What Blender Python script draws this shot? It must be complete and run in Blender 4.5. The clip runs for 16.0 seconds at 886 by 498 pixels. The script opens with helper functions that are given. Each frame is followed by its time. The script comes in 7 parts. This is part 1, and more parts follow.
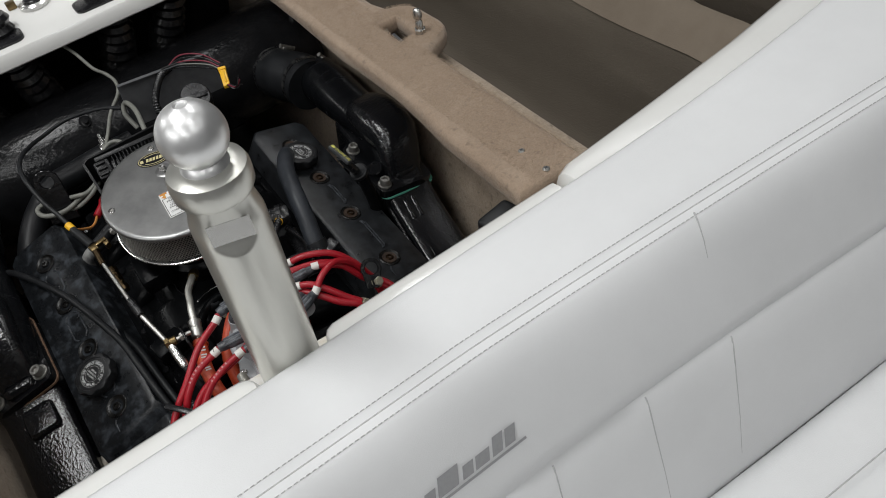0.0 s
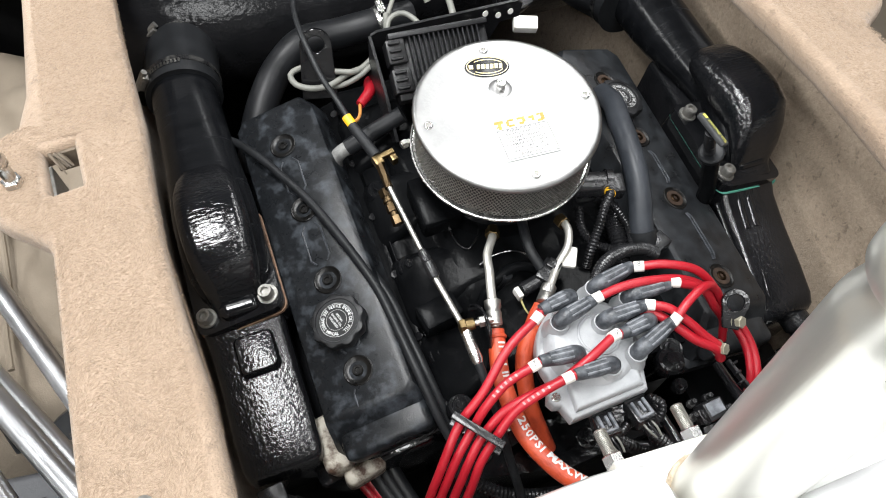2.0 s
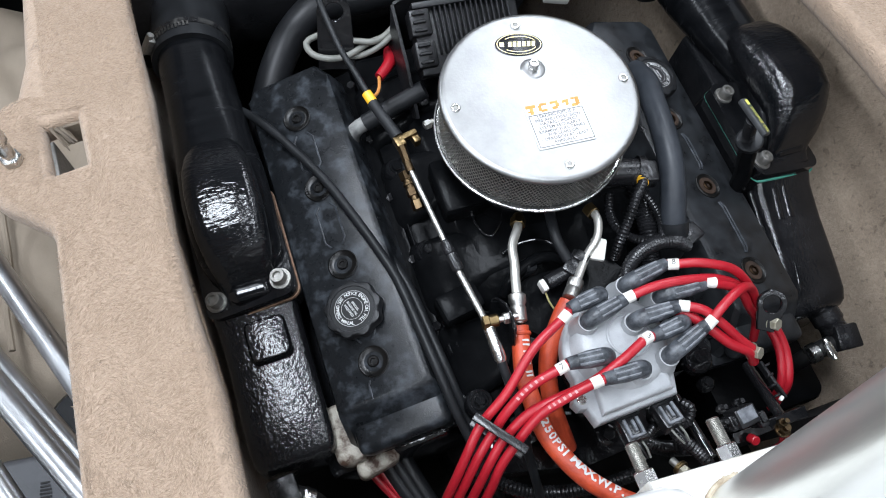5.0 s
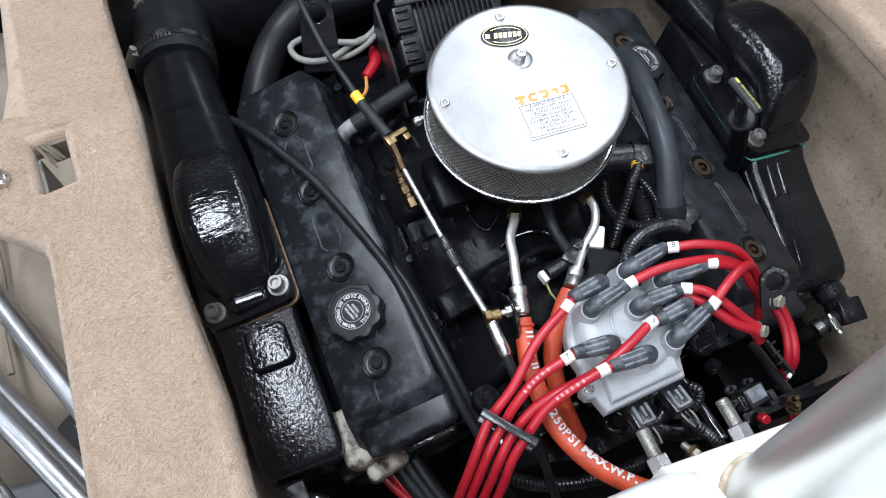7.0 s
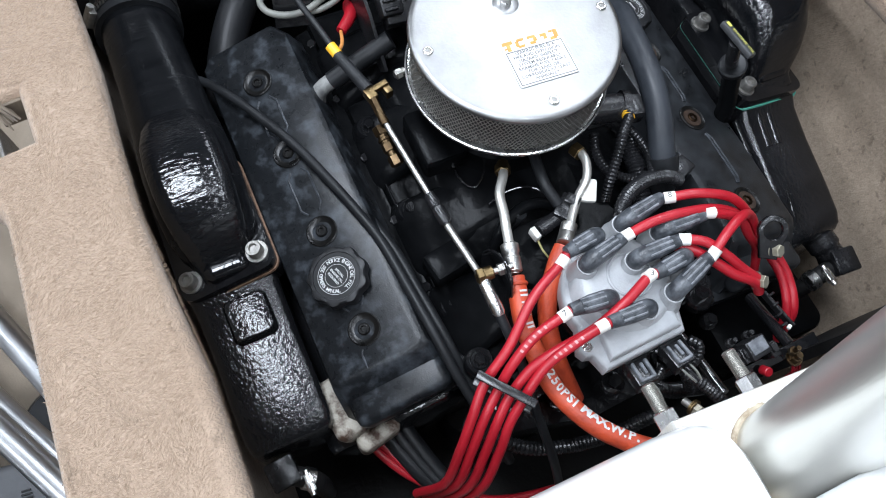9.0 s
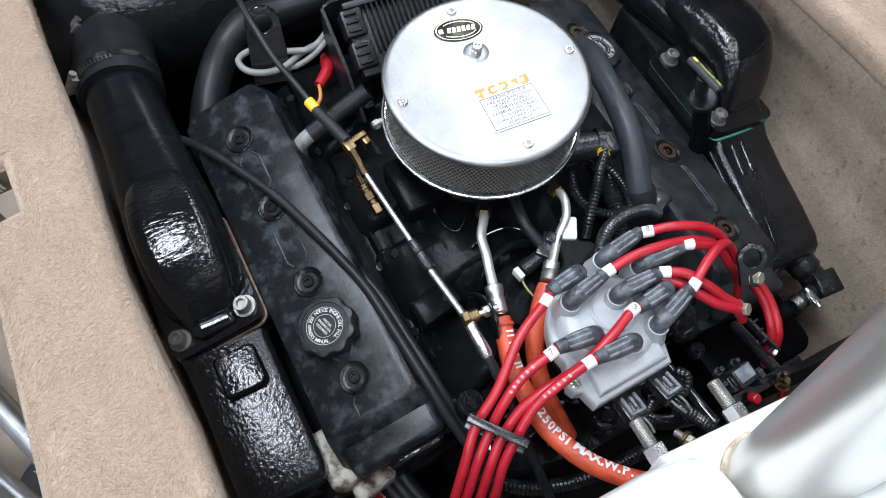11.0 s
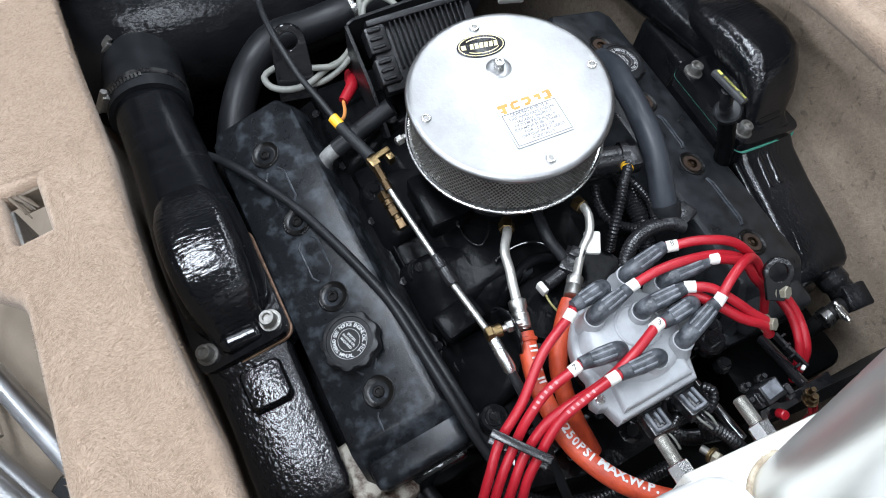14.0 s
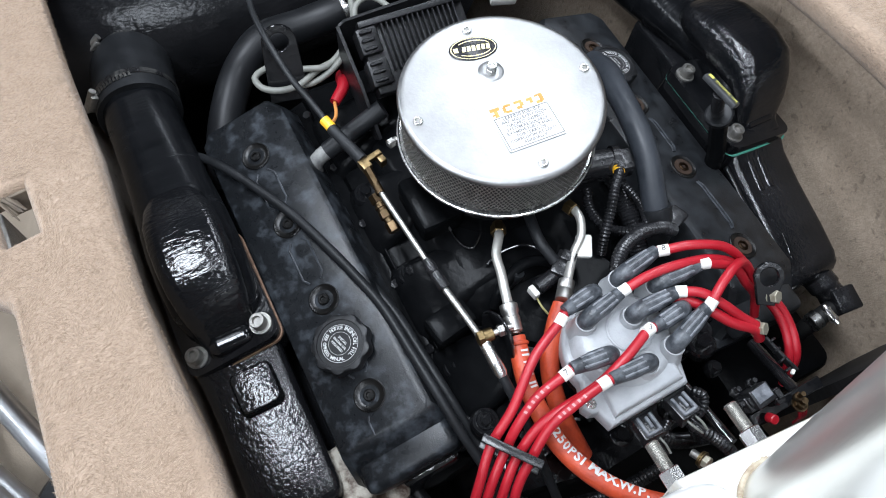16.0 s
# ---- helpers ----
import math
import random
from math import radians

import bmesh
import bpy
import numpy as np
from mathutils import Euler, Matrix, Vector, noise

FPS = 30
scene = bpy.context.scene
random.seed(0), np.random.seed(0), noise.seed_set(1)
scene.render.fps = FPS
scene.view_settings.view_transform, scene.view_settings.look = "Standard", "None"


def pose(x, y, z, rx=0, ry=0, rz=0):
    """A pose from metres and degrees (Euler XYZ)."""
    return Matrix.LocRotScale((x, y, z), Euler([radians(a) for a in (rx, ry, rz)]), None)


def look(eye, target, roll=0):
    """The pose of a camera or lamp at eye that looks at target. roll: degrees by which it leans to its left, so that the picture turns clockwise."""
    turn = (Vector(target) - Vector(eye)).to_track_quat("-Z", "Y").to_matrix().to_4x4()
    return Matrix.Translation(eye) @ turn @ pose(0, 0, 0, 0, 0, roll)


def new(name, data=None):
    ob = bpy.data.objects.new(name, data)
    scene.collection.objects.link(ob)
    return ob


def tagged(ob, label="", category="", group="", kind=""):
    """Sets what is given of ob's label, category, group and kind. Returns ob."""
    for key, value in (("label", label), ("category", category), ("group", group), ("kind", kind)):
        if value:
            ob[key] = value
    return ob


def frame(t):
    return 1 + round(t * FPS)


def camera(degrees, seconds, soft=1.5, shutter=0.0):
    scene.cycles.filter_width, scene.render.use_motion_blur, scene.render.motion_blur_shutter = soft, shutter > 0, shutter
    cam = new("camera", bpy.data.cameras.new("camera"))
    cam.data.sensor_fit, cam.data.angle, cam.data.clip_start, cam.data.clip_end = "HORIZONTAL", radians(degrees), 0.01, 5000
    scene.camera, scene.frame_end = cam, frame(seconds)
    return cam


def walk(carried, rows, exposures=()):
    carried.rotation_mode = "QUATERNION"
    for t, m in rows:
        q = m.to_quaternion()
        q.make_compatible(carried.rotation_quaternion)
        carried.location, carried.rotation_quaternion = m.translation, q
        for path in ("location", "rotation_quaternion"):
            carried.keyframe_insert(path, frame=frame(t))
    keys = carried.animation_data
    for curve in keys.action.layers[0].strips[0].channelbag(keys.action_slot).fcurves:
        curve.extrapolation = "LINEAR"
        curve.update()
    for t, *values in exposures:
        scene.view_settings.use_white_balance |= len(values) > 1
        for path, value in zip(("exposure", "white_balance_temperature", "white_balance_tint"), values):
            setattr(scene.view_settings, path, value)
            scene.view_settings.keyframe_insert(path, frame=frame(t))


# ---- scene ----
cam = camera(60.8, 16.0, soft=1.0)
PATH = [
    (0, (-0.063, -1.002, 1.463), (0.538, 0.225, 0.003), -12.8),
    (0.3, (-0.096, -0.919, 1.451), (0.505, 0.336, 0.014), -10.4),
    (0.5, (-0.125, -0.855, 1.438), (0.446, 0.401, -0.01), -8.7),
    (0.8, (-0.156, -0.765, 1.386), (0.363, 0.478, -0.093), -6.1),
    (1, (-0.203, -0.711, 1.355), (0.292, 0.499, -0.159), -4.1),
    (1.2, (-0.224, -0.653, 1.338), (0.237, 0.51, -0.222), -2.7),
    (1.5, (-0.263, -0.592, 1.355), (0.176, 0.499, -0.262), -0.3),
    (2, (-0.294, -0.549, 1.351), (0.134, 0.524, -0.281), 1.2),
    (2.5, (-0.299, -0.533, 1.352), (0.133, 0.487, -0.314), 1.7),
    (3, (-0.303, -0.522, 1.351), (0.116, 0.446, -0.349), 2.4),
    (3.5, (-0.307, -0.509, 1.343), (0.096, 0.451, -0.365), 2.4),
    (4, (-0.312, -0.505, 1.34), (0.079, 0.452, -0.372), 3.2),
    (4.5, (-0.305, -0.5, 1.336), (0.073, 0.477, -0.368), 3.1),
    (5, (-0.297, -0.485, 1.337), (0.096, 0.488, -0.366), 3.0),
    (7.3, (-0.299, -0.484, 1.325), (0.103, 0.486, -0.377), 0.0),
    (7.5, (-0.305, -0.483, 1.306), (0.101, 0.464, -0.408), 0.9),
    (8, (-0.325, -0.484, 1.268), (0.103, 0.43, -0.459), 2.3),
    (8.2, (-0.319, -0.473, 1.273), (0.111, 0.413, -0.468), 2.7),
    (10.5, (-0.305, -0.481, 1.295), (0.174, 0.466, -0.4), -0.3),
    (11, (-0.3, -0.479, 1.3), (0.195, 0.483, -0.382), -0.7),
    (11.5, (-0.296, -0.478, 1.304), (0.2, 0.495, -0.372), -1.6),
    (12, (-0.298, -0.477, 1.298), (0.183, 0.504, -0.377), -2.3),
    (12.5, (-0.299, -0.473, 1.302), (0.169, 0.513, -0.374), -3.0),
    (13, (-0.296, -0.468, 1.3), (0.167, 0.523, -0.374), -3.6),
    (13.5, (-0.297, -0.477, 1.304), (0.153, 0.523, -0.369), -3.8),
    (14, (-0.297, -0.477, 1.306), (0.149, 0.533, -0.361), -3.7),
    (14.5, (-0.289, -0.47, 1.304), (0.172, 0.544, -0.357), -3.5),
    (15, (-0.291, -0.477, 1.302), (0.182, 0.536, -0.358), -2.6),
    (15.5, (-0.294, -0.474, 1.3), (0.179, 0.529, -0.364), -2.0),
    (16, (-0.295, -0.47, 1.308), (0.171, 0.522, -0.365), -2.4),
]
EXPOSURES = [(0, -1.34, 6700, 10), (0.5, -1.0, 6700, 10), (1.0, -0.62, 6800, 10), (1.5, -0.27, 6850, 10), (2.0, 0.18, 6650, 10), (2.5, 0.24, 6330, 10), (3.1, 0.21, 6150, 10), (3.5, 0.15, 6100, 10), (4.0, -0.22, 6100, 10), (4.5, -0.18, 6050, 10), (8.0, -0.13, 5920, 10), (16.0, -0.09, 5960, 10)]
walk(cam, [(t, look(*p)) for t, *p in PATH], EXPOSURES)

# ---- light: strip lamps under the ceiling of the workshop ----
world = bpy.data.worlds.new("world")
scene.world = world
world.use_nodes = True
world.node_tree.nodes["Background"].inputs[0].default_value = (0.80, 0.88, 1.0, 1)
world.node_tree.nodes["Background"].inputs[1].default_value = 0.02


def strip_lamp(x, y, power, sx=0.28, sy=3.0):
    data = bpy.data.lights.new("strip_lamp", "AREA")
    data.shape, data.size, data.size_y = "RECTANGLE", sx, sy
    data.energy, data.color = power, (0.955, 0.98, 1.0)
    ob = new("strip_lamp", data)
    ob.matrix_world = pose(x, y, 3.30)
    return ob


for lamp_x, lamp_y, power in ((-2.8, 3.0, 115), (-3.7, -1.0, 150), (1.15, 1.4, 62), (2.6, 1.5, 22), (-1.5, -2.2, 66), (0.3, -2.2, 45), (1.7, -2.2, 20)):
    strip_lamp(lamp_x, lamp_y, power)
strip_lamp(-0.62, 0.20, 92, 0.50, 1.6)

# ---- frames of reference: the engine leans 7.5 degrees in the hull ----
ENG = pose(0, 0, 0.75, 7.5, 0, 0)
HULL = Matrix.Identity(4)
BASES = {}


# ---- building helpers ----
def thing(name, label, category, base=(0, 0, 0), rel=ENG, group="", kind=""):
    ob = new(name)
    ob.empty_display_size = 0.02
    ob.matrix_world = rel @ Matrix.Translation(base)
    BASES[ob.name] = Vector(base)
    return tagged(ob, label, category, group, kind)


def finish(bm, angle=38):
    me = bpy.data.meshes.new("mesh")
    bmesh.ops.recalc_face_normals(bm, faces=bm.faces)
    bm.to_mesh(me)
    bm.free()
    me.polygons.foreach_set("use_smooth", [True] * len(me.polygons))
    me.set_sharp_from_angle(angle=radians(angle))
    return me


def part(name, bm, material, parent=None, label="", angle=38):
    """One mesh object under a thing or a part."""
    me = finish(bm, angle)
    me.name = name
    me.materials.append(material)
    ob = new(name, me)
    if parent is not None:
        ob.parent = parent
        if parent.name in BASES:
            ob.matrix_basis = Matrix.Translation(-BASES[parent.name])
    if label:
        ob["label"] = label
    return ob


def structure(name, bm, material, label, category, angle=38):
    return tagged(part(name, bm, material, None, "", angle), label, category, "", "structure")


def solo(name, bm, material, label, category, rel=ENG, group="", angle=38):
    """A thing of a single mesh, built in rel's coordinates."""
    ob = part(name, bm, material, None, "", angle)
    ob.matrix_world = rel
    return tagged(ob, label, category, group)


def box(bm, c, s, rot=None, bev=0.0, seg=2):
    m = Matrix.Translation(c) @ (rot.to_4x4() if rot is not None else Matrix.Identity(4)) @ Matrix.Diagonal((*s, 1))
    made = bmesh.ops.create_cube(bm, size=1, matrix=m)["verts"]
    if bev > 0:
        edges = list({e for v in made for e in v.link_edges})
        bmesh.ops.bevel(bm, geom=edges, offset=bev, segments=seg, profile=0.5, affect="EDGES")
    return bm


def turn(x=0, y=0, z=0):
    return Euler((radians(x), radians(y), radians(z))).to_matrix()


def loft(bm, rings, caps=True):
    rows = [[bm.verts.new(p) for p in ring] for ring in rings]
    n = len(rows[0])
    for a, b in zip(rows, rows[1:]):
        for i in range(n):
            bm.faces.new((a[i], a[(i + 1) % n], b[(i + 1) % n], b[i]))
    if caps:
        bm.faces.new(rows[0])
        bm.faces.new(rows[-1])
    return bm


def rrect(w, h, r, n=4):
    """Points of a rounded rectangle, centred."""
    out = []
    for k, (sx, sy) in enumerate(((1, 1), (-1, 1), (-1, -1), (1, -1))):
        for i in range(n + 1):
            a = radians(90 * k + 90 * i / n)
            out.append((sx * (w / 2 - r) + r * math.cos(a), sy * (h / 2 - r) + r * math.sin(a)))
    return out


def glide(pts, step=0.004):
    """A smooth line through the points, evenly sampled."""
    p = [Vector(q) for q in pts]
    if len(p) < 3:
        n = max(2, int((p[-1] - p[0]).length / step))
        return [p[0].lerp(p[-1], i / n) for i in range(n + 1)]
    p = [2 * p[0] - p[1], *p, 2 * p[-1] - p[-2]]
    out = []
    for a, b, c, d in zip(p, p[1:], p[2:], p[3:]):
        n = max(2, int((c - b).length / step))
        for i in range(n):
            t = i / n
            out.append(0.5 * (2 * b + (c - a) * t + (2 * a - 5 * b + 4 * c - d) * t * t + (3 * b - a - 3 * c + d) * t ** 3))
    out.append(p[-2])
    return out


def frames_along(line, up=(0, 0, 1)):
    """Tangent, side and upward normal at each point of a line."""
    out = []
    for i, q in enumerate(line):
        t = (line[min(i + 1, len(line) - 1)] - line[max(i - 1, 0)]).normalized()
        s = t.cross(Vector(up))
        s = s.normalized() if s.length > 1e-3 else t.cross(Vector((0, 1, 0))).normalized()
        out.append((q, t, s, s.cross(t).normalized()))
    return out


def tube(bm, pts, r, seg=12, step=0.006, smooth=True):
    """A round tube along points; r: a radius, or a function of the way from 0 to 1."""
    line = glide(pts, step) if smooth else [Vector(q) for q in pts]
    t0 = (line[1] - line[0]).normalized()
    side = t0.orthogonal().normalized()
    rings = []
    for i, q in enumerate(line):
        t = (line[min(i + 1, len(line) - 1)] - line[max(i - 1, 0)]).normalized()
        side = (side - t * side.dot(t)).normalized()
        other = t.cross(side)
        rad = r(i / (len(line) - 1)) if callable(r) else r
        rings.append([q + rad * (math.cos(2 * math.pi * k / seg) * side + math.sin(2 * math.pi * k / seg) * other) for k in range(seg)])
    return loft(bm, rings)


def corrugated(bm, pts, r, pitch=0.0042, depth=0.0013, seg=14):
    line = glide(pts, pitch / 4)
    n = len(line) - 1
    return tube(bm, line, lambda u: r - depth * (0.5 + 0.5 * math.cos(2 * math.pi * u * n / 4)), seg, smooth=False)


def rod(bm, a, b, r, r2=None, seg=16):
    a, b = Vector(a), Vector(b)
    r2 = r if r2 is None else r2
    return tube(bm, [a, b], lambda u: r + (r2 - r) * u, seg, smooth=False)


def lathe(bm, prof, centre, rot=None, seg=32):
    """A turned form: prof gives (radius, height) pairs along the axis."""
    m = Matrix.Translation(centre) @ (rot.to_4x4() if rot is not None else Matrix.Identity(4))
    rings = []
    for r, z in prof:
        r = max(r, 1e-4)
        rings.append([m @ Vector((r * math.cos(2 * math.pi * k / seg), r * math.sin(2 * math.pi * k / seg), z)) for k in range(seg)])
    return loft(bm, rings)


def hexagon(bm, centre, r, h, rot=None, cham=0.0008):
    return lathe(bm, [(r - cham, 0), (r, cham), (r, h - cham), (r - cham, h)], centre, rot, 6)


def axis_to(d):
    return Vector(d).to_track_quat("Z", "Y").to_matrix()


def ring_of(bm, centre, big, small, rot=None, seg=32, n=8):
    m = Matrix.Translation(centre) @ (rot.to_4x4() if rot is not None else Matrix.Identity(4))
    rows = []
    for k in range(seg):
        a = 2 * math.pi * k / seg
        rows.append([bm.verts.new(m @ Vector(((big + small * math.cos(2 * math.pi * j / n)) * math.cos(a), (big + small * math.cos(2 * math.pi * j / n)) * math.sin(a), small * math.sin(2 * math.pi * j / n)))) for j in range(n)])
    for k in range(seg):
        a, b = rows[k], rows[(k + 1) % seg]
        for j in range(n):
            bm.faces.new((a[j], a[(j + 1) % n], b[(j + 1) % n], b[j]))
    return bm


def slab(bm, outline, z0, z1, hole=None, bev=0.0, seg=3):
    """An upright prism of an outline in the plan, with a hole through it if given, its edges rounded."""
    loops = []
    for loop in (outline, hole):
        if loop:
            vs = [bm.verts.new((x, y, z1)) for x, y in loop]
            loops += [bm.edges.new((a, b)) for a, b in zip(vs, vs[1:] + vs[:1])]
    faces = [f for f in bmesh.ops.triangle_fill(bm, edges=loops, use_beauty=True)["geom"] if isinstance(f, bmesh.types.BMFace)]
    bmesh.ops.recalc_face_normals(bm, faces=faces)
    extruded = bmesh.ops.extrude_face_region(bm, geom=faces)["geom"]
    low = [v for v in extruded if isinstance(v, bmesh.types.BMVert)]
    bmesh.ops.translate(bm, verts=low, vec=(0, 0, z0 - z1))
    bmesh.ops.recalc_face_normals(bm, faces=bm.faces)
    if bev > 0:
        sharp = [e for e in bm.edges if len(e.link_faces) == 2 and e.calc_face_angle(0) > 1.2 and abs(e.verts[0].co.z - e.verts[1].co.z) < 1e-5]
        bmesh.ops.bevel(bm, geom=sharp, offset=bev, segments=seg, profile=0.5, affect="EDGES")
    return bm


def letters(text, size, bold=0.0):
    """The built-in font's outlines of a text, as a mesh centred on its box."""
    cu = bpy.data.curves.new("text", "FONT")
    cu.body, cu.size, cu.align_x, cu.align_y, cu.resolution_u, cu.offset = text, size, "CENTER", "CENTER", 2, bold
    ob = bpy.data.objects.new("text", cu)
    scene.collection.objects.link(ob)
    me = bpy.data.meshes.new_from_object(ob.evaluated_get(bpy.context.evaluated_depsgraph_get()))
    bpy.data.objects.remove(ob)
    return me


def write(bm, text, size, m, bold=0.0):
    """Adds flat letters to bm by the matrix m."""
    me = letters(text, size, bold)
    first = len(bm.verts)
    bm.from_mesh(me)
    bm.verts.ensure_lookup_table()
    for v in bm.verts[first:]:
        v.co = m @ v.co
    bpy.data.meshes.remove(me)
    return bm


def write_round(bm, text, size, centre, radius, start, sweep, rot=None, inward=False):
    """Letters round a circle, clockwise from start (degrees) over sweep degrees, heads outward; or counterclockwise, heads inward."""
    m = Matrix.Translation(centre) @ (rot.to_4x4() if rot is not None else Matrix.Identity(4))
    for i, ch in enumerate(text):
        if ch != " ":
            a = radians(start + (sweep if inward else -sweep) * i / max(1, len(text) - 1))
            write(bm, ch, size, m @ Matrix.Translation((radius * math.cos(a), radius * math.sin(a), 0)) @ Matrix.Rotation(a + math.pi / 2 if inward else a - math.pi / 2, 4, "Z"), size * 0.012)
    return bm


def write_along(bm, text, size, line, begin, r, turned=0.0, gap=0.62, flip=False):
    """Letters wrapped on a hose: along the line from begin metres, turned degrees from its top."""
    fr = frames_along(line)
    run = [0.0]
    for a, b in zip(line, line[1:]):
        run.append(run[-1] + (b - a).length)
    wide = {".": 0.5, "I": 0.55, "M": 1.25, "W": 1.4}
    s, last = begin, 0.0
    for ch in text:
        s += size * gap * (last + wide.get(ch, 1.0)) / 2
        last = wide.get(ch, 1.0)
        me = letters(ch, size, size * 0.035)
        one = bmesh.new()
        one.from_mesh(me)
        for k in range(-3, 4):
            bmesh.ops.bisect_plane(one, geom=[*one.verts, *one.edges, *one.faces], plane_co=(0, k * size * 0.13, 0), plane_no=(0, 1, 0))
        for v in one.verts:
            u, w = (-v.co.x, -v.co.y) if flip else (v.co.x, v.co.y)
            k = min(max(int(np.searchsorted(run, s + u)) - 1, 0), len(line) - 2)
            q, t, side, up = fr[k]
            a = radians(turned) - w / r
            v.co = q + t * (s + u - run[k]) + r * (math.cos(a) * up + math.sin(a) * side)
        bent = bpy.data.meshes.new("bent")
        one.to_mesh(bent)
        one.free()
        bm.from_mesh(bent)
        bpy.data.meshes.remove(bent)
        bpy.data.meshes.remove(me)
    return bm


# ---- materials ----
def material(name, base, rough=0.5, metal=0.0, other=None, scale=8.0, mix=0.5, fine=160.0, bump=0.15, rough_var=0.12, coat=0.0, stretch=(1, 1, 1), distance=0.002, spec=0.5, detail=5.0, grain=3.0, shift=0.0):
    """A surface of two colours mixed by a broad noise, with fine relief and uneven gloss."""
    m = bpy.data.materials.new(name)
    m.use_nodes = True
    t = m.node_tree
    b = t.nodes["Principled BSDF"]
    co = t.nodes.new("ShaderNodeTexCoord")
    mp = t.nodes.new("ShaderNodeMapping")
    mp.inputs["Scale"].default_value = stretch
    t.links.new(co.outputs["Object"], mp.inputs["Vector"])
    n1 = t.nodes.new("ShaderNodeTexNoise")
    n1.inputs["Scale"].default_value, n1.inputs["Detail"].default_value, n1.inputs["Roughness"].default_value = scale, detail, 0.62
    n2 = t.nodes.new("ShaderNodeTexNoise")
    n2.inputs["Scale"].default_value, n2.inputs["Detail"].default_value = fine, grain
    for n in (n1, n2):
        t.links.new(mp.outputs["Vector"], n.inputs["Vector"])
    ramp = t.nodes.new("ShaderNodeValToRGB")
    ramp.color_ramp.elements[0].position, ramp.color_ramp.elements[1].position = 0.5 + shift - 0.25 * mix, 0.5 + shift + 0.3 * mix
    ramp.color_ramp.elements[0].color = (*base, 1)
    ramp.color_ramp.elements[1].color = (*(other or base), 1)
    t.links.new(n1.outputs["Fac"], ramp.inputs["Fac"])
    t.links.new(ramp.outputs["Color"], b.inputs["Base Color"])
    mr = t.nodes.new("ShaderNodeMapRange")
    mr.inputs["To Min"].default_value, mr.inputs["To Max"].default_value = max(0.03, rough - rough_var), min(1, rough + rough_var)
    t.links.new(n1.outputs["Fac"], mr.inputs["Value"])
    t.links.new(mr.outputs["Result"], b.inputs["Roughness"])
    bp = t.nodes.new("ShaderNodeBump")
    bp.inputs["Strength"].default_value, bp.inputs["Distance"].default_value = bump, distance
    t.links.new(n2.outputs["Fac"], bp.inputs["Height"])
    t.links.new(bp.outputs["Normal"], b.inputs["Normal"])
    b.inputs["Metallic"].default_value = metal
    b.inputs["Coat Weight"].default_value = coat
    b.inputs["Coat Roughness"].default_value = 0.12
    b.inputs["Specular IOR Level"].default_value = spec
    return m


RIPPLE_BLACK = material("rippled_black_paint", (0.0042, 0.0048, 0.0058), 0.11, 0, (0.009, 0.009, 0.010), 14, 0.6, 120, 0.55, 0.05, 0.0, distance=0.0025, spec=0.55, stretch=(0.6, 1.8, 1))
ELBOW_BLACK = material("brushed_on_black_paint", (0.0038, 0.0042, 0.0050), 0.25, 0, (0.0075, 0.0080, 0.0092), 30, 0.6, 110, 0.22, 0.09, 0.0, distance=0.0016, spec=0.22, stretch=(0.35, 2.4, 1))
GLOSS_BLACK = material("gloss_black_paint", (0.0040, 0.0043, 0.0050), 0.11, 0, (0.009, 0.009, 0.010), 14, 0.6, 90, 0.20, 0.06, 0.0, distance=0.0025, spec=0.45)
INTAKE_BLACK = material("black_intake_paint", (0.0026, 0.0028, 0.0032), 0.24, 0, (0.0055, 0.0058, 0.0064), 20, 0.6, 120, 0.24, 0.08, 0.0, distance=0.0018, spec=0.05)
CAST_BLACK = material("black_painted_casting", (0.0050, 0.0054, 0.0062), 0.085, 0, (0.009, 0.009, 0.010), 20, 0.6, 230, 0.70, 0.03, 0.0, distance=0.0013, spec=0.5, detail=3.0, grain=2.5)
COVER_BLACK = material("black_cover_plastic", (0.0080, 0.0090, 0.0104), 0.30, 0, (0.060, 0.068, 0.079), 42, 0.50, 600, 0.10, 0.14, spec=0.24, shift=0.12, detail=14.0)
COVER_DARK = material("charcoal_cover_plastic", (0.0085, 0.0090, 0.0100), 0.31, 0, (0.030, 0.033, 0.037), 44, 0.75, 600, 0.10, 0.12, spec=0.36, shift=0.07, detail=12.0)
CAP_MATTE = material("matte_black_cap_plastic", (0.0075, 0.0078, 0.0085), 0.42, 0, (0.016, 0.0165, 0.018), 60, 0.6, 500, 0.10, 0.1, spec=0.3)
LOG_BLACK = material("dusty_gloss_black_paint", (0.0055, 0.0060, 0.0070), 0.14, 0, (0.013, 0.013, 0.0145), 30, 0.6, 240, 0.55, 0.07, 0.0, distance=0.0014, spec=0.6)
RUBBER = material("black_rubber", (0.0085, 0.0092, 0.0102), 0.42, 0, (0.016, 0.017, 0.019), 30, 0.7, 420, 0.10, 0.10, spec=0.28)
PLASTIC = material("black_moulded_plastic", (0.0075, 0.0076, 0.0082), 0.26, 0, (0.017, 0.017, 0.019), 40, 0.5, 300, 0.12, 0.08, spec=0.48)
DUSTY_RUBBER = material("dusty_black_rubber", (0.020, 0.023, 0.028), 0.40, 0, (0.036, 0.040, 0.047), 40, 0.7, 420, 0.10, 0.10, spec=0.32)
BOOT = material("grey_boot_rubber", (0.026, 0.029, 0.034), 0.36, 0, (0.115, 0.125, 0.140), 90, 0.6, 400, 0.25, 0.12, shift=0.05, detail=10.0)
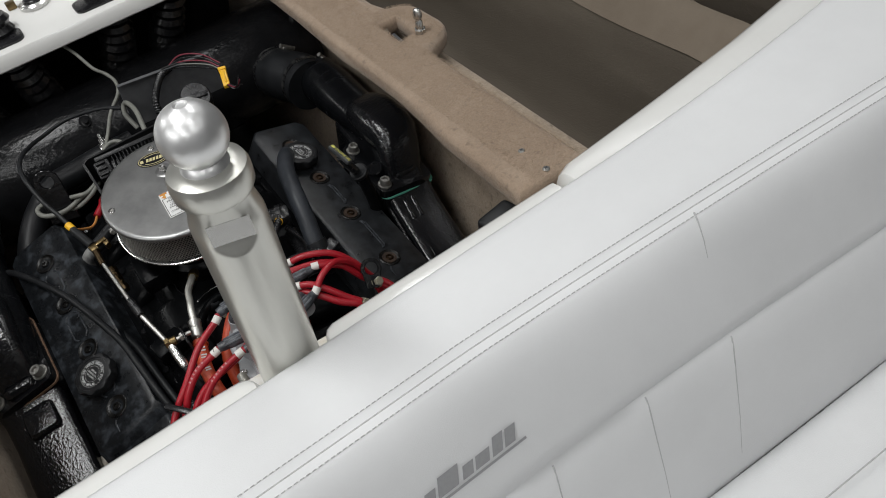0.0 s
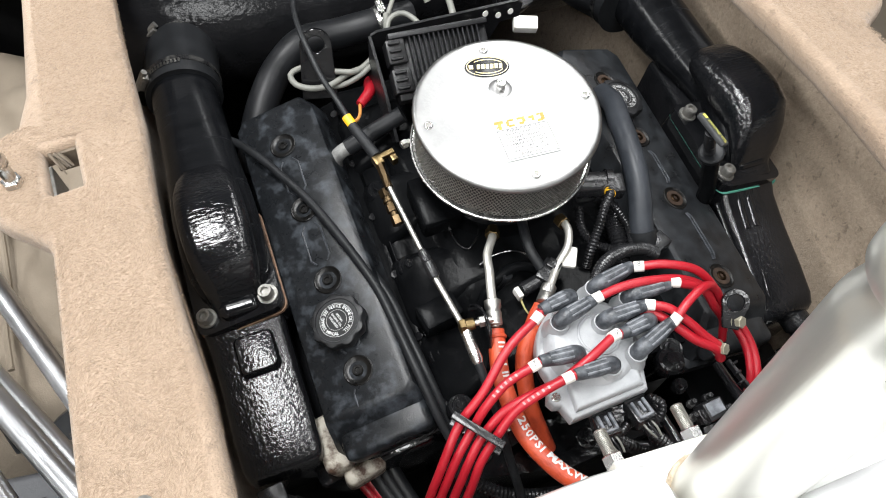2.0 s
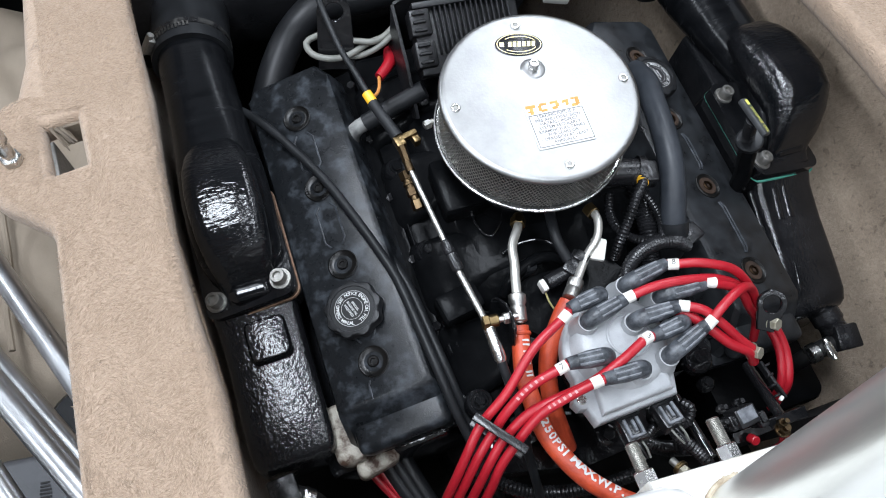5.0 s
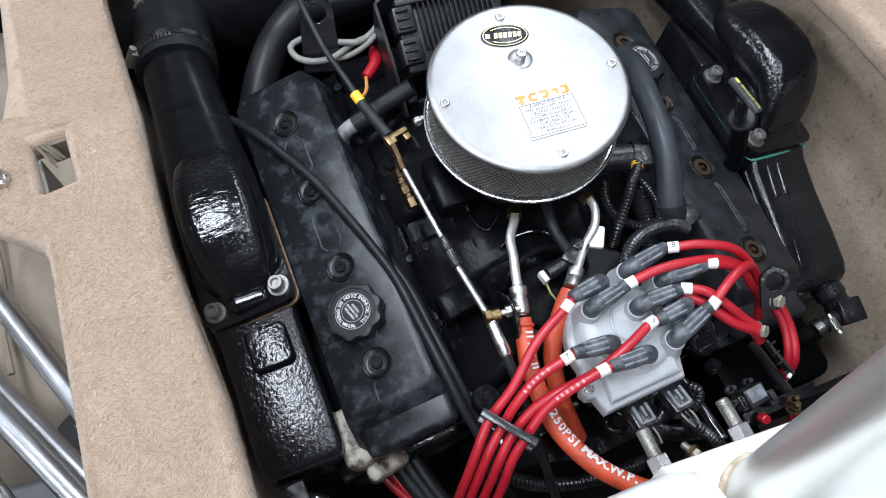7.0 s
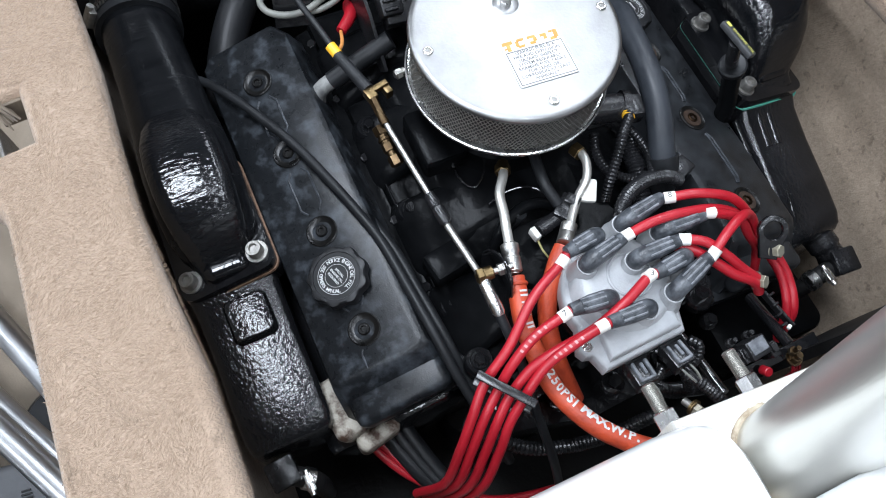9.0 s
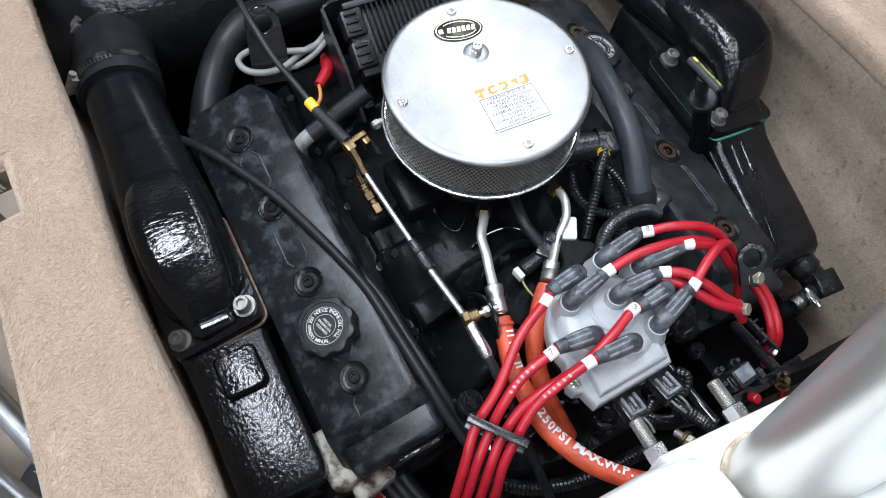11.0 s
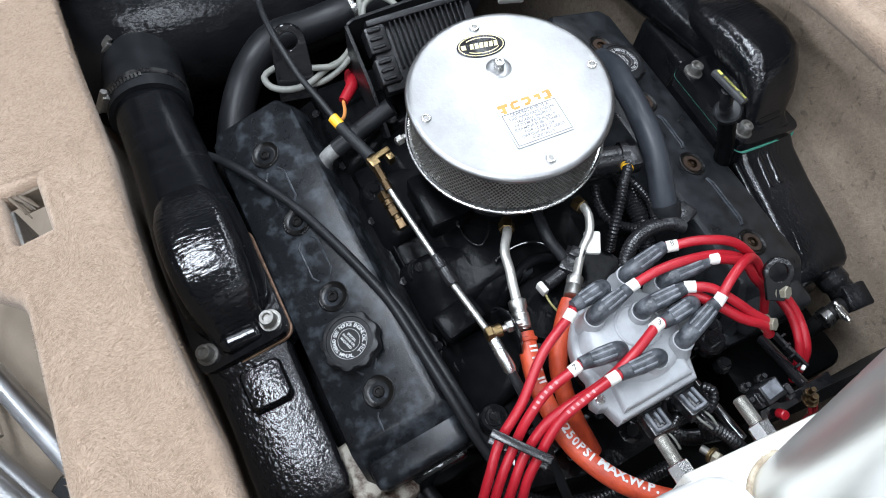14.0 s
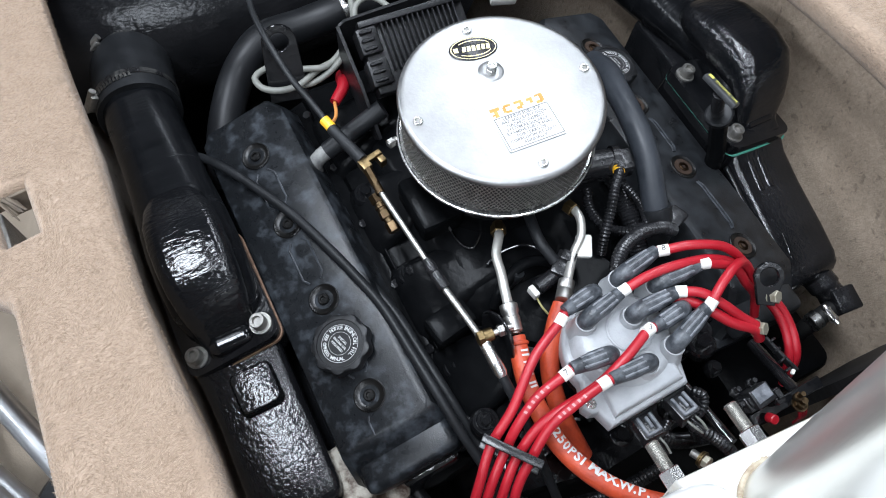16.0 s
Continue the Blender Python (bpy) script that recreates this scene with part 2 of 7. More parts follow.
BOOT_WORN = material("worn_boot_rubber", (0.060, 0.065, 0.074), 0.36, 0, (0.20, 0.21, 0.23), 90, 0.6, 400, 0.2, 0.1)
FLAT_BLACK = material("flat_black_plastic", (0.0065, 0.0066, 0.0072), 0.34, 0, (0.013, 0.013, 0.0145), 40, 0.6, 400, 0.2, 0.1, spec=0.34)
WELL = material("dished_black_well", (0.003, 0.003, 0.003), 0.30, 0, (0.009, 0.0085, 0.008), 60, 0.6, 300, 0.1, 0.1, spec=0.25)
MUFFLER = material("brushed_gloss_black", (0.0060, 0.0063, 0.0070), 0.17, 0, (0.011, 0.011, 0.012), 14, 0.6, 110, 0.34, 0.07, distance=0.0026, spec=0.22, stretch=(0.8, 1.6, 1))
ALU = material("spun_aluminium", (0.283, 0.284, 0.283), 0.38, 1.0, (0.375, 0.374, 0.370), 22, 0.6, 300, 0.06, 0.07)
SATIN = material("satin_aluminium", (0.58, 0.575, 0.535), 0.33, 0.80, (0.65, 0.645, 0.605), 30, 0.8, 500, 0.05, 0.08, stretch=(1, 1, 0.12))
SATIN_BALL = material("satin_ball", (0.76, 0.76, 0.755), 0.36, 0.78, (0.80, 0.80, 0.80), 25, 0.7, 500, 0.03, 0.05)
TUBE_STEEL = material("pale_tube_steel", (0.60, 0.585, 0.54), 0.40, 0.8, (0.70, 0.69, 0.65), 60, 0.8, 600, 0.06, 0.08)
# darker copy of the satin: the milled flat's shading put into its colour
SATIN_FLAT = material("shaded_milled_satin", (0.40, 0.395, 0.38), 0.26, 0.95, (0.47, 0.465, 0.45), 40, 0.7, 700, 0.05, 0.05)
POLE = material("drawn_aluminium", (0.46, 0.465, 0.475), 0.30, 1.0, (0.54, 0.545, 0.555), 30, 0.7, 500, 0.04, 0.06)
FITTING = material("aged_brass_fitting", (0.125, 0.088, 0.048), 0.38, 1.0, (0.065, 0.042, 0.024), 90, 0.9, 500, 0.1, 0.1)
STEEL = material("plated_steel", (0.58, 0.58, 0.57), 0.26, 1.0, (0.70, 0.69, 0.67), 60, 0.8, 600, 0.08, 0.10)
DULL_STEEL = material("dull_zinc_steel", (0.42, 0.41, 0.39), 0.38, 1.0, (0.56, 0.55, 0.52), 90, 0.9, 700, 0.15, 0.12)
BRASS = material("brass", (0.22, 0.160, 0.078), 0.36, 1.0, (0.14, 0.098, 0.048), 90, 0.9, 500, 0.1, 0.1)
BRONZE = material("tarnished_brass", (0.035, 0.021, 0.012), 0.46, 1.0, (0.018, 0.012, 0.008), 90, 0.9, 500, 0.1, 0.1)
RED_LEAD = material("red_silicone_lead", (0.30, 0.006, 0.014), 0.36, 0, (0.38, 0.012, 0.022), 30, 0.7, 500, 0.06, 0.08)
RED_HOSE = material("orange_red_hose", (0.50, 0.065, 0.022), 0.46, 0, (0.24, 0.026, 0.014), 55, 0.7, 300, 0.3, 0.12, shift=0.10)
CAP_GREY = material("grey_cap_plastic", (0.29, 0.30, 0.312), 0.33, 0, (0.41, 0.42, 0.435), 34, 0.7, 420, 0.18, 0.08, detail=8.0)
WHITE_TAG = material("white_tag", (0.74, 0.73, 0.69), 0.5, 0, (0.60, 0.58, 0.54), 120, 0.8, 500, 0.05)
PRINT_WHITE = material("white_print", (0.62, 0.63, 0.63), 0.6, 0, (0.50, 0.50, 0.50), 200, 0.9, 500, 0.0)
PRINT_GREY = material("grey_print", (0.30, 0.30, 0.31), 0.55, 0, (0.36, 0.36, 0.37), 200, 0.9, 500, 0.0)
PRINT_LABEL = material("faded_label_print", (0.10, 0.10, 0.102), 0.6, 0, (0.17, 0.17, 0.172), 200, 0.9, 500, 0.0)
PRINT_DARK = material("dark_print", (0.05, 0.05, 0.05), 0.6, 0, (0.09, 0.09, 0.09), 200, 0.9, 500, 0.0)
LABEL_WHITE = material("label_white", (0.76, 0.76, 0.75), 0.42, 0, (0.70, 0.70, 0.69), 60, 0.7, 500, 0.02)
LABEL_ORANGE = material("label_orange", (0.56, 0.17, 0.012), 0.45, 0, (0.62, 0.36, 0.09), 140, 0.9, 500, 0.0)
YELLOW = material("yellow_plastic", (0.85, 0.48, 0.02), 0.4, 0, (0.78, 0.42, 0.02), 80, 0.7, 500, 0.05)
CREAM_WIRE = material("grey_wire", (0.13, 0.133, 0.12), 0.5, 0, (0.21, 0.21, 0.185), 60, 0.8, 500, 0.1)
GREEN_GASKET = material("green_gasket", (0.10, 0.42, 0.32), 0.55, 0, (0.16, 0.50, 0.40), 60, 0.8, 500, 0.1)
RUST_GASKET = material("rusty_gasket", (0.10, 0.050, 0.028), 0.75, 0, (0.30, 0.185, 0.12), 120, 0.9, 400, 0.4)
ZINC = material("pale_zinc_plating", (0.44, 0.42, 0.34), 0.36, 0.6, (0.32, 0.29, 0.21), 150, 0.9, 600, 0.12, 0.1)
BOLT_DULL = material("weathered_bolt_steel", (0.20, 0.195, 0.18), 0.42, 0.85, (0.36, 0.35, 0.33), 160, 0.9, 700, 0.25, 0.12)
MOULD = material("worn_cover_ridge", (0.012, 0.013, 0.015), 0.3, 0, (0.062, 0.068, 0.078), 60, 0.6, 500, 0.2, 0.1, spec=0.35, detail=9.0)
PINK_PRINT = material("worn_wire_print", (0.52, 0.30, 0.30), 0.6, 0, (0.42, 0.14, 0.14), 300, 0.9, 500, 0.0)
RUST = material("flaking_grey_paint", (0.42, 0.39, 0.33), 0.65, 0, (0.060, 0.030, 0.018), 48, 0.35, 260, 0.6)
GELCOAT = material("white_gelcoat", (0.80, 0.80, 0.78), 0.18, 0, (0.76, 0.755, 0.73), 9, 0.7, 200, 0.02, 0.05, 0.4)
LEDGE = material("soiled_gelcoat", (0.76, 0.755, 0.73), 0.35, 0, (0.60, 0.55, 0.46), 40, 0.5, 300, 0.15, 0.1)
VINYL = material("white_vinyl", (0.76, 0.765, 0.77), 0.58, 0, (0.71, 0.715, 0.72), 6, 0.8, 700, 0.16, 0.06, distance=0.0012, spec=0.4)
SEAM = material("grey_thread", (0.42, 0.42, 0.42), 0.8, 0, (0.56, 0.56, 0.56), 200, 0.8, 900, 0.2)
TAUPE = material("taupe_carpet", (0.100, 0.084, 0.067), 0.9, 0, (0.140, 0.120, 0.096), 5, 0.9, 330, 0.45, 0.05, distance=0.0025, spec=0.1, stretch=(1, 0.35, 1))
CANVAS = material("beige_canvas", (0.25, 0.207, 0.158), 0.85, 0, (0.18, 0.148, 0.112), 8, 0.9, 500, 0.3, 0.05)
MESH_WIRE = material("screen_wire", (0.24, 0.235, 0.215), 0.42, 0.85, (0.38, 0.37, 0.345), 90, 0.8, 500, 0.0)
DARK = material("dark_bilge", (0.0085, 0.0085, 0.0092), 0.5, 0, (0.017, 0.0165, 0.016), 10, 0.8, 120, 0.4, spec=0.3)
GREY_PAINT = material("grey_painted_metal", (0.045, 0.047, 0.053), 0.45, 0, (0.07, 0.073, 0.08), 30, 0.8, 300, 0.1)
WALL_PAINT = material("workshop_wall", (0.24, 0.24, 0.245), 0.8, 0, (0.20, 0.20, 0.205), 3, 0.7, 60, 0.1)
CONCRETE = material("workshop_concrete", (0.26, 0.26, 0.255), 0.7, 0, (0.20, 0.20, 0.195), 2.5, 0.9, 80, 0.3)


def carpet(name, base, other, depth=1.0):
    """Cut-pile carpet: broad stains, tufts at two sizes in colour and relief."""
    m = material(name, base, 0.95, 0, other, 9, 0.9, 520, 0.7, 0.03, distance=0.003, spec=0.08)
    t = m.node_tree
    b = t.nodes["Principled BSDF"]
    b.inputs["Sheen Weight"].default_value = 0.2
    co = next(n for n in t.nodes if n.type == "MAPPING").outputs["Vector"]
    tuft = t.nodes.new("ShaderNodeTexNoise")
    tuft.inputs["Scale"].default_value, tuft.inputs["Detail"].default_value, tuft.inputs["Distortion"].default_value = 190, 4, 1.0
    t.links.new(co, tuft.inputs["Vector"])
    level = t.nodes.new("ShaderNodeMapRange")
    level.inputs["From Min"].default_value, level.inputs["From Max"].default_value = 0.3, 0.7
    level.inputs["To Min"].default_value, level.inputs["To Max"].default_value = 1 - 0.12 * depth, 1 + 0.06 * depth
    t.links.new(tuft.outputs["Fac"], level.inputs["Value"])
    mul = t.nodes.new("ShaderNodeVectorMath")
    mul.operation = "MULTIPLY"
    t.links.new(t.nodes["Color Ramp"].outputs["Color"], mul.inputs[0])
    t.links.new(level.outputs["Result"], mul.inputs[1])
    # sparse darker dimples: shade where the pile parts, put into the colour
    dimple = t.nodes.new("ShaderNodeTexNoise")
    dimple.inputs["Scale"].default_value, dimple.inputs["Detail"].default_value, dimple.inputs["Distortion"].default_value = 85, 3, 0.4
    t.links.new(co, dimple.inputs["Vector"])
    deep = t.nodes.new("ShaderNodeMapRange")
    deep.inputs["From Min"].default_value, deep.inputs["From Max"].default_value = 0.60, 0.72
    deep.inputs["To Min"].default_value, deep.inputs["To Max"].default_value = 1.0, 1 - 0.20 * depth
    t.links.new(dimple.outputs["Fac"], deep.inputs["Value"])
    mul2 = t.nodes.new("ShaderNodeVectorMath")
    mul2.operation = "MULTIPLY"
    t.links.new(mul.outputs["Vector"], mul2.inputs[0])
    t.links.new(deep.outputs["Result"], mul2.inputs[1])
    t.links.new(mul2.outputs["Vector"], b.inputs["Base Color"])
    old = next(n for n in t.nodes if n.type == "BUMP")
    big = t.nodes.new("ShaderNodeBump")
    big.inputs["Strength"].default_value, big.inputs["Distance"].default_value = 0.25 * depth, 0.004
    t.links.new(tuft.outputs["Fac"], big.inputs["Height"])
    t.links.new(big.outputs["Normal"], old.inputs["Normal"])
    return m


CARPET = carpet("tan_carpet", (0.290, 0.212, 0.152), (0.400, 0.306, 0.229), 1.2)
# same carpet on the well walls, stained; paler base stands in for light there
CARPET_WALL = carpet("soiled_tan_carpet_lightened", (0.31, 0.242, 0.180), (0.50, 0.402, 0.308), 1.8)


def pile_material(name, low, high):
    """Loose fibres: each takes its own shade."""
    m = bpy.data.materials.new(name)
    m.use_nodes = True
    t = m.node_tree
    b = t.nodes["Principled BSDF"]
    b.inputs["Roughness"].default_value, b.inputs["Specular IOR Level"].default_value = 0.9, 0.1
    geo = t.nodes.new("ShaderNodeNewGeometry")
    ramp = t.nodes.new("ShaderNodeValToRGB")
    ramp.color_ramp.elements[0].color, ramp.color_ramp.elements[1].color = (*low, 1), (*high, 1)
    t.links.new(geo.outputs["Random Per Island"], ramp.inputs["Fac"])
    t.links.new(ramp.outputs["Color"], b.inputs["Base Color"])
    return m


PILE = pile_material("tan_fibres", (0.270, 0.197, 0.139), (0.440, 0.340, 0.256))

# ---- the workshop round the boat: plain walls, floor and ceiling ----
bm = box(bmesh.new(), (0, 0, -0.45), (9, 9, 0.1))
structure("floor", bm, CONCRETE, "grey concrete workshop floor under the boat", "floor")
bm = box(bmesh.new(), (0, 0, 3.45), (9, 9, 0.1))
structure("ceiling", bm, WALL_PAINT, "plain pale workshop ceiling", "ceiling")
for wall_name, wall_c, wall_s in (("wall_north", (0, 4.45, 1.5), (9, 0.1, 3.8)), ("wall_south", (0, -4.45, 1.5), (9, 0.1, 3.8)), ("wall_east", (4.45, 0, 1.5), (0.1, 8.8, 3.8)), ("wall_west", (-4.45, 0, 1.5), (0.1, 8.8, 3.8))):
    structure(wall_name, box(bmesh.new(), wall_c, wall_s), WALL_PAINT, "plain pale workshop wall", "wall")

# ---- the hull's floor and the engine well ----
bm = box(bmesh.new(), (0.0, -0.35, 0.02), (2.6, 3.3, 0.06), bev=0.01)
structure("hull_floor", bm, DARK, "dark bilge floor below the engine", "floor")
bm = box(bmesh.new(), (0, 1.10, 0.42), (2.6, 0.04, 0.74))
structure("wall_bulkhead", bm, DARK, "black bulkhead at the rear of the engine well", "wall")
for sx in (-1, 1):
    bm = box(bmesh.new(), (sx * 1.28, -0.35, 0.42), (0.04, 3.0, 0.76))
    structure("wall_hull_side", bm, TAUPE, "taupe vinyl lining of the hull side", "wall")


# ---- carpeted partitions on both sides of the engine ----
def arc(cx, cy, r, a0, a1, n=8):
    return [(cx + r * math.cos(radians(a0 + (a1 - a0) * i / n)), cy + r * math.sin(radians(a0 + (a1 - a0) * i / n))) for i in range(n + 1)]


def partition(sx, inner, outer, tab_y, tab_x, slot, name, low=0.722, soft_edge=0.0135):
    top = [(inner, 1.05), (inner, 0.3), (inner - 0.006, 0.12), (inner - 0.002, 0.02), (inner - 0.001, -0.06), (inner - 0.006, -0.14), (inner - 0.014, -0.22), (inner - 0.016, -0.40), (outer, -0.40), (outer, tab_y - 0.075)]
    if sx < 0:
        top += [(outer + 0.004, -0.016), (0.506, -0.006), (0.522, 0.010), (0.535, 0.022), (0.546, 0.037), (0.554, 0.054)]
    else:
        top += arc(tab_x - 0.045, tab_y, 0.060, -62, 10, 7)
    top += arc(tab_x - 0.045, tab_y + 0.050, 0.059, 12, 75, 6)
    top += [(outer + 0.012, tab_y + 0.16), (outer + 0.008, tab_y + 0.3), (outer, 1.05)]
    fine = []
    for (xa, ya), (xb, yb) in zip(top, top[1:] + top[:1]):
        n = max(1, int(math.hypot(xb - xa, yb - ya) / 0.05))
        fine += [(sx * (xa + (xb - xa) * i / n), ya + (yb - ya) * i / n) for i in range(n)]
    bm = slab(bmesh.new(), fine, low, 0.757, [(sx * x, y) for x, y in slot], soft_edge, 5)
    cap_ob = structure(name, bm, CARPET, "tan carpeted top board of the engine box side", "trim", 50)
    bm = box(bmesh.new(), (0.448 if sx > 0 else -0.425, 0.33, 0.385), (0.024, 1.46, 0.64), turn(0, sx * (15.0 if sx > 0 else 4.0), 0), 0.006)
    structure("wall_engine_box", bm, CARPET_WALL, "tan carpeted side wall of the engine well", "wall")
    return cap_ob


slot_r = [(0.463, 0.123), (0.497, 0.121), (0.493, 0.056), (0.463, 0.050)]
slot_l = [(0.491, 0.109), (0.459, 0.114), (0.456, 0.050), (0.487, 0.045)]
partition(1, 0.376, 0.480, 0.055, 0.535, slot_r, "trim_carpet_east", 0.718, 0.016)
partition(-1, 0.390, 0.492, 0.045, 0.545, slot_l, "trim_carpet_west")

# ---- white front bar of the engine well, with a gap for the tow pylon ----
def bar_section(x, y_in, y_out, z_top, z_low):
    """The lip's section: a sloped inner face, a rounded crest, a short outer face."""
    w = y_in - y_out
    shape = ((0, 0), (0, 0.66), (0.02, 0.80), (0.085, 0.91), (0.20, 0.975), (0.36, 1.0), (0.62, 1.0), (0.88, 0.985), (1.0, 0.95), (1.0, 0))
    return [Vector((x, y_in - w * u, z_low + (z_top - z_low) * v)) for u, v in shape]


def bar_piece(bm, xs, z_top=0.766):
    rings = []
    for k, (x, yi, yo) in enumerate(xs):
        rings.append(bar_section(x, yi, yo, z_top, 0.62))
    first = [Vector((xs[0][0] - 0.004, (v.y - (xs[0][1] + xs[0][2]) / 2) * 0.72 + (xs[0][1] + xs[0][2]) / 2, v.z - (0.005 if v.z > 0.7 else 0))) for v in rings[0]]
    last = [Vector((xs[-1][0] + 0.004, (v.y - (xs[-1][1] + xs[-1][2]) / 2) * 0.72 + (xs[-1][1] + xs[-1][2]) / 2, v.z - (0.005 if v.z > 0.7 else 0))) for v in rings[-1]]
    return loft(bm, [first, *rings, last])


bm = bar_piece(bmesh.new(), [(-1.1, -0.399, -0.489), (-0.4, -0.399, -0.489), (-0.10, -0.400, -0.489), (-0.070, -0.402, -0.489), (-0.061, -0.406, -0.488), (-0.056, -0.413, -0.486)])
structure("trim_bar_west", bm, GELCOAT, "glossy white moulded lip along the engine well", "trim")
bm = bar_piece(bmesh.new(), [(0.043, -0.416, -0.486), (0.048, -0.408, -0.488), (0.058, -0.403, -0.489), (0.2, -0.402, -0.489), (0.404, -0.402, -0.489)])
structure("trim_bar_middle", bm, GELCOAT, "glossy white moulded lip beside the tow pylon", "trim")
bm = bar_piece(bmesh.new(), [(0.418, -0.408, -0.486), (0.44, -0.398, -0.484), (0.6, -0.385, -0.476), (0.8, -0.366, -0.460), (0.98, -0.340, -0.438), (1.10, -0.30, -0.40), (1.22, -0.2, -0.32)], 0.778)
structure("trim_bar_east", bm, GELCOAT, "glossy white moulded lip above the side locker", "trim")
ledge_out = [(-0.075, -0.3965), (-0.03, -0.3995), (0.02, -0.4030), (0.075, -0.4068), (0.075, -0.53), (-0.075, -0.53)]
hole = [(-0.0135 + 0.0362 * math.cos(2 * math.pi * k / 28), -0.4530 + 0.0362 * math.sin(2 * math.pi * k / 28)) for k in range(28)]
bm = slab(bmesh.new(), ledge_out, 0.585, 0.735, hole, 0.004, 2)
structure("trim_ledge", bm, LEDGE, "soiled white ledge with a round hole for the pylon", "trim")

bm = ring_of(bmesh.new(), (-0.0135, -0.4530, 0.7355), 0.0372, 0.0026, None, 48, 8)
GRIME = material("grimy_sealant", (0.62, 0.55, 0.42), 0.6, 0, (0.26, 0.19, 0.12), 70, 0.6, 300, 0.5, 0.1)
structure("trim_sealant", bm, GRIME, "grimy bead of sealant round the pylon hole", "trim")

for k, (gx, gy, gr, gz) in enumerate(((-0.019, -0.4165, 0.0042, 0.7352), (-0.008, -0.4160, 0.0036, 0.7352), (-0.036, -0.4235, 0.0034, 0.7352))):
    rim = []
    for j in range(26):
        a = 2 * math.pi * j / 26
        rr = gr * (0.85 + 0.55 * noise.noise(Vector((math.cos(a) * 1.7, math.sin(a) * 1.7, 3.0 + 5 * k))))
        rim.append((gx + 1.5 * rr * math.cos(a) * 0.8 + 0.4 * rr * math.sin(a), gy + rr * math.sin(a)))
    bm = loft(bmesh.new(), [[Vector((x, y, gz - 0.0015)) for x, y in rim], [Vector((x, y, gz + 0.0006)) for x, y in rim], [Vector((gx + (x - gx) * 0.7, gy + (y - gy) * 0.7, gz + 0.0011)) for x, y in rim]])
    structure("trim_residue", bm, GRIME, "dried beige sealant residue beside the pylon", "trim")

# ---- white seat back and seat behind the bar ----
bench = thing("bench_seat", "white vinyl bench seat with grey stitching beside the engine", "seat", (0.1, -0.9, 0.28), HULL)
prof = [(-0.452, 0.60), (-0.448, 0.738), (-0.4465, 0.752), (-0.449, 0.760), (-0.457, 0.7665), (-0.472, 0.770), (-0.50, 0.771), (-0.54, 0.769), (-0.566, 0.766), (-0.5715, 0.7625), (-0.576, 0.7645), (-0.590, 0.757), (-0.606, 0.742), (-0.622, 0.718), (-0.642, 0.68), (-0.664, 0.637), (-0.6715, 0.620), (-0.6705, 0.616), (-0.682, 0.606), (-0.702, 0.566), (-0.730, 0.51), (-0.752, 0.455), (-0.760, 0.42), (-0.755, 0.38), (-0.60, 0.38), (-0.46, 0.40)]
rings = []
for x in np.linspace(-1.05, 1.15, 56):
    sag = 0.010 * math.sin(x * 2.1 + 0.4)
    away = -0.055 * max(0.0, x - 0.15) ** 1.2
    # the front edge follows the curve of the lip
    follow = 0.0035 * min(1.0, max(0.0, x / 0.38)) + 0.10 * max(0.0, min(x, 1.0) - 0.40) ** 2
    rings.append([Vector((x, y + follow * min(1.0, max(0.0, (y + 0.555) / 0.09)) + (away * min(1, max(0, (-0.47 - y) / 0.1))), z + (0.004 * math.sin(x * 7 + y * 30) if z < 0.70 and y < -0.6 else 0) + (sag * 0.2 if y < -0.5 else 0))) for y, z in prof])
back = part("backrest", loft(bmesh.new(), rings), VINYL, bench, "padded white backrest", 60)


def on_back(x, y):
    """The height of the seat back's front at (x, y) and its y there."""
    away = -0.055 * max(0.0, x - 0.15) ** 1.2
    for (ya, za), (yb, zb) in zip(prof[3:22], prof[4:23]):
        if yb <= y <= ya:
            z = za + (zb - za) * (ya - y) / max(1e-6, ya - yb)
            return Vector((x, y + away, z + 0.002 * math.sin(x * 2.1 + 0.4) + (0.004 * math.sin(x * 7 + y * 30) if z < 0.70 and y < -0.6 else 0)))
    return Vector((x, y + away, 0.77))


bm = bmesh.new()
for row_y in (-0.560, -0.583):
    for k in range(280):
        x = -0.95 + k * 0.0074
        a, b = on_back(x, row_y) + Vector((0, 0, 0.0008)), on_back(x + 0.0048, row_y) + Vector((0, 0, 0.0008))
        rod(bm, a, b, 0.00062, seg=4)
stitch = part("stitching", bm, SEAM, back, "fine grey thread stitches in two rows")
stitch["kind"] = "stuff"
bm = tube(bmesh.new(), [on_back(x, -0.5715) + Vector((0, 0, 0.0002)) for x in np.linspace(-1, 1.1, 40)], 0.0011, 6)
part("piping", bm, SEAM, back, "grey seam line along the top edge")
for seam_x, top_y, bot_y, lean in ((0.487, -0.580, -0.62, -0.014), (0.470, -0.6745, -0.751, -0.036), (0.325, -0.6745, -0.745, -0.016), (0.180, -0.6745, -0.745, -0.022), (0.04, -0.6745, -0.745, -0.02)):
    bm = tube(bmesh.new(), [on_back(seam_x + lean * u, top_y + (bot_y - top_y) * u) + Vector((0, 0.0006, 0)) for u in np.linspace(0, 1, 16)], lambda u: 0.0015 * (1 - 0.5 * u), 6)
    part("seam", bm, SEAM, back, "vertical tuft seam")
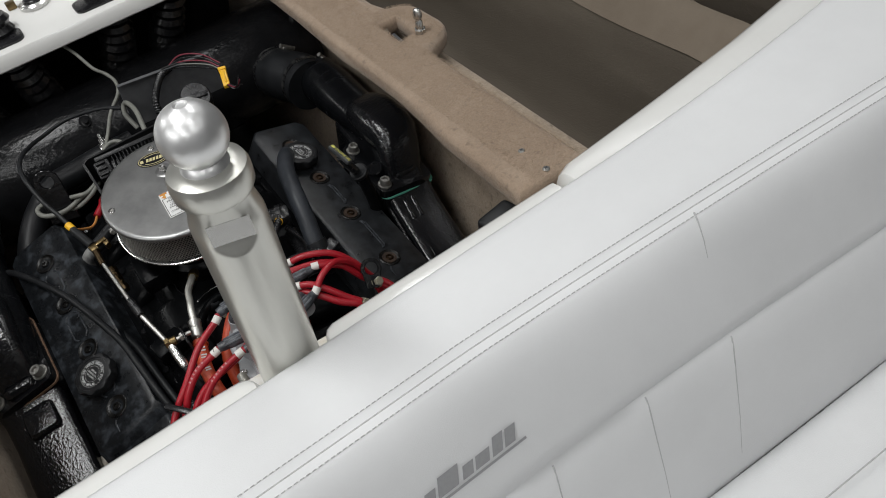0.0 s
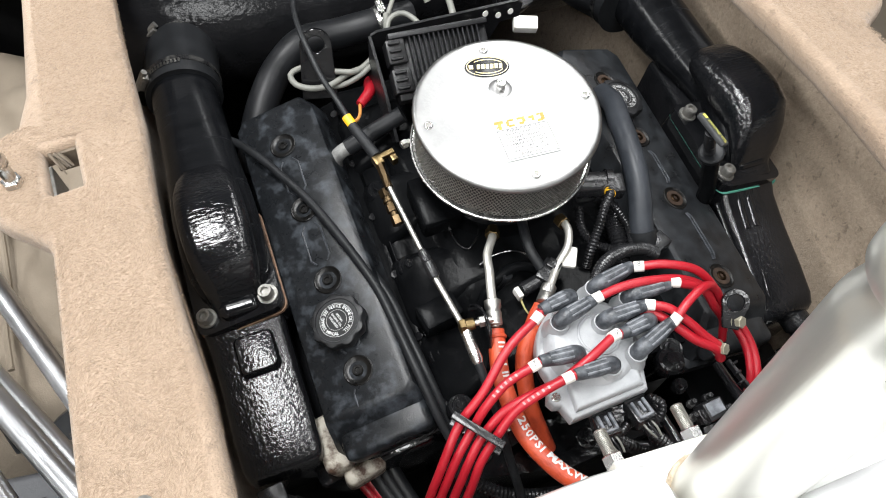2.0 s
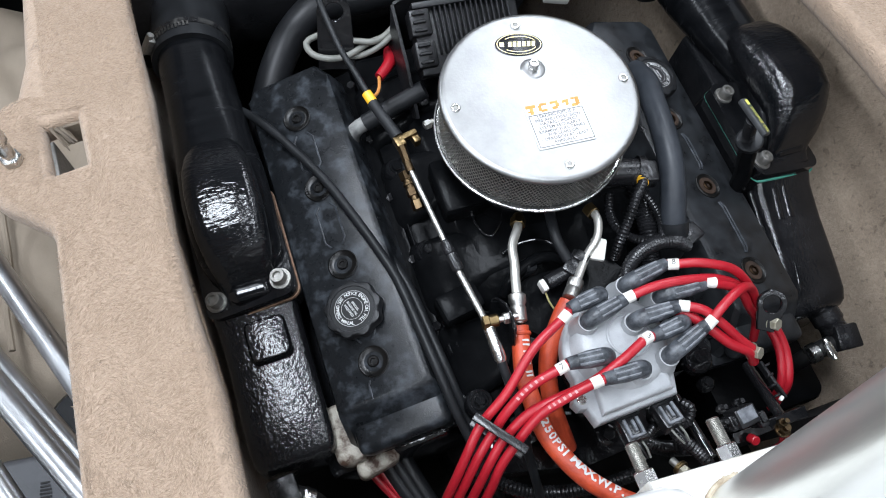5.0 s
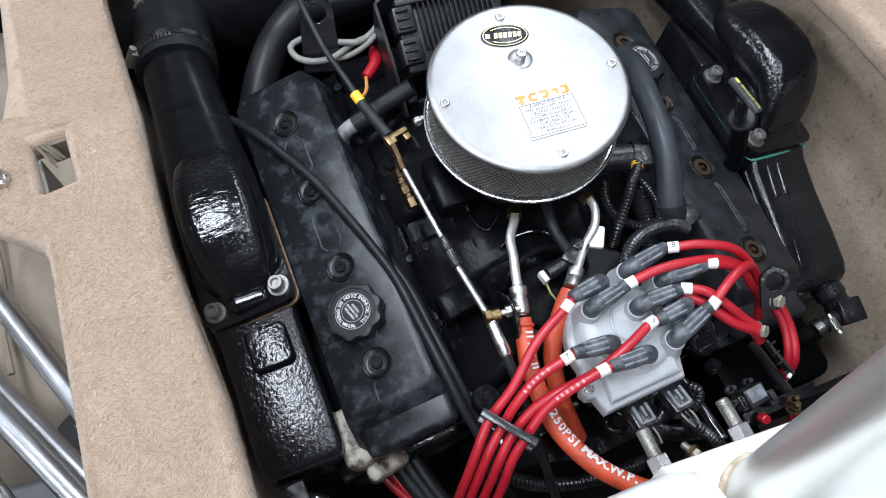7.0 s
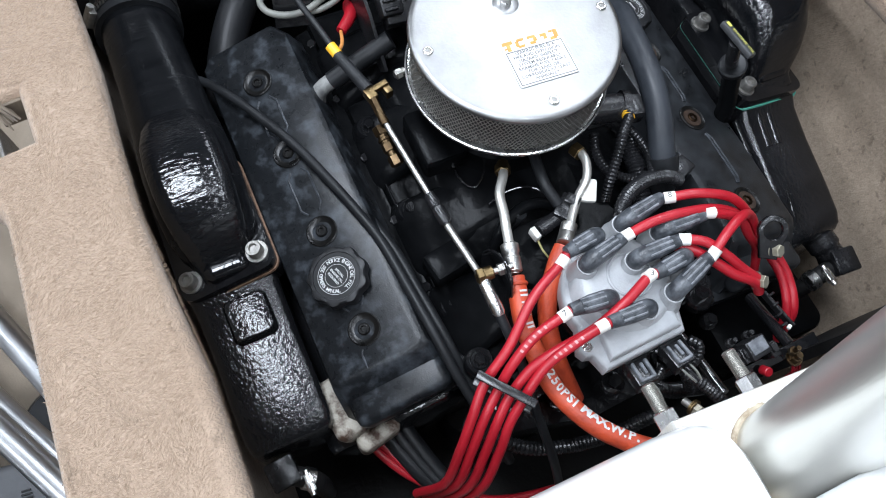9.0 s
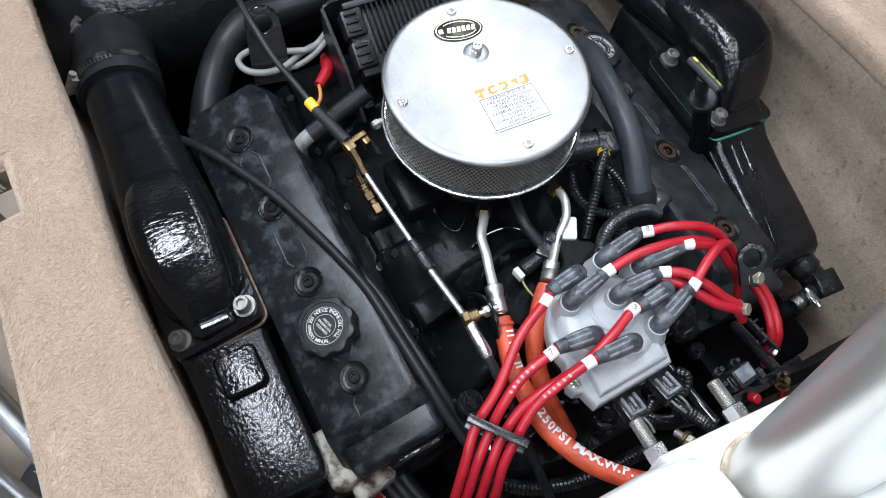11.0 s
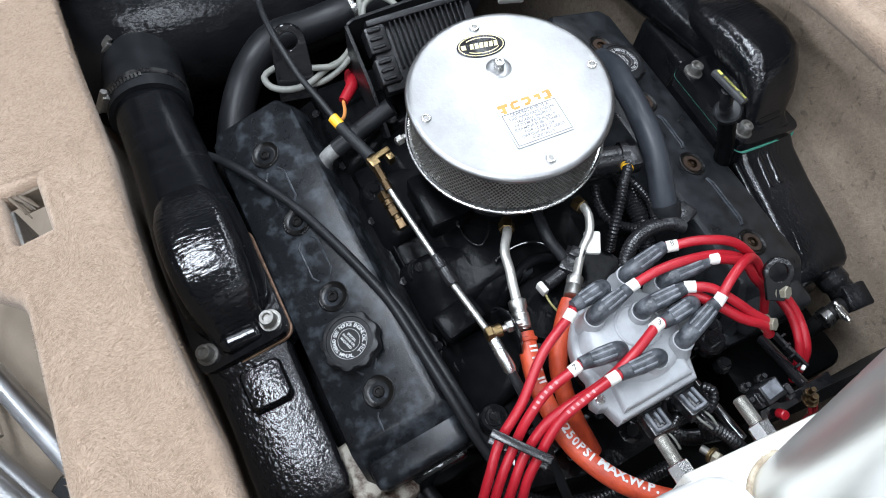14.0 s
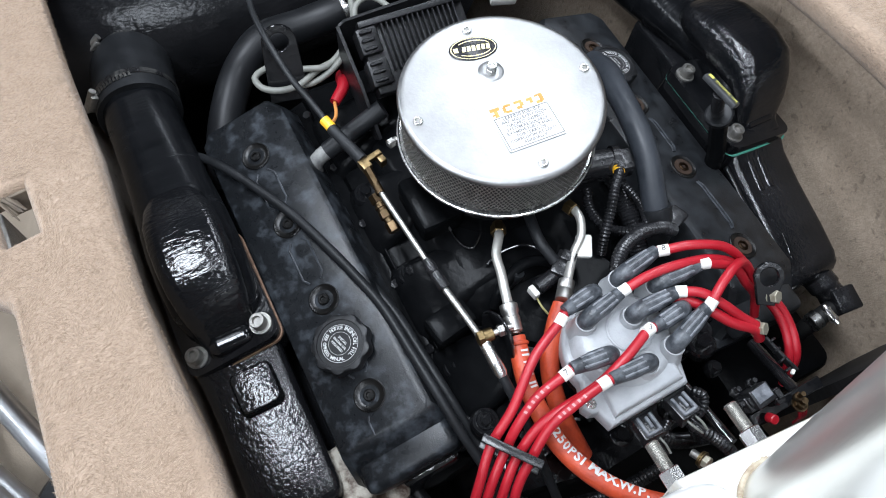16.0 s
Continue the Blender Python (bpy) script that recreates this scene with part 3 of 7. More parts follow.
# the maker's mark as plain slanted blocks
bm = bmesh.new()
xs = -0.104
for w, h in ((0.040, 0.036), (0.024, 0.024), (0.022, 0.024), (0.018, 0.032), (0.024, 0.024), (0.018, 0.024), (0.034, 0.036), (0.018, 0.024), (0.024, 0.024), (0.018, 0.034), (0.018, 0.032)):
    base_y = -0.6475
    corners = []
    for dx, dh in ((0, 0), (w * 0.82, 0), (w * 0.82 + h * 0.25, h), (h * 0.25, h)):
        y = base_y + dh * 0.30
        corners.append(on_back(xs + dx, y) + Vector((0, -0.0012, 0.0008)))
    bm.faces.new([bm.verts.new(p) for p in corners])
    xs += w
corners = [on_back(x, y) + Vector((0, -0.0012, 0.0008)) for x, y in ((-0.10, -0.6506), (0.164, -0.6506), (0.164, -0.6490), (-0.10, -0.6490))]
bm.faces.new([bm.verts.new(p) for p in corners])
part("emblem", bm, PRINT_GREY, back, "grey block shapes of a printed emblem")

bm = bmesh.new()
rings = []
for x in np.linspace(-1.05, 1.15, 24):
    rings.append([Vector((x, -1.13 + px - 0.05 * max(0, x - 0.2), 0.376 + pz + 0.012 * math.cos((px) * 4) + (0.004 * math.sin(x * 9) if pz > 0 else 0))) for px, pz in rrect(0.74, 0.16, 0.05, 5)])
seat = part("seat", loft(bm, rings), VINYL, bench, "", 60)
bm = tube(bmesh.new(), [(x, -0.86 - 0.05 * max(0, x - 0.2), 0.4705) for x in np.linspace(-1, 1.1, 12)], 0.0012, 6)
part("seam", bm, SEAM, seat, "grey seam along the cushion")
bench.matrix_world = Matrix.Translation((-0.0056, -0.0770, 0.1285)) @ Matrix.Diagonal((0.915, 0.915, 0.915, 1)) @ bench.matrix_world
bm = box(bmesh.new(), (0.05, -0.84, 0.215), (2.3, 0.74, 0.35), bev=0.01)
structure("trim_seat_base", bm, GELCOAT, "white moulded seat base", "trim")

# ---- white rear deck behind the engine ----
deck = thing("rear_deck", "white moulded rear deck lip with dark drain recesses", "deck", (0, 0.7, 0.78), HULL)
rings = []
for x in (-1.2, -0.6, 0, 0.32, 0.40, 0.42):
    rings.append([Vector((x, y, z)) for y, z in ((0.505, 0.779), (0.500, 0.783), (0.500, 0.800), (0.506, 0.810), (0.60, 0.814), (0.70, 0.818), (0.725, 0.825), (0.735, 0.86), (0.742, 0.905), (0.76, 0.918), (1.12, 0.93), (1.12, 0.779))])
part("moulding", loft(bmesh.new(), rings), GELCOAT, deck)
for px in (-0.285, -0.110, 0.085, 0.27):
    bm = loft(bmesh.new(), [[Vector((px + a * f, 0.555 + b * f, 0.8135 + h)) for a, b in rrect(0.082, 0.050, 0.014)] for f, h in ((1.12, -0.006), (1.12, 0.0015), (1.0, 0.003))])
    part("drain_recess", bm, PLASTIC, deck, "dark drain recess")
bm = lathe(bmesh.new(), [(0.030, 0), (0.030, 0.006), (0.024, 0.010), (0.020, 0.008)], (-0.015, 0.645, 0.816))
latch = part("latch_ring", bm, STEEL, deck, "polished latch ring")
bm = lathe(bmesh.new(), [(0.019, 0), (0.019, 0.013), (0.015, 0.016)], (-0.015, 0.645, 0.816), seg=12)
part("latch_knob", bm, PLASTIC, latch, "black latch knob")
bm = box(bmesh.new(), (-0.055, 0.665, 0.824), (0.018, 0.016, 0.014), bev=0.002)
part("fitting", bm, BRASS, latch, "small brass fitting")

# ---- tow pylon ----
pyl = thing("tow_pylon", "satin aluminium tow pylon with a ball top rising through the bar", "pylon", (0.006, -0.447, 0.30), HULL)
LEAN_AX = Vector((0.0195, 0.0010, 0.369)).normalized()
PROT = Vector((0, 0, 1)).rotation_difference(LEAN_AX).to_matrix()
FLATROT = PROT @ turn(0, 0, -14)
PTOP = Vector((0.006, -0.452, 1.104))

bm = lathe(bmesh.new(), [(0.0355, -0.79), (0.0355, -0.1135), (0.0355, -0.1110), (0.0355, -0.1085), (0.0355, -0.1055), (0.0355, -0.1020), (0.0355, -0.0990), (0.0355, -0.095), (0.0353, -0.091), (0.0345, -0.086), (0.0330, -0.080), (0.0310, -0.072), (0.0298, -0.064), (0.0296, -0.057)], PTOP, PROT, 96)
# the milled flat cuts into the shoulder
for v in bm.verts:
    q = FLATROT.inverted() @ (v.co - PTOP)
    depth = 0.0288 + 0.0067 * min(1.0, max(0.0, (-0.0990 - q.z) / 0.0135))
    if q.z > -0.1130 and q.y < -depth:
        v.co = PTOP + FLATROT @ Vector((q.x, -depth, q.z))
post = part("post", bm, SATIN, pyl)
bm = lathe(bmesh.new(), [(0.0300, -0.061), (0.0340, -0.0595), (0.0365, -0.055), (0.0370, -0.047), (0.0368, -0.039), (0.0350, -0.034), (0.0290, -0.032), (0.0245, -0.031)], PTOP, PROT, 64)
part("collar", bm, SATIN, pyl)
ball = [(0.0225, -0.033), (0.0205, -0.027)]
ball += [(0.0298 * math.sin(radians(a)), -0.0298 * math.cos(radians(a))) for a in range(36, 169, 6)] + [(0.0062, 0.0293), (0.0045, 0.0278), (0.0020, 0.0278)]
bm = lathe(bmesh.new(), ball, PTOP, PROT, 64)
part("ball", bm, SATIN_BALL, pyl, "satin ball top")
bm = box(bmesh.new(), PTOP + FLATROT @ Vector((0.0, -0.0288, -0.0870)), (0.0390, 0.0006, 0.0235), FLATROT)
part("milled_flat", bm, SATIN_FLAT, post, "milled flat below the collar")

# ---- engine: block and intake ----
engine = thing("engine_block", "gloss black painted engine block and cylinder heads", "engine", (0, 0, -0.62))
bm = box(bmesh.new(), (0, 0.0, -0.46), (0.30, 0.52, 0.30), bev=0.02)
box(bm, (0, 0.02, -0.33), (0.34, 0.46, 0.12), bev=0.015)
part("block", bm, GLOSS_BLACK, engine)
for sx in (-1, 1):
    bm = box(bmesh.new(), (sx * 0.225, -0.02, -0.315), (0.16, 0.50, 0.13), turn(0, sx * 20, 0), 0.012)
    part("cylinder_head", bm, GLOSS_BLACK, engine)
bm = lathe(bmesh.new(), [(0.11, -0.02), (0.16, 0.0), (0.17, 0.03), (0.17, 0.10)], (0, -0.30, -0.47), turn(-90, 0, 0), 40)
part("bell_housing", bm, GLOSS_BLACK, engine)
bm = loft(bmesh.new(), [[Vector((0.285 + px * f, -0.312 + py * f, z)) for px, py in rrect(0.165, 0.105, 0.018, 4)] for f, z in ((1.0, -0.60), (1.0, -0.372), (0.95, -0.362), (0.80, -0.358))])
part("mount", bm, INTAKE_BLACK, engine, "black engine mount casting")

intake = thing("intake_manifold", "gloss black cast intake manifold with raised runners", "intake manifold", (0, 0, -0.25))
bm = box(bmesh.new(), (0, -0.01, -0.235), (0.30, 0.52, 0.075), bev=0.012)
part("base", bm, INTAKE_BLACK, intake)
bm = loft(bmesh.new(), [[Vector((x * f, -0.005 + y * f, z)) for x, y in rrect(0.225, 0.315, 0.05, 6)] for f, z in ((1.0, -0.205), (0.985, -0.186), (0.93, -0.174), (0.82, -0.1655), (0.66, -0.1595), (0.48, -0.156), (0.28, -0.1542), (0.12, -0.154))])
part("plenum", bm, INTAKE_BLACK, intake, "", 70)
for sx in (-1, 1):
    for ry in (-0.20, -0.09, 0.03, 0.15):
        bm = loft(bmesh.new(), [[Vector((sx * x, ry + py * (0.9 + 0.2 * k), z + pz)) for py, pz in rrect(0.075, 0.045, 0.016)] for k, (x, z) in enumerate(((0.05, -0.180), (0.10, -0.188), (0.145, -0.210), (0.165, -0.240)))])
        part("runner", bm, INTAKE_BLACK, intake)
bm = loft(bmesh.new(), [[Vector((px, -0.178 + py, z)) for px, py in rrect(0.15 * f, 0.08 * f, 0.03, 5)] for f, z in ((1, -0.20), (1, -0.165), (0.92, -0.152))])
part("rear_plenum", bm, INTAKE_BLACK, intake)
# a web rising in an arc in front of the throttle body
bm = tube(bmesh.new(), [(-0.075, -0.150, -0.16), (-0.062, -0.140, -0.142), (-0.03, -0.128, -0.136), (0.0, -0.135, -0.142), (0.015, -0.16, -0.152)], 0.007, 10)
part("web", bm, INTAKE_BLACK, intake)
# thin casting edges that catch the light
EDGE_BLACK = material("glossy_black_edge", (0.006, 0.006, 0.007), 0.10, 0, (0.012, 0.012, 0.013), 40, 0.6, 200, 0.25, 0.04, 0.0, distance=0.001, spec=1.0)
for pts in (((-0.060, -0.104, -0.152), (-0.040, -0.099, -0.149), (-0.017, -0.101, -0.147), (-0.002, -0.109, -0.149), (0.008, -0.125, -0.152)), ((-0.073, -0.030, -0.156), (-0.075, -0.056, -0.156), (-0.071, -0.072, -0.155), (-0.063, -0.078, -0.154), (-0.052, -0.070, -0.155), (-0.043, -0.062, -0.156), (-0.034, -0.059, -0.157))):
    part("cast_edge", tube(bmesh.new(), pts, 0.0016, 8), EDGE_BLACK, intake, "thin glossy casting edge")
for pts in (((-0.1455, 0.0245, -0.1970), (-0.1458, -0.090, -0.1970), (-0.1462, -0.196, -0.1970), (-0.1465, -0.245, -0.1970)), ((-0.1355, -0.0927, -0.1972), (-0.1395, -0.118, -0.1972), (-0.1425, -0.142, -0.1972), (-0.1390, -0.1554, -0.1972))):
    part("cast_edge", tube(bmesh.new(), pts, 0.0011, 8), EDGE_BLACK, intake, "thin glossy casting edge")
# machined rails of the intake along both valve covers
for sx in (-1, 1):
    bm = box(bmesh.new(), (sx * 0.158, -0.015, -0.212), (0.022, 0.50, 0.012), turn(0, sx * 24, 0), 0.0025)
    rail = part("rail", bm, INTAKE_BLACK, intake, "dusty machined rail")
    for ry in np.linspace(-0.24, 0.21, 6):
        bm = hexagon(bmesh.new(), (sx * 0.152, ry, -0.205), 0.0062, 0.006, turn(0, sx * 24, 0))
        part("rail_bolt", bm, EDGE_BLACK, rail, "black painted bolt head")
for bx, by, bz in ((-0.136, -0.183, -0.196), (-0.140, -0.254, -0.184), (-0.136, 0.06, -0.19), (-0.134, -0.06, -0.192), (0.136, -0.27, -0.20), (0.140, -0.06, -0.19)):
    bm = lathe(bmesh.new(), [(0.0165, -0.02), (0.0165, 0.0), (0.014, 0.004), (0.0125, 0.004)], (bx, by, bz), seg=24)
    boss = part("boss", bm, GLOSS_BLACK, intake)
    bm = lathe(bmesh.new(), [(0.0105, 0.0), (0.0105, 0.0045), (0.0095, 0.0055)], (bx, by, bz), seg=20)
    hexagon(bm, (bx, by, bz + 0.005), 0.0068, 0.006)
    part("bolt", bm, GLOSS_BLACK, boss)

stub = thing("vacuum_port_plug", "short black rubber plug on an intake port", "plug", (-0.05, -0.136, -0.15))
part("sleeve", lathe(bmesh.new(), [(0.0085, 0.0), (0.0085, 0.003), (0.0074, 0.004), (0.0074, 0.017), (0.0066, 0.0185), (0.002, 0.0188)], (-0.0560, -0.1365, -0.145), axis_to((0.85, 0.25, 0.42)), 24), RUBBER, stub)

throttle = thing("fuel_injection_unit", "black throttle body between intake and flame arrestor", "throttle body", (0, 0, -0.155))
bm = lathe(bmesh.new(), [(0.078, -0.158), (0.078, -0.125), (0.070, -0.118), (0.070, -0.075), (0.080, -0.068)], (0, 0, 0), seg=40)
part("housing", bm, INTAKE_BLACK, throttle)
bm = box(bmesh.new(), (-0.09, -0.02, -0.125), (0.05, 0.07, 0.035), bev=0.006)
part("lever_box", bm, INTAKE_BLACK, throttle)
bm = rod(bmesh.new(), (0.080, -0.058, -0.110), (0.122, -0.070, -0.110), 0.0165)
rod(bm, (0.118, -0.068, -0.110), (0.126, -0.071, -0.110), 0.019)
box(bm, (0.128, -0.078, -0.105), (0.018, 0.028, 0.022), turn(0, 0, -15), 0.004)
part("position_sensor", bm, PLASTIC, throttle, "black round throttle sensor")

# ---- flame arrestor ----
arr = thing("flame_arrestor", "round aluminium flame arrestor with a wire screen side", "flame arrestor", (0, 0, -0.065))
prof_lid = [(0.100, -0.010), (0.1065, -0.0085), (0.1080, -0.0055), (0.1070, -0.0020), (0.1045, -0.0004), (0.1025, 0.0), (0.1000, 0.00005), (0.030, 0.0012), (0.0, 0.0014)]
lid = part("lid", lathe(bmesh.new(), prof_lid, (0, 0, 0), seg=96), ALU, arr, "", 50)
# near-black drum: the shade behind the wires put into its colour
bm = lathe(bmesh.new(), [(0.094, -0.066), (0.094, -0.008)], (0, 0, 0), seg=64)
part("core", bm, DARK, arr, "dark drum standing in for the shade inside the screen")
# the screen: two crossed families of wires
bm = bmesh.new()
wires, rows_n, r_s = 138, 12, 0.1030
for fam in (1, -1):
    for k in range(wires):
        a0 = 2 * math.pi * k / wires
        pts = []
        for j in range(rows_n + 1):
            a = a0 + fam * 2 * math.pi / wires * j * 0.62
            rr = r_s + (0.0004 if (j + k) % 2 else -0.0004) * fam
            pts.append(Vector((rr * math.cos(a), rr * math.sin(a), -0.060 + 0.052 * j / rows_n)))
        tube(bm, pts, 0.00052, 4, smooth=False)
screen = part("screen", bm, MESH_WIRE, arr, "woven steel wire screen")
screen["kind"] = "stuff"
bm = lathe(bmesh.new(), [(0.060, -0.0670), (0.1000, -0.0665), (0.1075, -0.0655), (0.1092, -0.0635), (0.1088, -0.0615), (0.1072, -0.0608), (0.1058, -0.0622), (0.1000, -0.0625)], (0, 0, 0), seg=96)
part("base_ring", bm, STEEL, arr, "bright rolled base ring")
for rx, ry in ((0.093, -0.008), (0.006, 0.090), (-0.005, -0.090), (-0.093, 0.006)):
    bm = lathe(bmesh.new(), [(0.0052, 0.0), (0.0052, 0.0018), (0.0044, 0.0026), (0.0030, 0.0026), (0.0027, 0.0012)], (rx, ry, 0.0002), seg=20)
    part("rivet", bm, STEEL, lid)
    bm = lathe(bmesh.new(), [(0.0026, 0.0), (0.0026, 0.0013)], (rx, ry, 0.0008), seg=14)
    part("rivet_bore", bm, BOLT_DULL, arr, "grey bore of a tubular rivet")
bm = lathe(bmesh.new(), [(0.0140, 0.0), (0.0132, 0.0006), (0.006, 0.0007)], (0.003, 0.030, 0.0008), seg=28)
part("washer", bm, ALU, arr)
bm = hexagon(bmesh.new(), (0.003, 0.030, 0.0012), 0.0060, 0.0060)
lathe(bm, [(0.0050, 0.0065), (0.0052, 0.0070), (0.0052, 0.0112), (0.0046, 0.0120), (0.0030, 0.0120), (0.0028, 0.0100)], (0.003, 0.030, 0.0), seg=20)
part("lid_nut", bm, STEEL, arr, "steel locknut on the lid stud")
# badge: an oval with plain pale shapes
BDG = Matrix.Translation((0.0005, 0.0645, 0.0006)) @ Matrix.Rotation(radians(-13), 4, "Z")
bm = loft(bmesh.new(), [[BDG @ Vector((0.0262 * f * math.cos(2 * math.pi * k / 40), 0.0150 * f * math.sin(2 * math.pi * k / 40), h)) for k in range(40)] for f, h in ((1, 0), (1, 0.0010), (0.97, 0.0014))])
badge = part("badge", bm, PLASTIC, arr, "black oval badge")
bm = bmesh.new()
for f0, f1 in ((0.94, 0.90),):
    a = [bm.verts.new(BDG @ Vector((0.0262 * f0 * math.cos(2 * math.pi * k / 40), 0.0150 * f0 * math.sin(2 * math.pi * k / 40), 0.0016))) for k in range(40)]
    b = [bm.verts.new(BDG @ Vector((0.0262 * f1 * math.cos(2 * math.pi * k / 40), 0.0150 * f1 * math.sin(2 * math.pi * k / 40), 0.0016))) for k in range(40)]
    for k in range(40):
        bm.faces.new((a[k], a[(k + 1) % 40], b[(k + 1) % 40], b[k]))
for k in range(6):
    x0 = -0.0125 + k * 0.0052
    bm.faces.new([bm.verts.new(BDG @ Vector((x, y, 0.0016))) for x, y in ((x0, -0.0035), (x0 + 0.0038, -0.0035), (x0 + 0.0048, 0.0035), (x0 + 0.001, 0.0035))])
bm.faces.new([bm.verts.new(BDG @ Vector((x, y, 0.0016))) for x, y in ((-0.0215, -0.003), (-0.0165, -0.003), (-0.0165, 0.003), (-0.0215, 0.003))])
for sgn in (1, -1):
    pts = [(0.019 * math.cos(radians(a)), sgn * 0.0086 * math.sin(radians(a)) + sgn * 0.001) for a in range(20, 150, 10)]
    for (xa, ya), (xb, yb) in zip(pts, pts[1:]):
        bm.faces.new([bm.verts.new(BDG @ Vector((x, y, 0.0016))) for x, y in ((xa, ya), (xb, yb), (xb, yb + sgn * 0.0011), (xa, ya + sgn * 0.0011))])
part("badge_print", bm, material("badge_gold", (0.70, 0.62, 0.34), 0.35, 0.3), badge, "pale gold outline and block shapes")
# warning label
LBL = Matrix.Translation((0.0045, -0.0415, 0.0013)) @ Matrix.Rotation(radians(-3), 4, "Z") @ Matrix.Translation((0, 0, 0))
bm = loft(bmesh.new(), [[LBL @ Vector((x, y, h)) for x, y in rrect(0.0625, 0.0535, 0.002, 3)] for h in (-0.0004, 0.0004)])
part("warning_label", bm, LABEL_WHITE, lid, "white fuel warning sticker with a faded orange head")
bm = bmesh.new()
for x0, blocks in (
    (-0.0300, ((0, 0, 0.011, 0.0040), (0.0035, 0.004, 0.0075, 0.0115), (0.001, 0.007, 0.0035, 0.009))),
    (-0.0165, ((0.002, 0, 0.010, 0.0030), (0, 0.002, 0.0035, 0.009), (0.002, 0.0075, 0.009, 0.0105))),
    (-0.0030, ((0, 0, 0.009, 0.0030), (0.0055, 0.003, 0.0095, 0.0075), (0.001, 0.0065, 0.007, 0.0100))),
    (0.0095, ((0.001, 0.001, 0.008, 0.0045), (0.004, 0.0045, 0.0075, 0.0080))),
    (0.0195, ((0.005, 0, 0.0095, 0.0095), (0, 0.0075, 0.007, 0.0110), (0.001, 0, 0.005, 0.0025))),
):
    for xa, ya, xb, yb in blocks:
        bm.faces.new([bm.verts.new(LBL @ Vector((x0 + x, 0.0268 - y, 0.0007))) for x, y in ((xa, yb), (xb, yb), (xb + 0.0006, ya), (xa + 0.0006, ya))])
part("label_head", bm, LABEL_ORANGE, arr, "worn orange remains of the sticker's head")
bm = bmesh.new()
for k, line_text in enumerate(("LEAKING FUEL IS A", "FIRE AND EXPLOSION", "HAZARD. INSPECT", "SYSTEM REGULARLY.", "EXAMINE FUEL TANKS", "FOR LEAKS OR", "CORROSION AT LEAST", "ANNUALLY.")):
    write(bm, line_text, 0.0050, LBL @ Matrix.Translation((0.0, 0.0112 - 0.0046 * k, 0.0007)), 0.00012)
part("label_text", bm, PRINT_LABEL, arr, "grey warning text")
bm = bmesh.new()
W2, H2 = 0.0300, 0.0253
for xa, ya, xb, yb in ((-W2, -H2, W2, -H2 + 0.0010), (-W2, -H2, -W2 + 0.0010, 0.0145), (W2 - 0.0010, -H2, W2, 0.0145), (-W2, 0.0135, W2, 0.0145)):
    bm.faces.new([bm.verts.new(LBL @ Vector((x, y, 0.0008))) for x, y in ((xa, ya), (xb, ya), (xb, yb), (xa, yb))])
part("label_border", bm, PRINT_LABEL, arr, "thin grey border line")


# ---- valve covers with their bolts and oil caps ----
RUSTY = material("brown_rust_film", (0.022, 0.015, 0.012), 0.6, 0, (0.050, 0.031, 0.021), 120, 0.8, 400, 0.3, 0.1, spec=0.25)


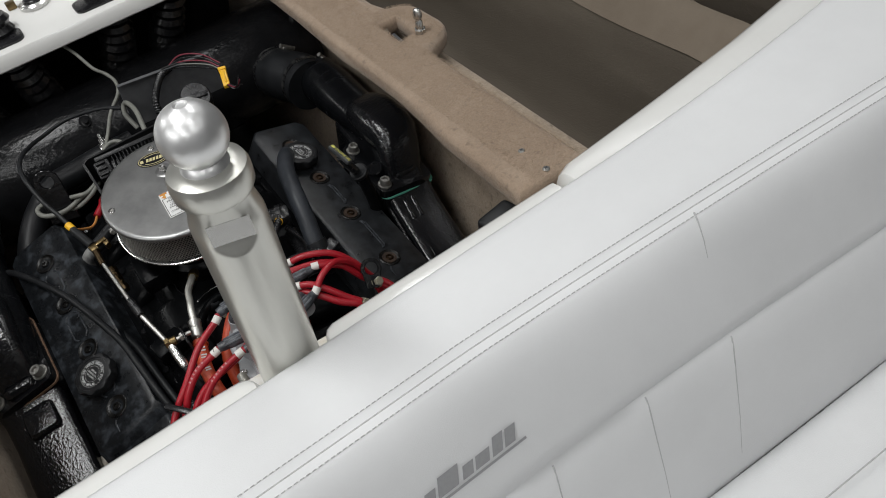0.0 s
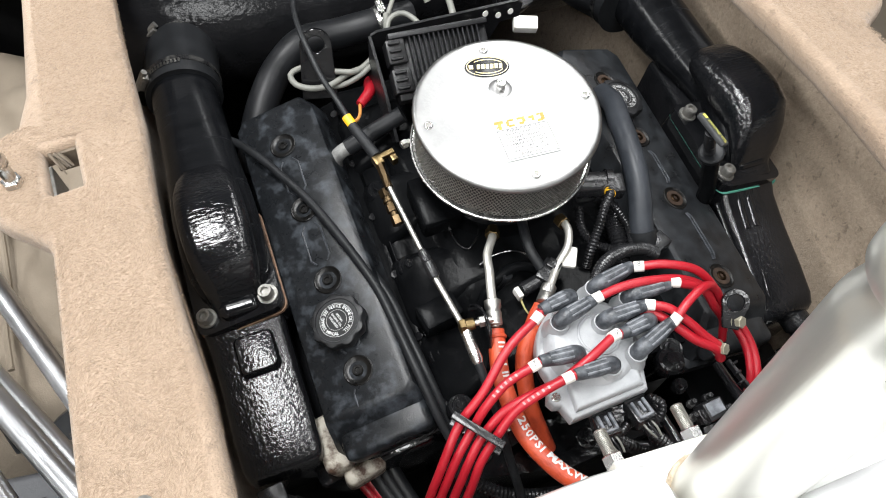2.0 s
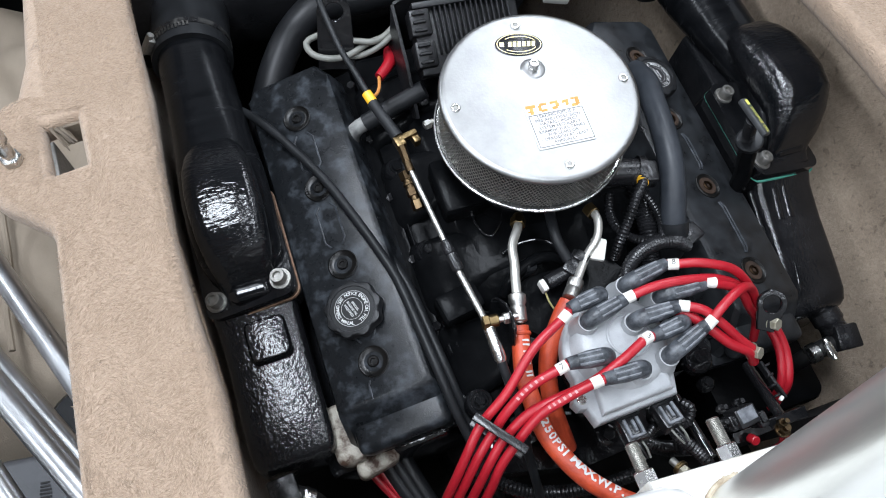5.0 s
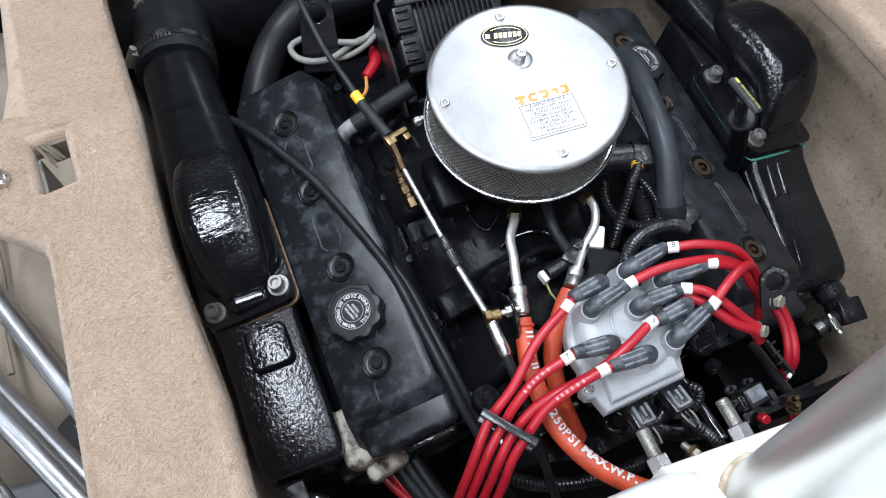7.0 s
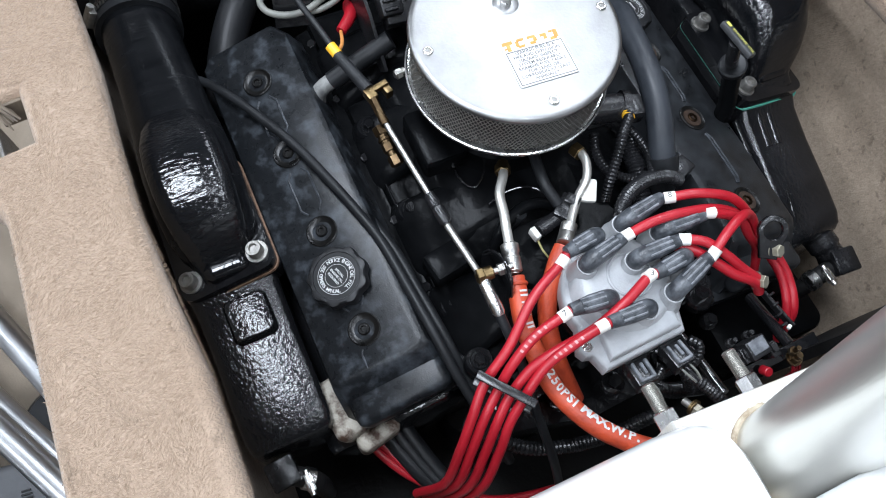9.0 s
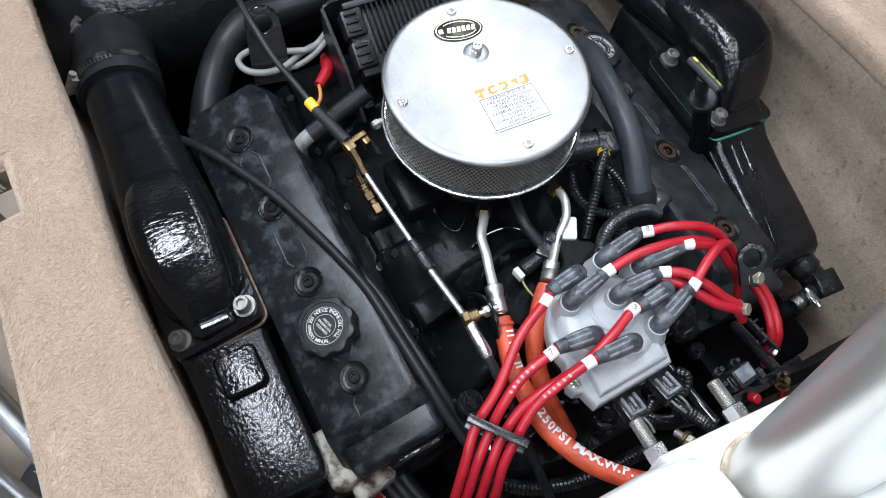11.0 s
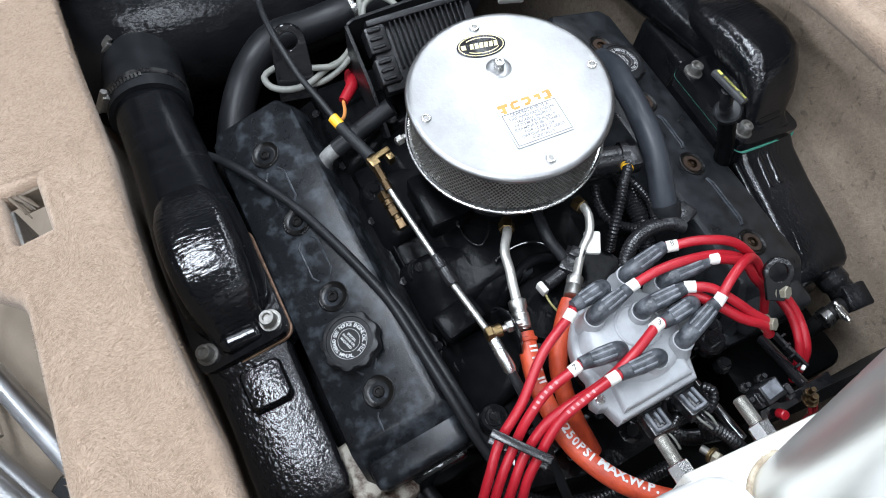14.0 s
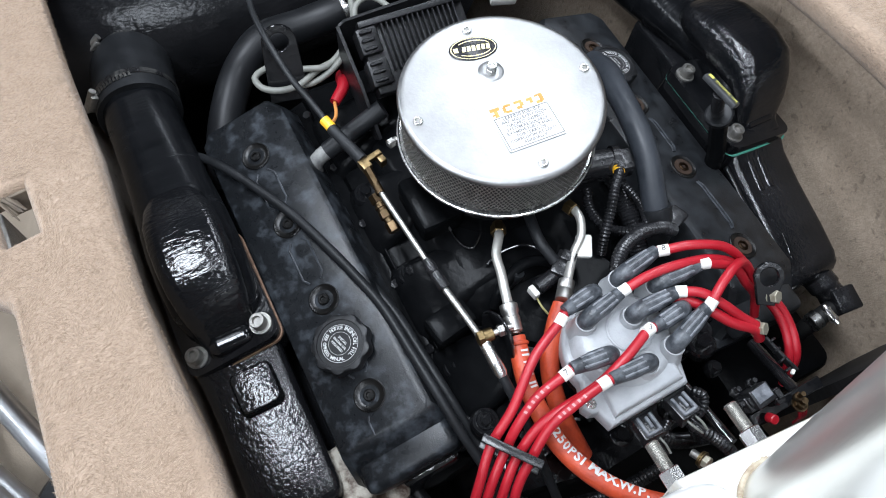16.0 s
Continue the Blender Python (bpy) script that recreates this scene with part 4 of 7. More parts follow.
def valve_cover(sx, label):
    tilt = turn(0, -sx * -17, 0)
    # the right bank stands a little further forward
    rel = Matrix.Translation((sx * 0.238, 0.0 if sx < 0 else -0.033, -0.1815)) @ tilt.to_4x4()
    skin = COVER_BLACK if sx < 0 else COVER_DARK
    cover = thing("valve_cover", label, "valve cover", (sx * 0.238, 0, -0.25), group="valve covers")

    def ring(half, y0, y1, w, cham):
        """Outline of the cover at height w, with its rear inner corner cut."""
        pts = [(half, y0 + 0.007), (half, y1 - cham), (half - cham * 0.7, y1), (-half + 0.012, y1), (-half, y1 - 0.014), (-half, y0 + 0.007), (-half + 0.007, y0), (half - 0.007, y0)]
        return [rel @ Vector((sx * -1 * x, y, w)) for x, y in pts]

    bm = loft(bmesh.new(), [ring(0.072, -0.262, 0.246, -0.080, 0.02), ring(0.072, -0.262, 0.246, -0.064, 0.02), ring(0.066, -0.255, 0.242, -0.060, 0.02), ring(0.062, -0.250, 0.239, -0.036, 0.022), ring(0.058, -0.224, 0.234, -0.007, 0.022), ring(0.0555, -0.219, 0.231, -0.0018, 0.022), ring(0.052, -0.214, 0.227, 0.0, 0.022)])
    body = part("body", bm, skin, cover, "", 30)
    # front shoulder, a lower step
    bm = box(bmesh.new(), rel @ Vector((-sx * 0.004, -0.240, -0.034)), (0.112, 0.050, 0.034), tilt, 0.010, 3)
    part("shoulder", bm, skin, cover)
    for by in (-0.174, -0.050, 0.058, 0.164):
        c = rel @ Vector((0, by, 0))
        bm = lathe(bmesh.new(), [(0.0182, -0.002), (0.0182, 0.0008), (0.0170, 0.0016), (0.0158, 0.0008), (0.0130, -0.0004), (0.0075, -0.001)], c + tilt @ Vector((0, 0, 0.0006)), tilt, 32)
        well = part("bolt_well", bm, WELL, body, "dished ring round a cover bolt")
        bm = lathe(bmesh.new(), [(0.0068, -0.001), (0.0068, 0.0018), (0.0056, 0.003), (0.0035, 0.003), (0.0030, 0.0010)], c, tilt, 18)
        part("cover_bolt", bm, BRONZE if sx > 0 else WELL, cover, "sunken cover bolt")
        if sx > 0:
            bm = lathe(bmesh.new(), [(0.0128, -0.0010), (0.0122, 0.0014), (0.0072, 0.0011)], c, tilt, 24)
            part("rust_disc", bm, RUSTY, well, "thin film of brown rust in the well")
    # thin moulded outlines between the wells
    for ya, yb in ((-0.149, -0.075), (-0.025, 0.033), (0.083, 0.139)):
        for off in ((-0.0125, 0.0125) if sx < 0 else (0.0062, 0.0108)):
            bm = tube(bmesh.new(), [rel @ Vector((off * 0.55, ya, 0.0003)), rel @ Vector((off, ya + 0.008, 0.0003)), rel @ Vector((off, yb - 0.008, 0.0003)), rel @ Vector((off * 0.55, yb, 0.0003))], 0.0014, 6, smooth=False)
            part("mould_line", bm, MOULD, body)
    bm = tube(bmesh.new(), [rel @ Vector((-0.010, -0.193, 0.0003)), rel @ Vector((-0.013, -0.198, 0.0003)), rel @ Vector((-0.013, -0.214, -0.001))], 0.0012, 6, smooth=False)
    part("mould_line", bm, MOULD, body)
    return cover, rel, tilt


def oil_cap(cap, rel, tilt, y, turned, x=0.0):
    m = rel @ Matrix.Translation((x, y, 0)) @ Matrix.Rotation(radians(turned), 4, "Z")
    rings = []
    for f, h in ((0.80, -0.001), (0.84, 0.006), (0.98, 0.0085), (1.0, 0.011), (1.0, 0.0195), (0.965, 0.0225), (0.90, 0.0235), (0.80, 0.0235), (0.785, 0.0225)):
        ring = []
        for k in range(96):
            a = 2 * math.pi * k / 96
            lobe = 1 + (0.045 * math.cos(9 * a) if 0.9 < f else 0)
            ring.append(m @ Vector((0.0330 * f * lobe * math.cos(a), 0.0330 * f * lobe * math.sin(a), h)))
        rings.append(ring)
    knob = part("oil_cap", loft(bmesh.new(), rings), CAP_MATTE, cap, "black fluted oil filler cap", 30)
    bm = bmesh.new()
    mt = m @ Matrix.Translation((0, 0, 0.0230))
    rot = mt.to_3x3()
    write_round(bm, "NOTICE ENGINE OIL FILL", 0.0056, mt.translation, 0.0172, 98, 170, rot)
    write_round(bm, "SEE OWNERS MANUAL", 0.0056, mt.translation, 0.0172, 118, 140, rot, True)
    for r0, r1 in ((0.0124, 0.0127), (0.0204, 0.0208)):
        ra, rb = ([bm.verts.new(mt @ Vector((r * math.cos(2 * math.pi * k / 48), r * math.sin(2 * math.pi * k / 48), 0))) for k in range(48)] for r in (r0, r1))
        for k in range(48):
            bm.faces.new((ra[k], ra[(k + 1) % 48], rb[(k + 1) % 48], rb[k]))
    for k, text in enumerate(("SPECIAL", "ENGINE OIL", "REQUIRED")):
        write(bm, text, 0.0037, mt @ Matrix.Rotation(radians(-72), 4, "Z") @ Matrix.Translation((0, 0.0044 - 0.0044 * k, 0)), 0.00006)
    part("lettering", bm, PRINT_WHITE, knob, "white ring of lettering")


cover_l, rel_l, tilt_l = valve_cover(-1, "matte black valve cover with dusty blue-grey wear and four bolts")
cover_r, rel_r, tilt_r = valve_cover(1, "matte black valve cover with four rusty bolts")
oil_cap(cover_l, rel_l, tilt_l, -0.114, 0)
oil_cap(cover_r, rel_r, tilt_r, 0.115, -8, -0.0095)


CLAMP_DULL = material("tarnished_clamp_steel", (0.06, 0.059, 0.056), 0.34, 0.8, (0.17, 0.165, 0.155), 120, 0.8, 500, 0.2, 0.1)
DARK_BAND = material("painted_over_band", (0.012, 0.012, 0.013), 0.28, 0.2, (0.10, 0.098, 0.092), 60, 0.5, shift=0.12)


# ---- exhaust manifolds with their elbows ----
def manifold(sx, label, gasket_mat, gasket_label, x0, dy):
    man = thing("exhaust_manifold", label, "exhaust manifold", (sx * x0, 0, -0.33), group="exhaust manifolds")

    def at(x, y, z):
        return Vector((sx * (x0 + x), y + dy, z))

    tip = turn(0, sx * 12, 0)
    out_x = 0.0 if sx < 0 else 0.013
    flat_tip = turn(0, 5 if sx > 0 else -2.5, 0)
    # log: rounded box that narrows to the front
    rings = []
    for y, w, h, top in ((0.20, 0.080, 0.10, -0.225), (0.05, 0.098, 0.13, -0.190), (-0.030, 0.100, 0.14, -0.186), (-0.062, 0.098, 0.14, -0.190), (-0.085, 0.096, 0.13, -0.203), (-0.130, 0.094, 0.12, -0.209), (-0.19, 0.096, 0.12, -0.214), (-0.228, 0.095, 0.118, -0.218), (-0.241, 0.090, 0.112, -0.222), (-0.246, 0.082, 0.102, -0.228)):
        rings.append([at(0 if sx < 0 else -0.0045 + 0.13 * (y + 0.0855), 0, 0 if sx < 0 else min(0.0, 0.06 * (y + 0.10))) + Vector((p.x, y, p.z)) for p in [flat_tip @ Vector((px, 0, pz)) + Vector((0, 0, top - h / 2)) for px, pz in rrect(w * (1.0 if sx < 0 else 0.92), h, 0.0095, 4)]])
    part("log", loft(bmesh.new(), rings), CAST_BLACK if sx < 0 else LOG_BLACK, man, "", 50)
    # raised pad or ribs on the log
    if sx < 0:
        bm = loft(bmesh.new(), [[at(0, 0, 0) + (flat_tip @ Vector((sx * -0.003 + px * f, -0.105 + py * f, h))) + Vector((0, 0, -0.206)) for px, py in rrect(0.046, 0.050, 0.009)] for f, h in ((1.12, -0.012), (1.06, 0.004), (0.94, 0.009), (0.86, 0.0095))])
        part("pad", bm, CAST_BLACK, man, "raised cast pad")
        bm = tube(bmesh.new(), [at(-0.012, y, 0) + Vector((0, 0, -0.2105 - 0.0036 * k)) for k, y in enumerate((-0.135, -0.17, -0.20, -0.235))], 0.0022, 6)
        part("mould_seam", bm, CAST_BLACK, man)
    else:
        for pts in (((0.338, -0.094, -0.2030), (0.334, -0.118, -0.2085), (0.328, -0.146, -0.2125)), ((0.354, -0.096, -0.2050), (0.350, -0.118, -0.2098), (0.344, -0.146, -0.2138))):
            part("rib", tube(bmesh.new(), pts, 0.0070, 14), CAST_BLACK, man, "raised cast rib")
        bm = tube(bmesh.new(), [(0.330, -0.152, -0.2118), (0.322, -0.19, -0.2160), (0.313, -0.23, -0.2212), (0.308, -0.255, -0.2262)], 0.0016, 8)
        part("mould_seam", bm, CAST_BLACK, man)
        bm = tube(bmesh.new(), [(0.3065, -0.098, -0.2080), (0.302, -0.13, -0.2125), (0.294, -0.18, -0.2175), (0.286, -0.23, -0.2235), (0.2835, -0.255, -0.2275)], 0.0042, 10)
        part("cast_edge", bm, CAST_BLACK, man, "rough glittering casting edge")
    # flange joint with its gasket
    fl = at(0, 0.003, -0.193)
    for nm, z0, z1, mat_f, grow, lab in (("lower_flange", -0.030, -0.0035, GLOSS_BLACK, 0.0, ""), ("gasket", -0.0044, -0.0006, gasket_mat, 0.0026, gasket_label), ("upper_flange", -0.0010, 0.014, GLOSS_BLACK, 0.0, "")):
        bm = loft(bmesh.new(), [[fl + tip @ Vector((px, py, z)) for px, py in rrect(0.108 + grow, 0.148 + grow, 0.014, 4)] for z in (z0, z1)])
        if nm == "gasket" and sx > 0:
            bmesh.ops.translate(bm, verts=bm.verts, vec=(0.0034, 0, 0))
        part(nm, bm, mat_f, man, lab)
    for bx, by in ((-0.039, -0.0535), (0.039, -0.0535), (-0.039, 0.0535), (0.039, 0.0535))[::1 if sx < 0 else 2]:
        c = fl + tip @ Vector((sx * bx, by, 0.014))
        bm = lathe(bmesh.new(), [(0.0125, 0), (0.0125, 0.0022)], c, tip, 24)
        part("washer", bm, BOLT_DULL, man)
        bm = box(bmesh.new(), c - tip @ Vector((0, 0, 0.0028)), (0.029, 0.030, 0.0050), tip, 0.0022)
        part("bolt_pad", bm, GLOSS_BLACK, man, "raised square pad below a bolt")
        bm = lathe(bmesh.new(), [(0.0088, 0.002), (0.0088, 0.013), (0.0080, 0.0142), (0.0050, 0.0142), (0.0046, 0.010)], c, tip, 24)
        part("cap_bolt", bm, BOLT_DULL, man, "dull socket-head bolt")
    # elbow: a wide body that narrows rearward, with a raised hump in front
    body_rows = ((-0.040, 0.066, -0.172, -0.195, 0.010), (-0.028, 0.082, -0.156, -0.196, 0.014), (-0.010, 0.094, -0.136, -0.198, 0.024), (0.03, 0.102, -0.128, -0.20, 0.030), (0.07, 0.104, -0.132, -0.205, 0.032), (0.11, 0.102, -0.142, -0.21, 0.034), (0.16, 0.097, -0.152, -0.222, 0.034), (0.21, 0.094, -0.158, -0.238, 0.036), (0.255, 0.093, -0.160, -0.248, 0.038), (0.30, 0.092, -0.164, -0.256, 0.040), (0.345, 0.090, -0.172, -0.262, 0.042))
    rings = []
    for y, w, top, low, r in body_rows:
        if sx > 0:
            pull = math.exp(-((y - 0.07) / 0.10) ** 2)
            w, top = w - 0.028 * pull, top - 0.016 * pull
        rings.append([at(out_x + (0.024 if sx > 0 else 0.0) * min(1.0, max(0.0, (y + 0.02) / 0.08)), y, (top + low) / 2) + Vector((px, 0, pz)) for px, pz in rrect(w, top - low, min(r, (top - low) * 0.48), 6)])
    part("elbow", loft(bmesh.new(), rings), ELBOW_BLACK, man, "", 60)
    rings = []
    for y, w, top, low in ((-0.063, 0.050, -0.186, -0.198), (-0.060, 0.054, -0.181, -0.198), (-0.050, 0.056, -0.177, -0.196), (-0.045, 0.060, -0.170, -0.194), (-0.035, 0.066, -0.150, -0.185), (-0.020, 0.074, -0.127, -0.175), (0.002, 0.080, -0.111, -0.165), (0.03, 0.083, -0.106, -0.165), (0.06, 0.083, -0.108, -0.165), (0.09, 0.080, -0.116, -0.165), (0.115, 0.070, -0.127, -0.165), (0.132, 0.054, -0.138, -0.165), (0.140, 0.036, -0.148, -0.165)):
        shift_x = 0.001 + out_x
        if sx > 0 and y > -0.045:
            w, top, shift_x = w * 1.10, top + 0.008, shift_x + 0.017 * min(1.0, (y + 0.045) / 0.05)
        rings.append([at(shift_x, y, (top + low) / 2) + Vector((px, 0, pz)) for px, pz in rrect(w, top - low, min(0.016 if sx < 0 else 0.030, w * 0.4, (top - low) * 0.47), 6)])
    part("hump", loft(bmesh.new(), rings), RIPPLE_BLACK, man, "raised rounded hump", 60)
    lug_y = -0.053 if sx < 0 else -0.040
    bm = tube(bmesh.new(), [at(out_x - 0.024, lug_y, -0.1785), at(out_x + 0.024, lug_y, -0.1785)], lambda u: 0.0105 * min(1.0, 0.6 + 4 * min(u, 1 - u)), 16, 0.003)
    part("lug", bm, GLOSS_BLACK, man, "glossy rib at the foot of the elbow")
    bm = lathe(bmesh.new(), [(0.0150, -0.010), (0.0150, 0.0), (0.0135, 0.0016), (0.0110, 0.0016), (0.0100, 0.0004)], at(-0.032, -0.015, -0.1605), turn(0, -sx * 18, 0), 28)
    part("boss", bm, GLOSS_BLACK, man, "round cast boss on the elbow")
    # rubber hose with two band clamps
    hose = thing("exhaust_hose", "ribbed black rubber exhaust hose with steel band clamps", "hose", at(0, 0.33, -0.2), group="exhaust hoses")
    line = [at(out_x, 0.312, -0.212), at(out_x - 0.003, 0.35, -0.217), at(-0.009, 0.40, -0.228), at(-0.015, 0.45, -0.243), at(-0.019, 0.50, -0.266), at(-0.021, 0.56, -0.305), at(-0.022, 0.62, -0.36)]
    part("sleeve", tube(bmesh.new(), line, 0.0540, 32), RUBBER, hose)
    g = glide(line, 0.004)
    for k in (6, 29):
        q, d = g[k], (g[k + 1] - g[k - 1]).normalized()
        bm = lathe(bmesh.new(), [(0.0530, -0.0050), (0.0552, -0.0045), (0.0552, 0.0045), (0.0530, 0.0050)], q, axis_to(d), 48)
        clamp = part("band_clamp", bm, DARK_BAND, hose, "steel worm-drive band clamp")
        side = Vector((-sx * 0.0, 0, 1)).cross(d).normalized() * -sx
        out = Vector((sx * 0.86, 0, 0.51)) if k < 10 else Vector((sx * 0.62, 0, 0.78))
        along = Vector((out.z, 0, -out.x))
        c = q + out * 0.0585
        bm = box(bmesh.new(), c, (0.026, 0.017, 0.010), turn(0, sx * math.degrees(math.atan2(abs(out.x), out.z)), 0), 0.002)
        rod(bm, c - along * 0.018 + out * 0.003, c + along * 0.018 + out * 0.003, 0.0046, seg=12)
        part("clamp_screw", bm, BOLT_DULL, clamp)
        bm = bmesh.new()
        a0 = math.atan2(out.z, out.x)
        for j in range(11):
            a = a0 + sx * radians(14 + 5.2 * j)
            away = Vector((math.cos(a), 0, math.sin(a)))
            box(bm, q + away * 0.0560, (0.0030, 0.0078 if j % 2 else 0.0066, 0.0008), turn(0, 90 - math.degrees(a), 0))
        part("band_tail", bm, CLAMP_DULL, clamp, "slotted steel band end")
    return man


manifold(-1, "gloss black cast exhaust manifold and elbow with a rusty joint", RUST_GASKET, "rust-stained gasket edge", 0.347, 0.0)
manifold(1, "gloss black cast exhaust manifold and elbow with a green gasket", GREEN_GASKET, "pale green gasket edge", 0.353, -0.0245)

# ---- distributor ----
dist = thing("distributor", "silver-grey distributor cap with nine lead towers", "distributor", (0, -0.27, -0.19))
outline = arc(0.002, -0.262, 0.060, 20, 195, 20) + [(-0.062, -0.292), (-0.066, -0.300), (-0.062, -0.308), (-0.055, -0.310), (-0.050, -0.328), (0.041, -0.324), (0.047, -0.303)]
bm = slab(bmesh.new(), outline, -0.122, -0.096, None, 0.005, 3)
part("cap_skirt", bm, CAP_GREY, dist)
inner = arc(0.002, -0.260, 0.051, 0, 360, 28)[:-1]
rings = []
for f, z in ((1.06, -0.100), (1.0, -0.094), (0.93, -0.082), (0.82, -0.078), (0.5, -0.077)):
    rings.append([Vector((0.002 + (x - 0.002) * f, -0.260 + (y + 0.260) * f, z)) for x, y in inner])
part("cap_top", loft(bmesh.new(), rings), CAP_GREY, dist)
bm = slab(bmesh.new(), [(-0.045, -0.322), (0.036, -0.319), (0.040, -0.270), (-0.040, -0.272)], -0.105, -0.086, None, 0.006, 3)
part("terminal_block", bm, CAP_GREY, dist)
part("cap_ring", ring_of(bmesh.new(), (0.010, -0.256, -0.0772), 0.0225, 0.0018, None, 40, 8), CAP_GREY, dist, "raised moulded ring round the centre tower")
bm = lathe(bmesh.new(), [(0.045, -0.21), (0.045, -0.14), (0.058, -0.136), (0.058, -0.126)], (0.002, -0.262, 0), seg=36)
part("housing", bm, CAST_BLACK, dist, "black distributor housing")
for qx, qy in ((-0.0575, -0.300), (0.058, -0.232)):
    bm = lathe(bmesh.new(), [(0.0052, -0.098), (0.0052, -0.0955), (0.0040, -0.0945)], (qx, qy, 0), seg=18)
    box(bm, (qx, qy, -0.0944), (0.0062, 0.0012, 0.0006))
    box(bm, (qx, qy, -0.0944), (0.0012, 0.0062, 0.0006))
    part("cap_screw", bm, STEEL, dist)

# ---- ignition leads: boot, tag and wire each ----
LEADS = {
    "1": ((-0.042, -0.216), (-0.0137, -0.212), [(-0.051, -0.222, -0.062), (-0.091, -0.241, -0.070), (-0.130, -0.272, -0.085), (-0.161, -0.290, -0.105), (-0.184, -0.313, -0.122), (-0.204, -0.334, -0.148), (-0.225, -0.352, -0.19), (-0.25, -0.345, -0.25)], ""),
    "2": ((0.011, -0.225), (-0.0211, -0.2311), [(0.018, -0.224, -0.056), (0.045, -0.223, -0.050), (0.077, -0.226, -0.050), (0.118, -0.233, -0.060), (0.153, -0.245, -0.084), (0.174, -0.263, -0.114), (0.190, -0.281, -0.134), (0.196, -0.311, -0.146), (0.188, -0.343, -0.160), (0.180, -0.362, -0.19)], ""),
    "3": ((0.069, -0.202), (0.0321, -0.2075), [(0.078, -0.205, -0.056), (0.104, -0.214, -0.050), (0.139, -0.228, -0.060), (0.163, -0.246, -0.086), (0.178, -0.265, -0.116), (0.196, -0.284, -0.132), (0.2025, -0.315, -0.146), (0.194, -0.347, -0.160), (0.184, -0.364, -0.20)], "8"),
    "4": ((0.099, -0.234), (0.0619, -0.2318), [(0.106, -0.235, -0.056), (0.140, -0.248, -0.070), (0.161, -0.262, -0.102), (0.176, -0.274, -0.126), (0.182, -0.288, -0.16)], ""),
    "5": ((0.061, -0.248), (0.0241, -0.2477), [(0.068, -0.250, -0.056), (0.085, -0.261, -0.054), (0.104, -0.279, -0.066), (0.120, -0.295, -0.080), (0.135, -0.307, -0.092)], ""),
    "6": ((0.026, -0.269), (0.0556, -0.2655), [(0.014, -0.270, -0.052), (-0.019, -0.283, -0.055), (-0.054, -0.292, -0.067), (-0.097, -0.295, -0.078), (-0.121, -0.299, -0.089), (-0.145, -0.311, -0.107), (-0.163, -0.326, -0.122), (-0.182, -0.345, -0.148), (-0.205, -0.365, -0.19), (-0.235, -0.36, -0.25)], "3"),
    "7": ((0.080, -0.276), (0.0429, -0.2886), [(0.086, -0.274, -0.055), (0.106, -0.262, -0.046), (0.133, -0.252, -0.050), (0.160, -0.251, -0.080), (0.176, -0.266, -0.116), (0.184, -0.28, -0.15)], ""),
    "8": ((-0.066, -0.269), (-0.0331, -0.2721), [(-0.075, -0.270, -0.060), (-0.108, -0.276, -0.068), (-0.134, -0.288, -0.085), (-0.151, -0.300, -0.106), (-0.173, -0.318, -0.122), (-0.194, -0.339, -0.148), (-0.215, -0.358, -0.19), (-0.242, -0.352, -0.25)], "7"),
    "9": ((-0.038, -0.294), (-0.004, -0.2951), [(-0.049, -0.294, -0.058), (-0.082, -0.298, -0.066), (-0.110, -0.304, -0.083), (-0.138, -0.321, -0.106), (-0.154, -0.333, -0.122), (-0.170, -0.351, -0.148), (-0.195, -0.372, -0.19), (-0.228, -0.368, -0.25)], ""),
}
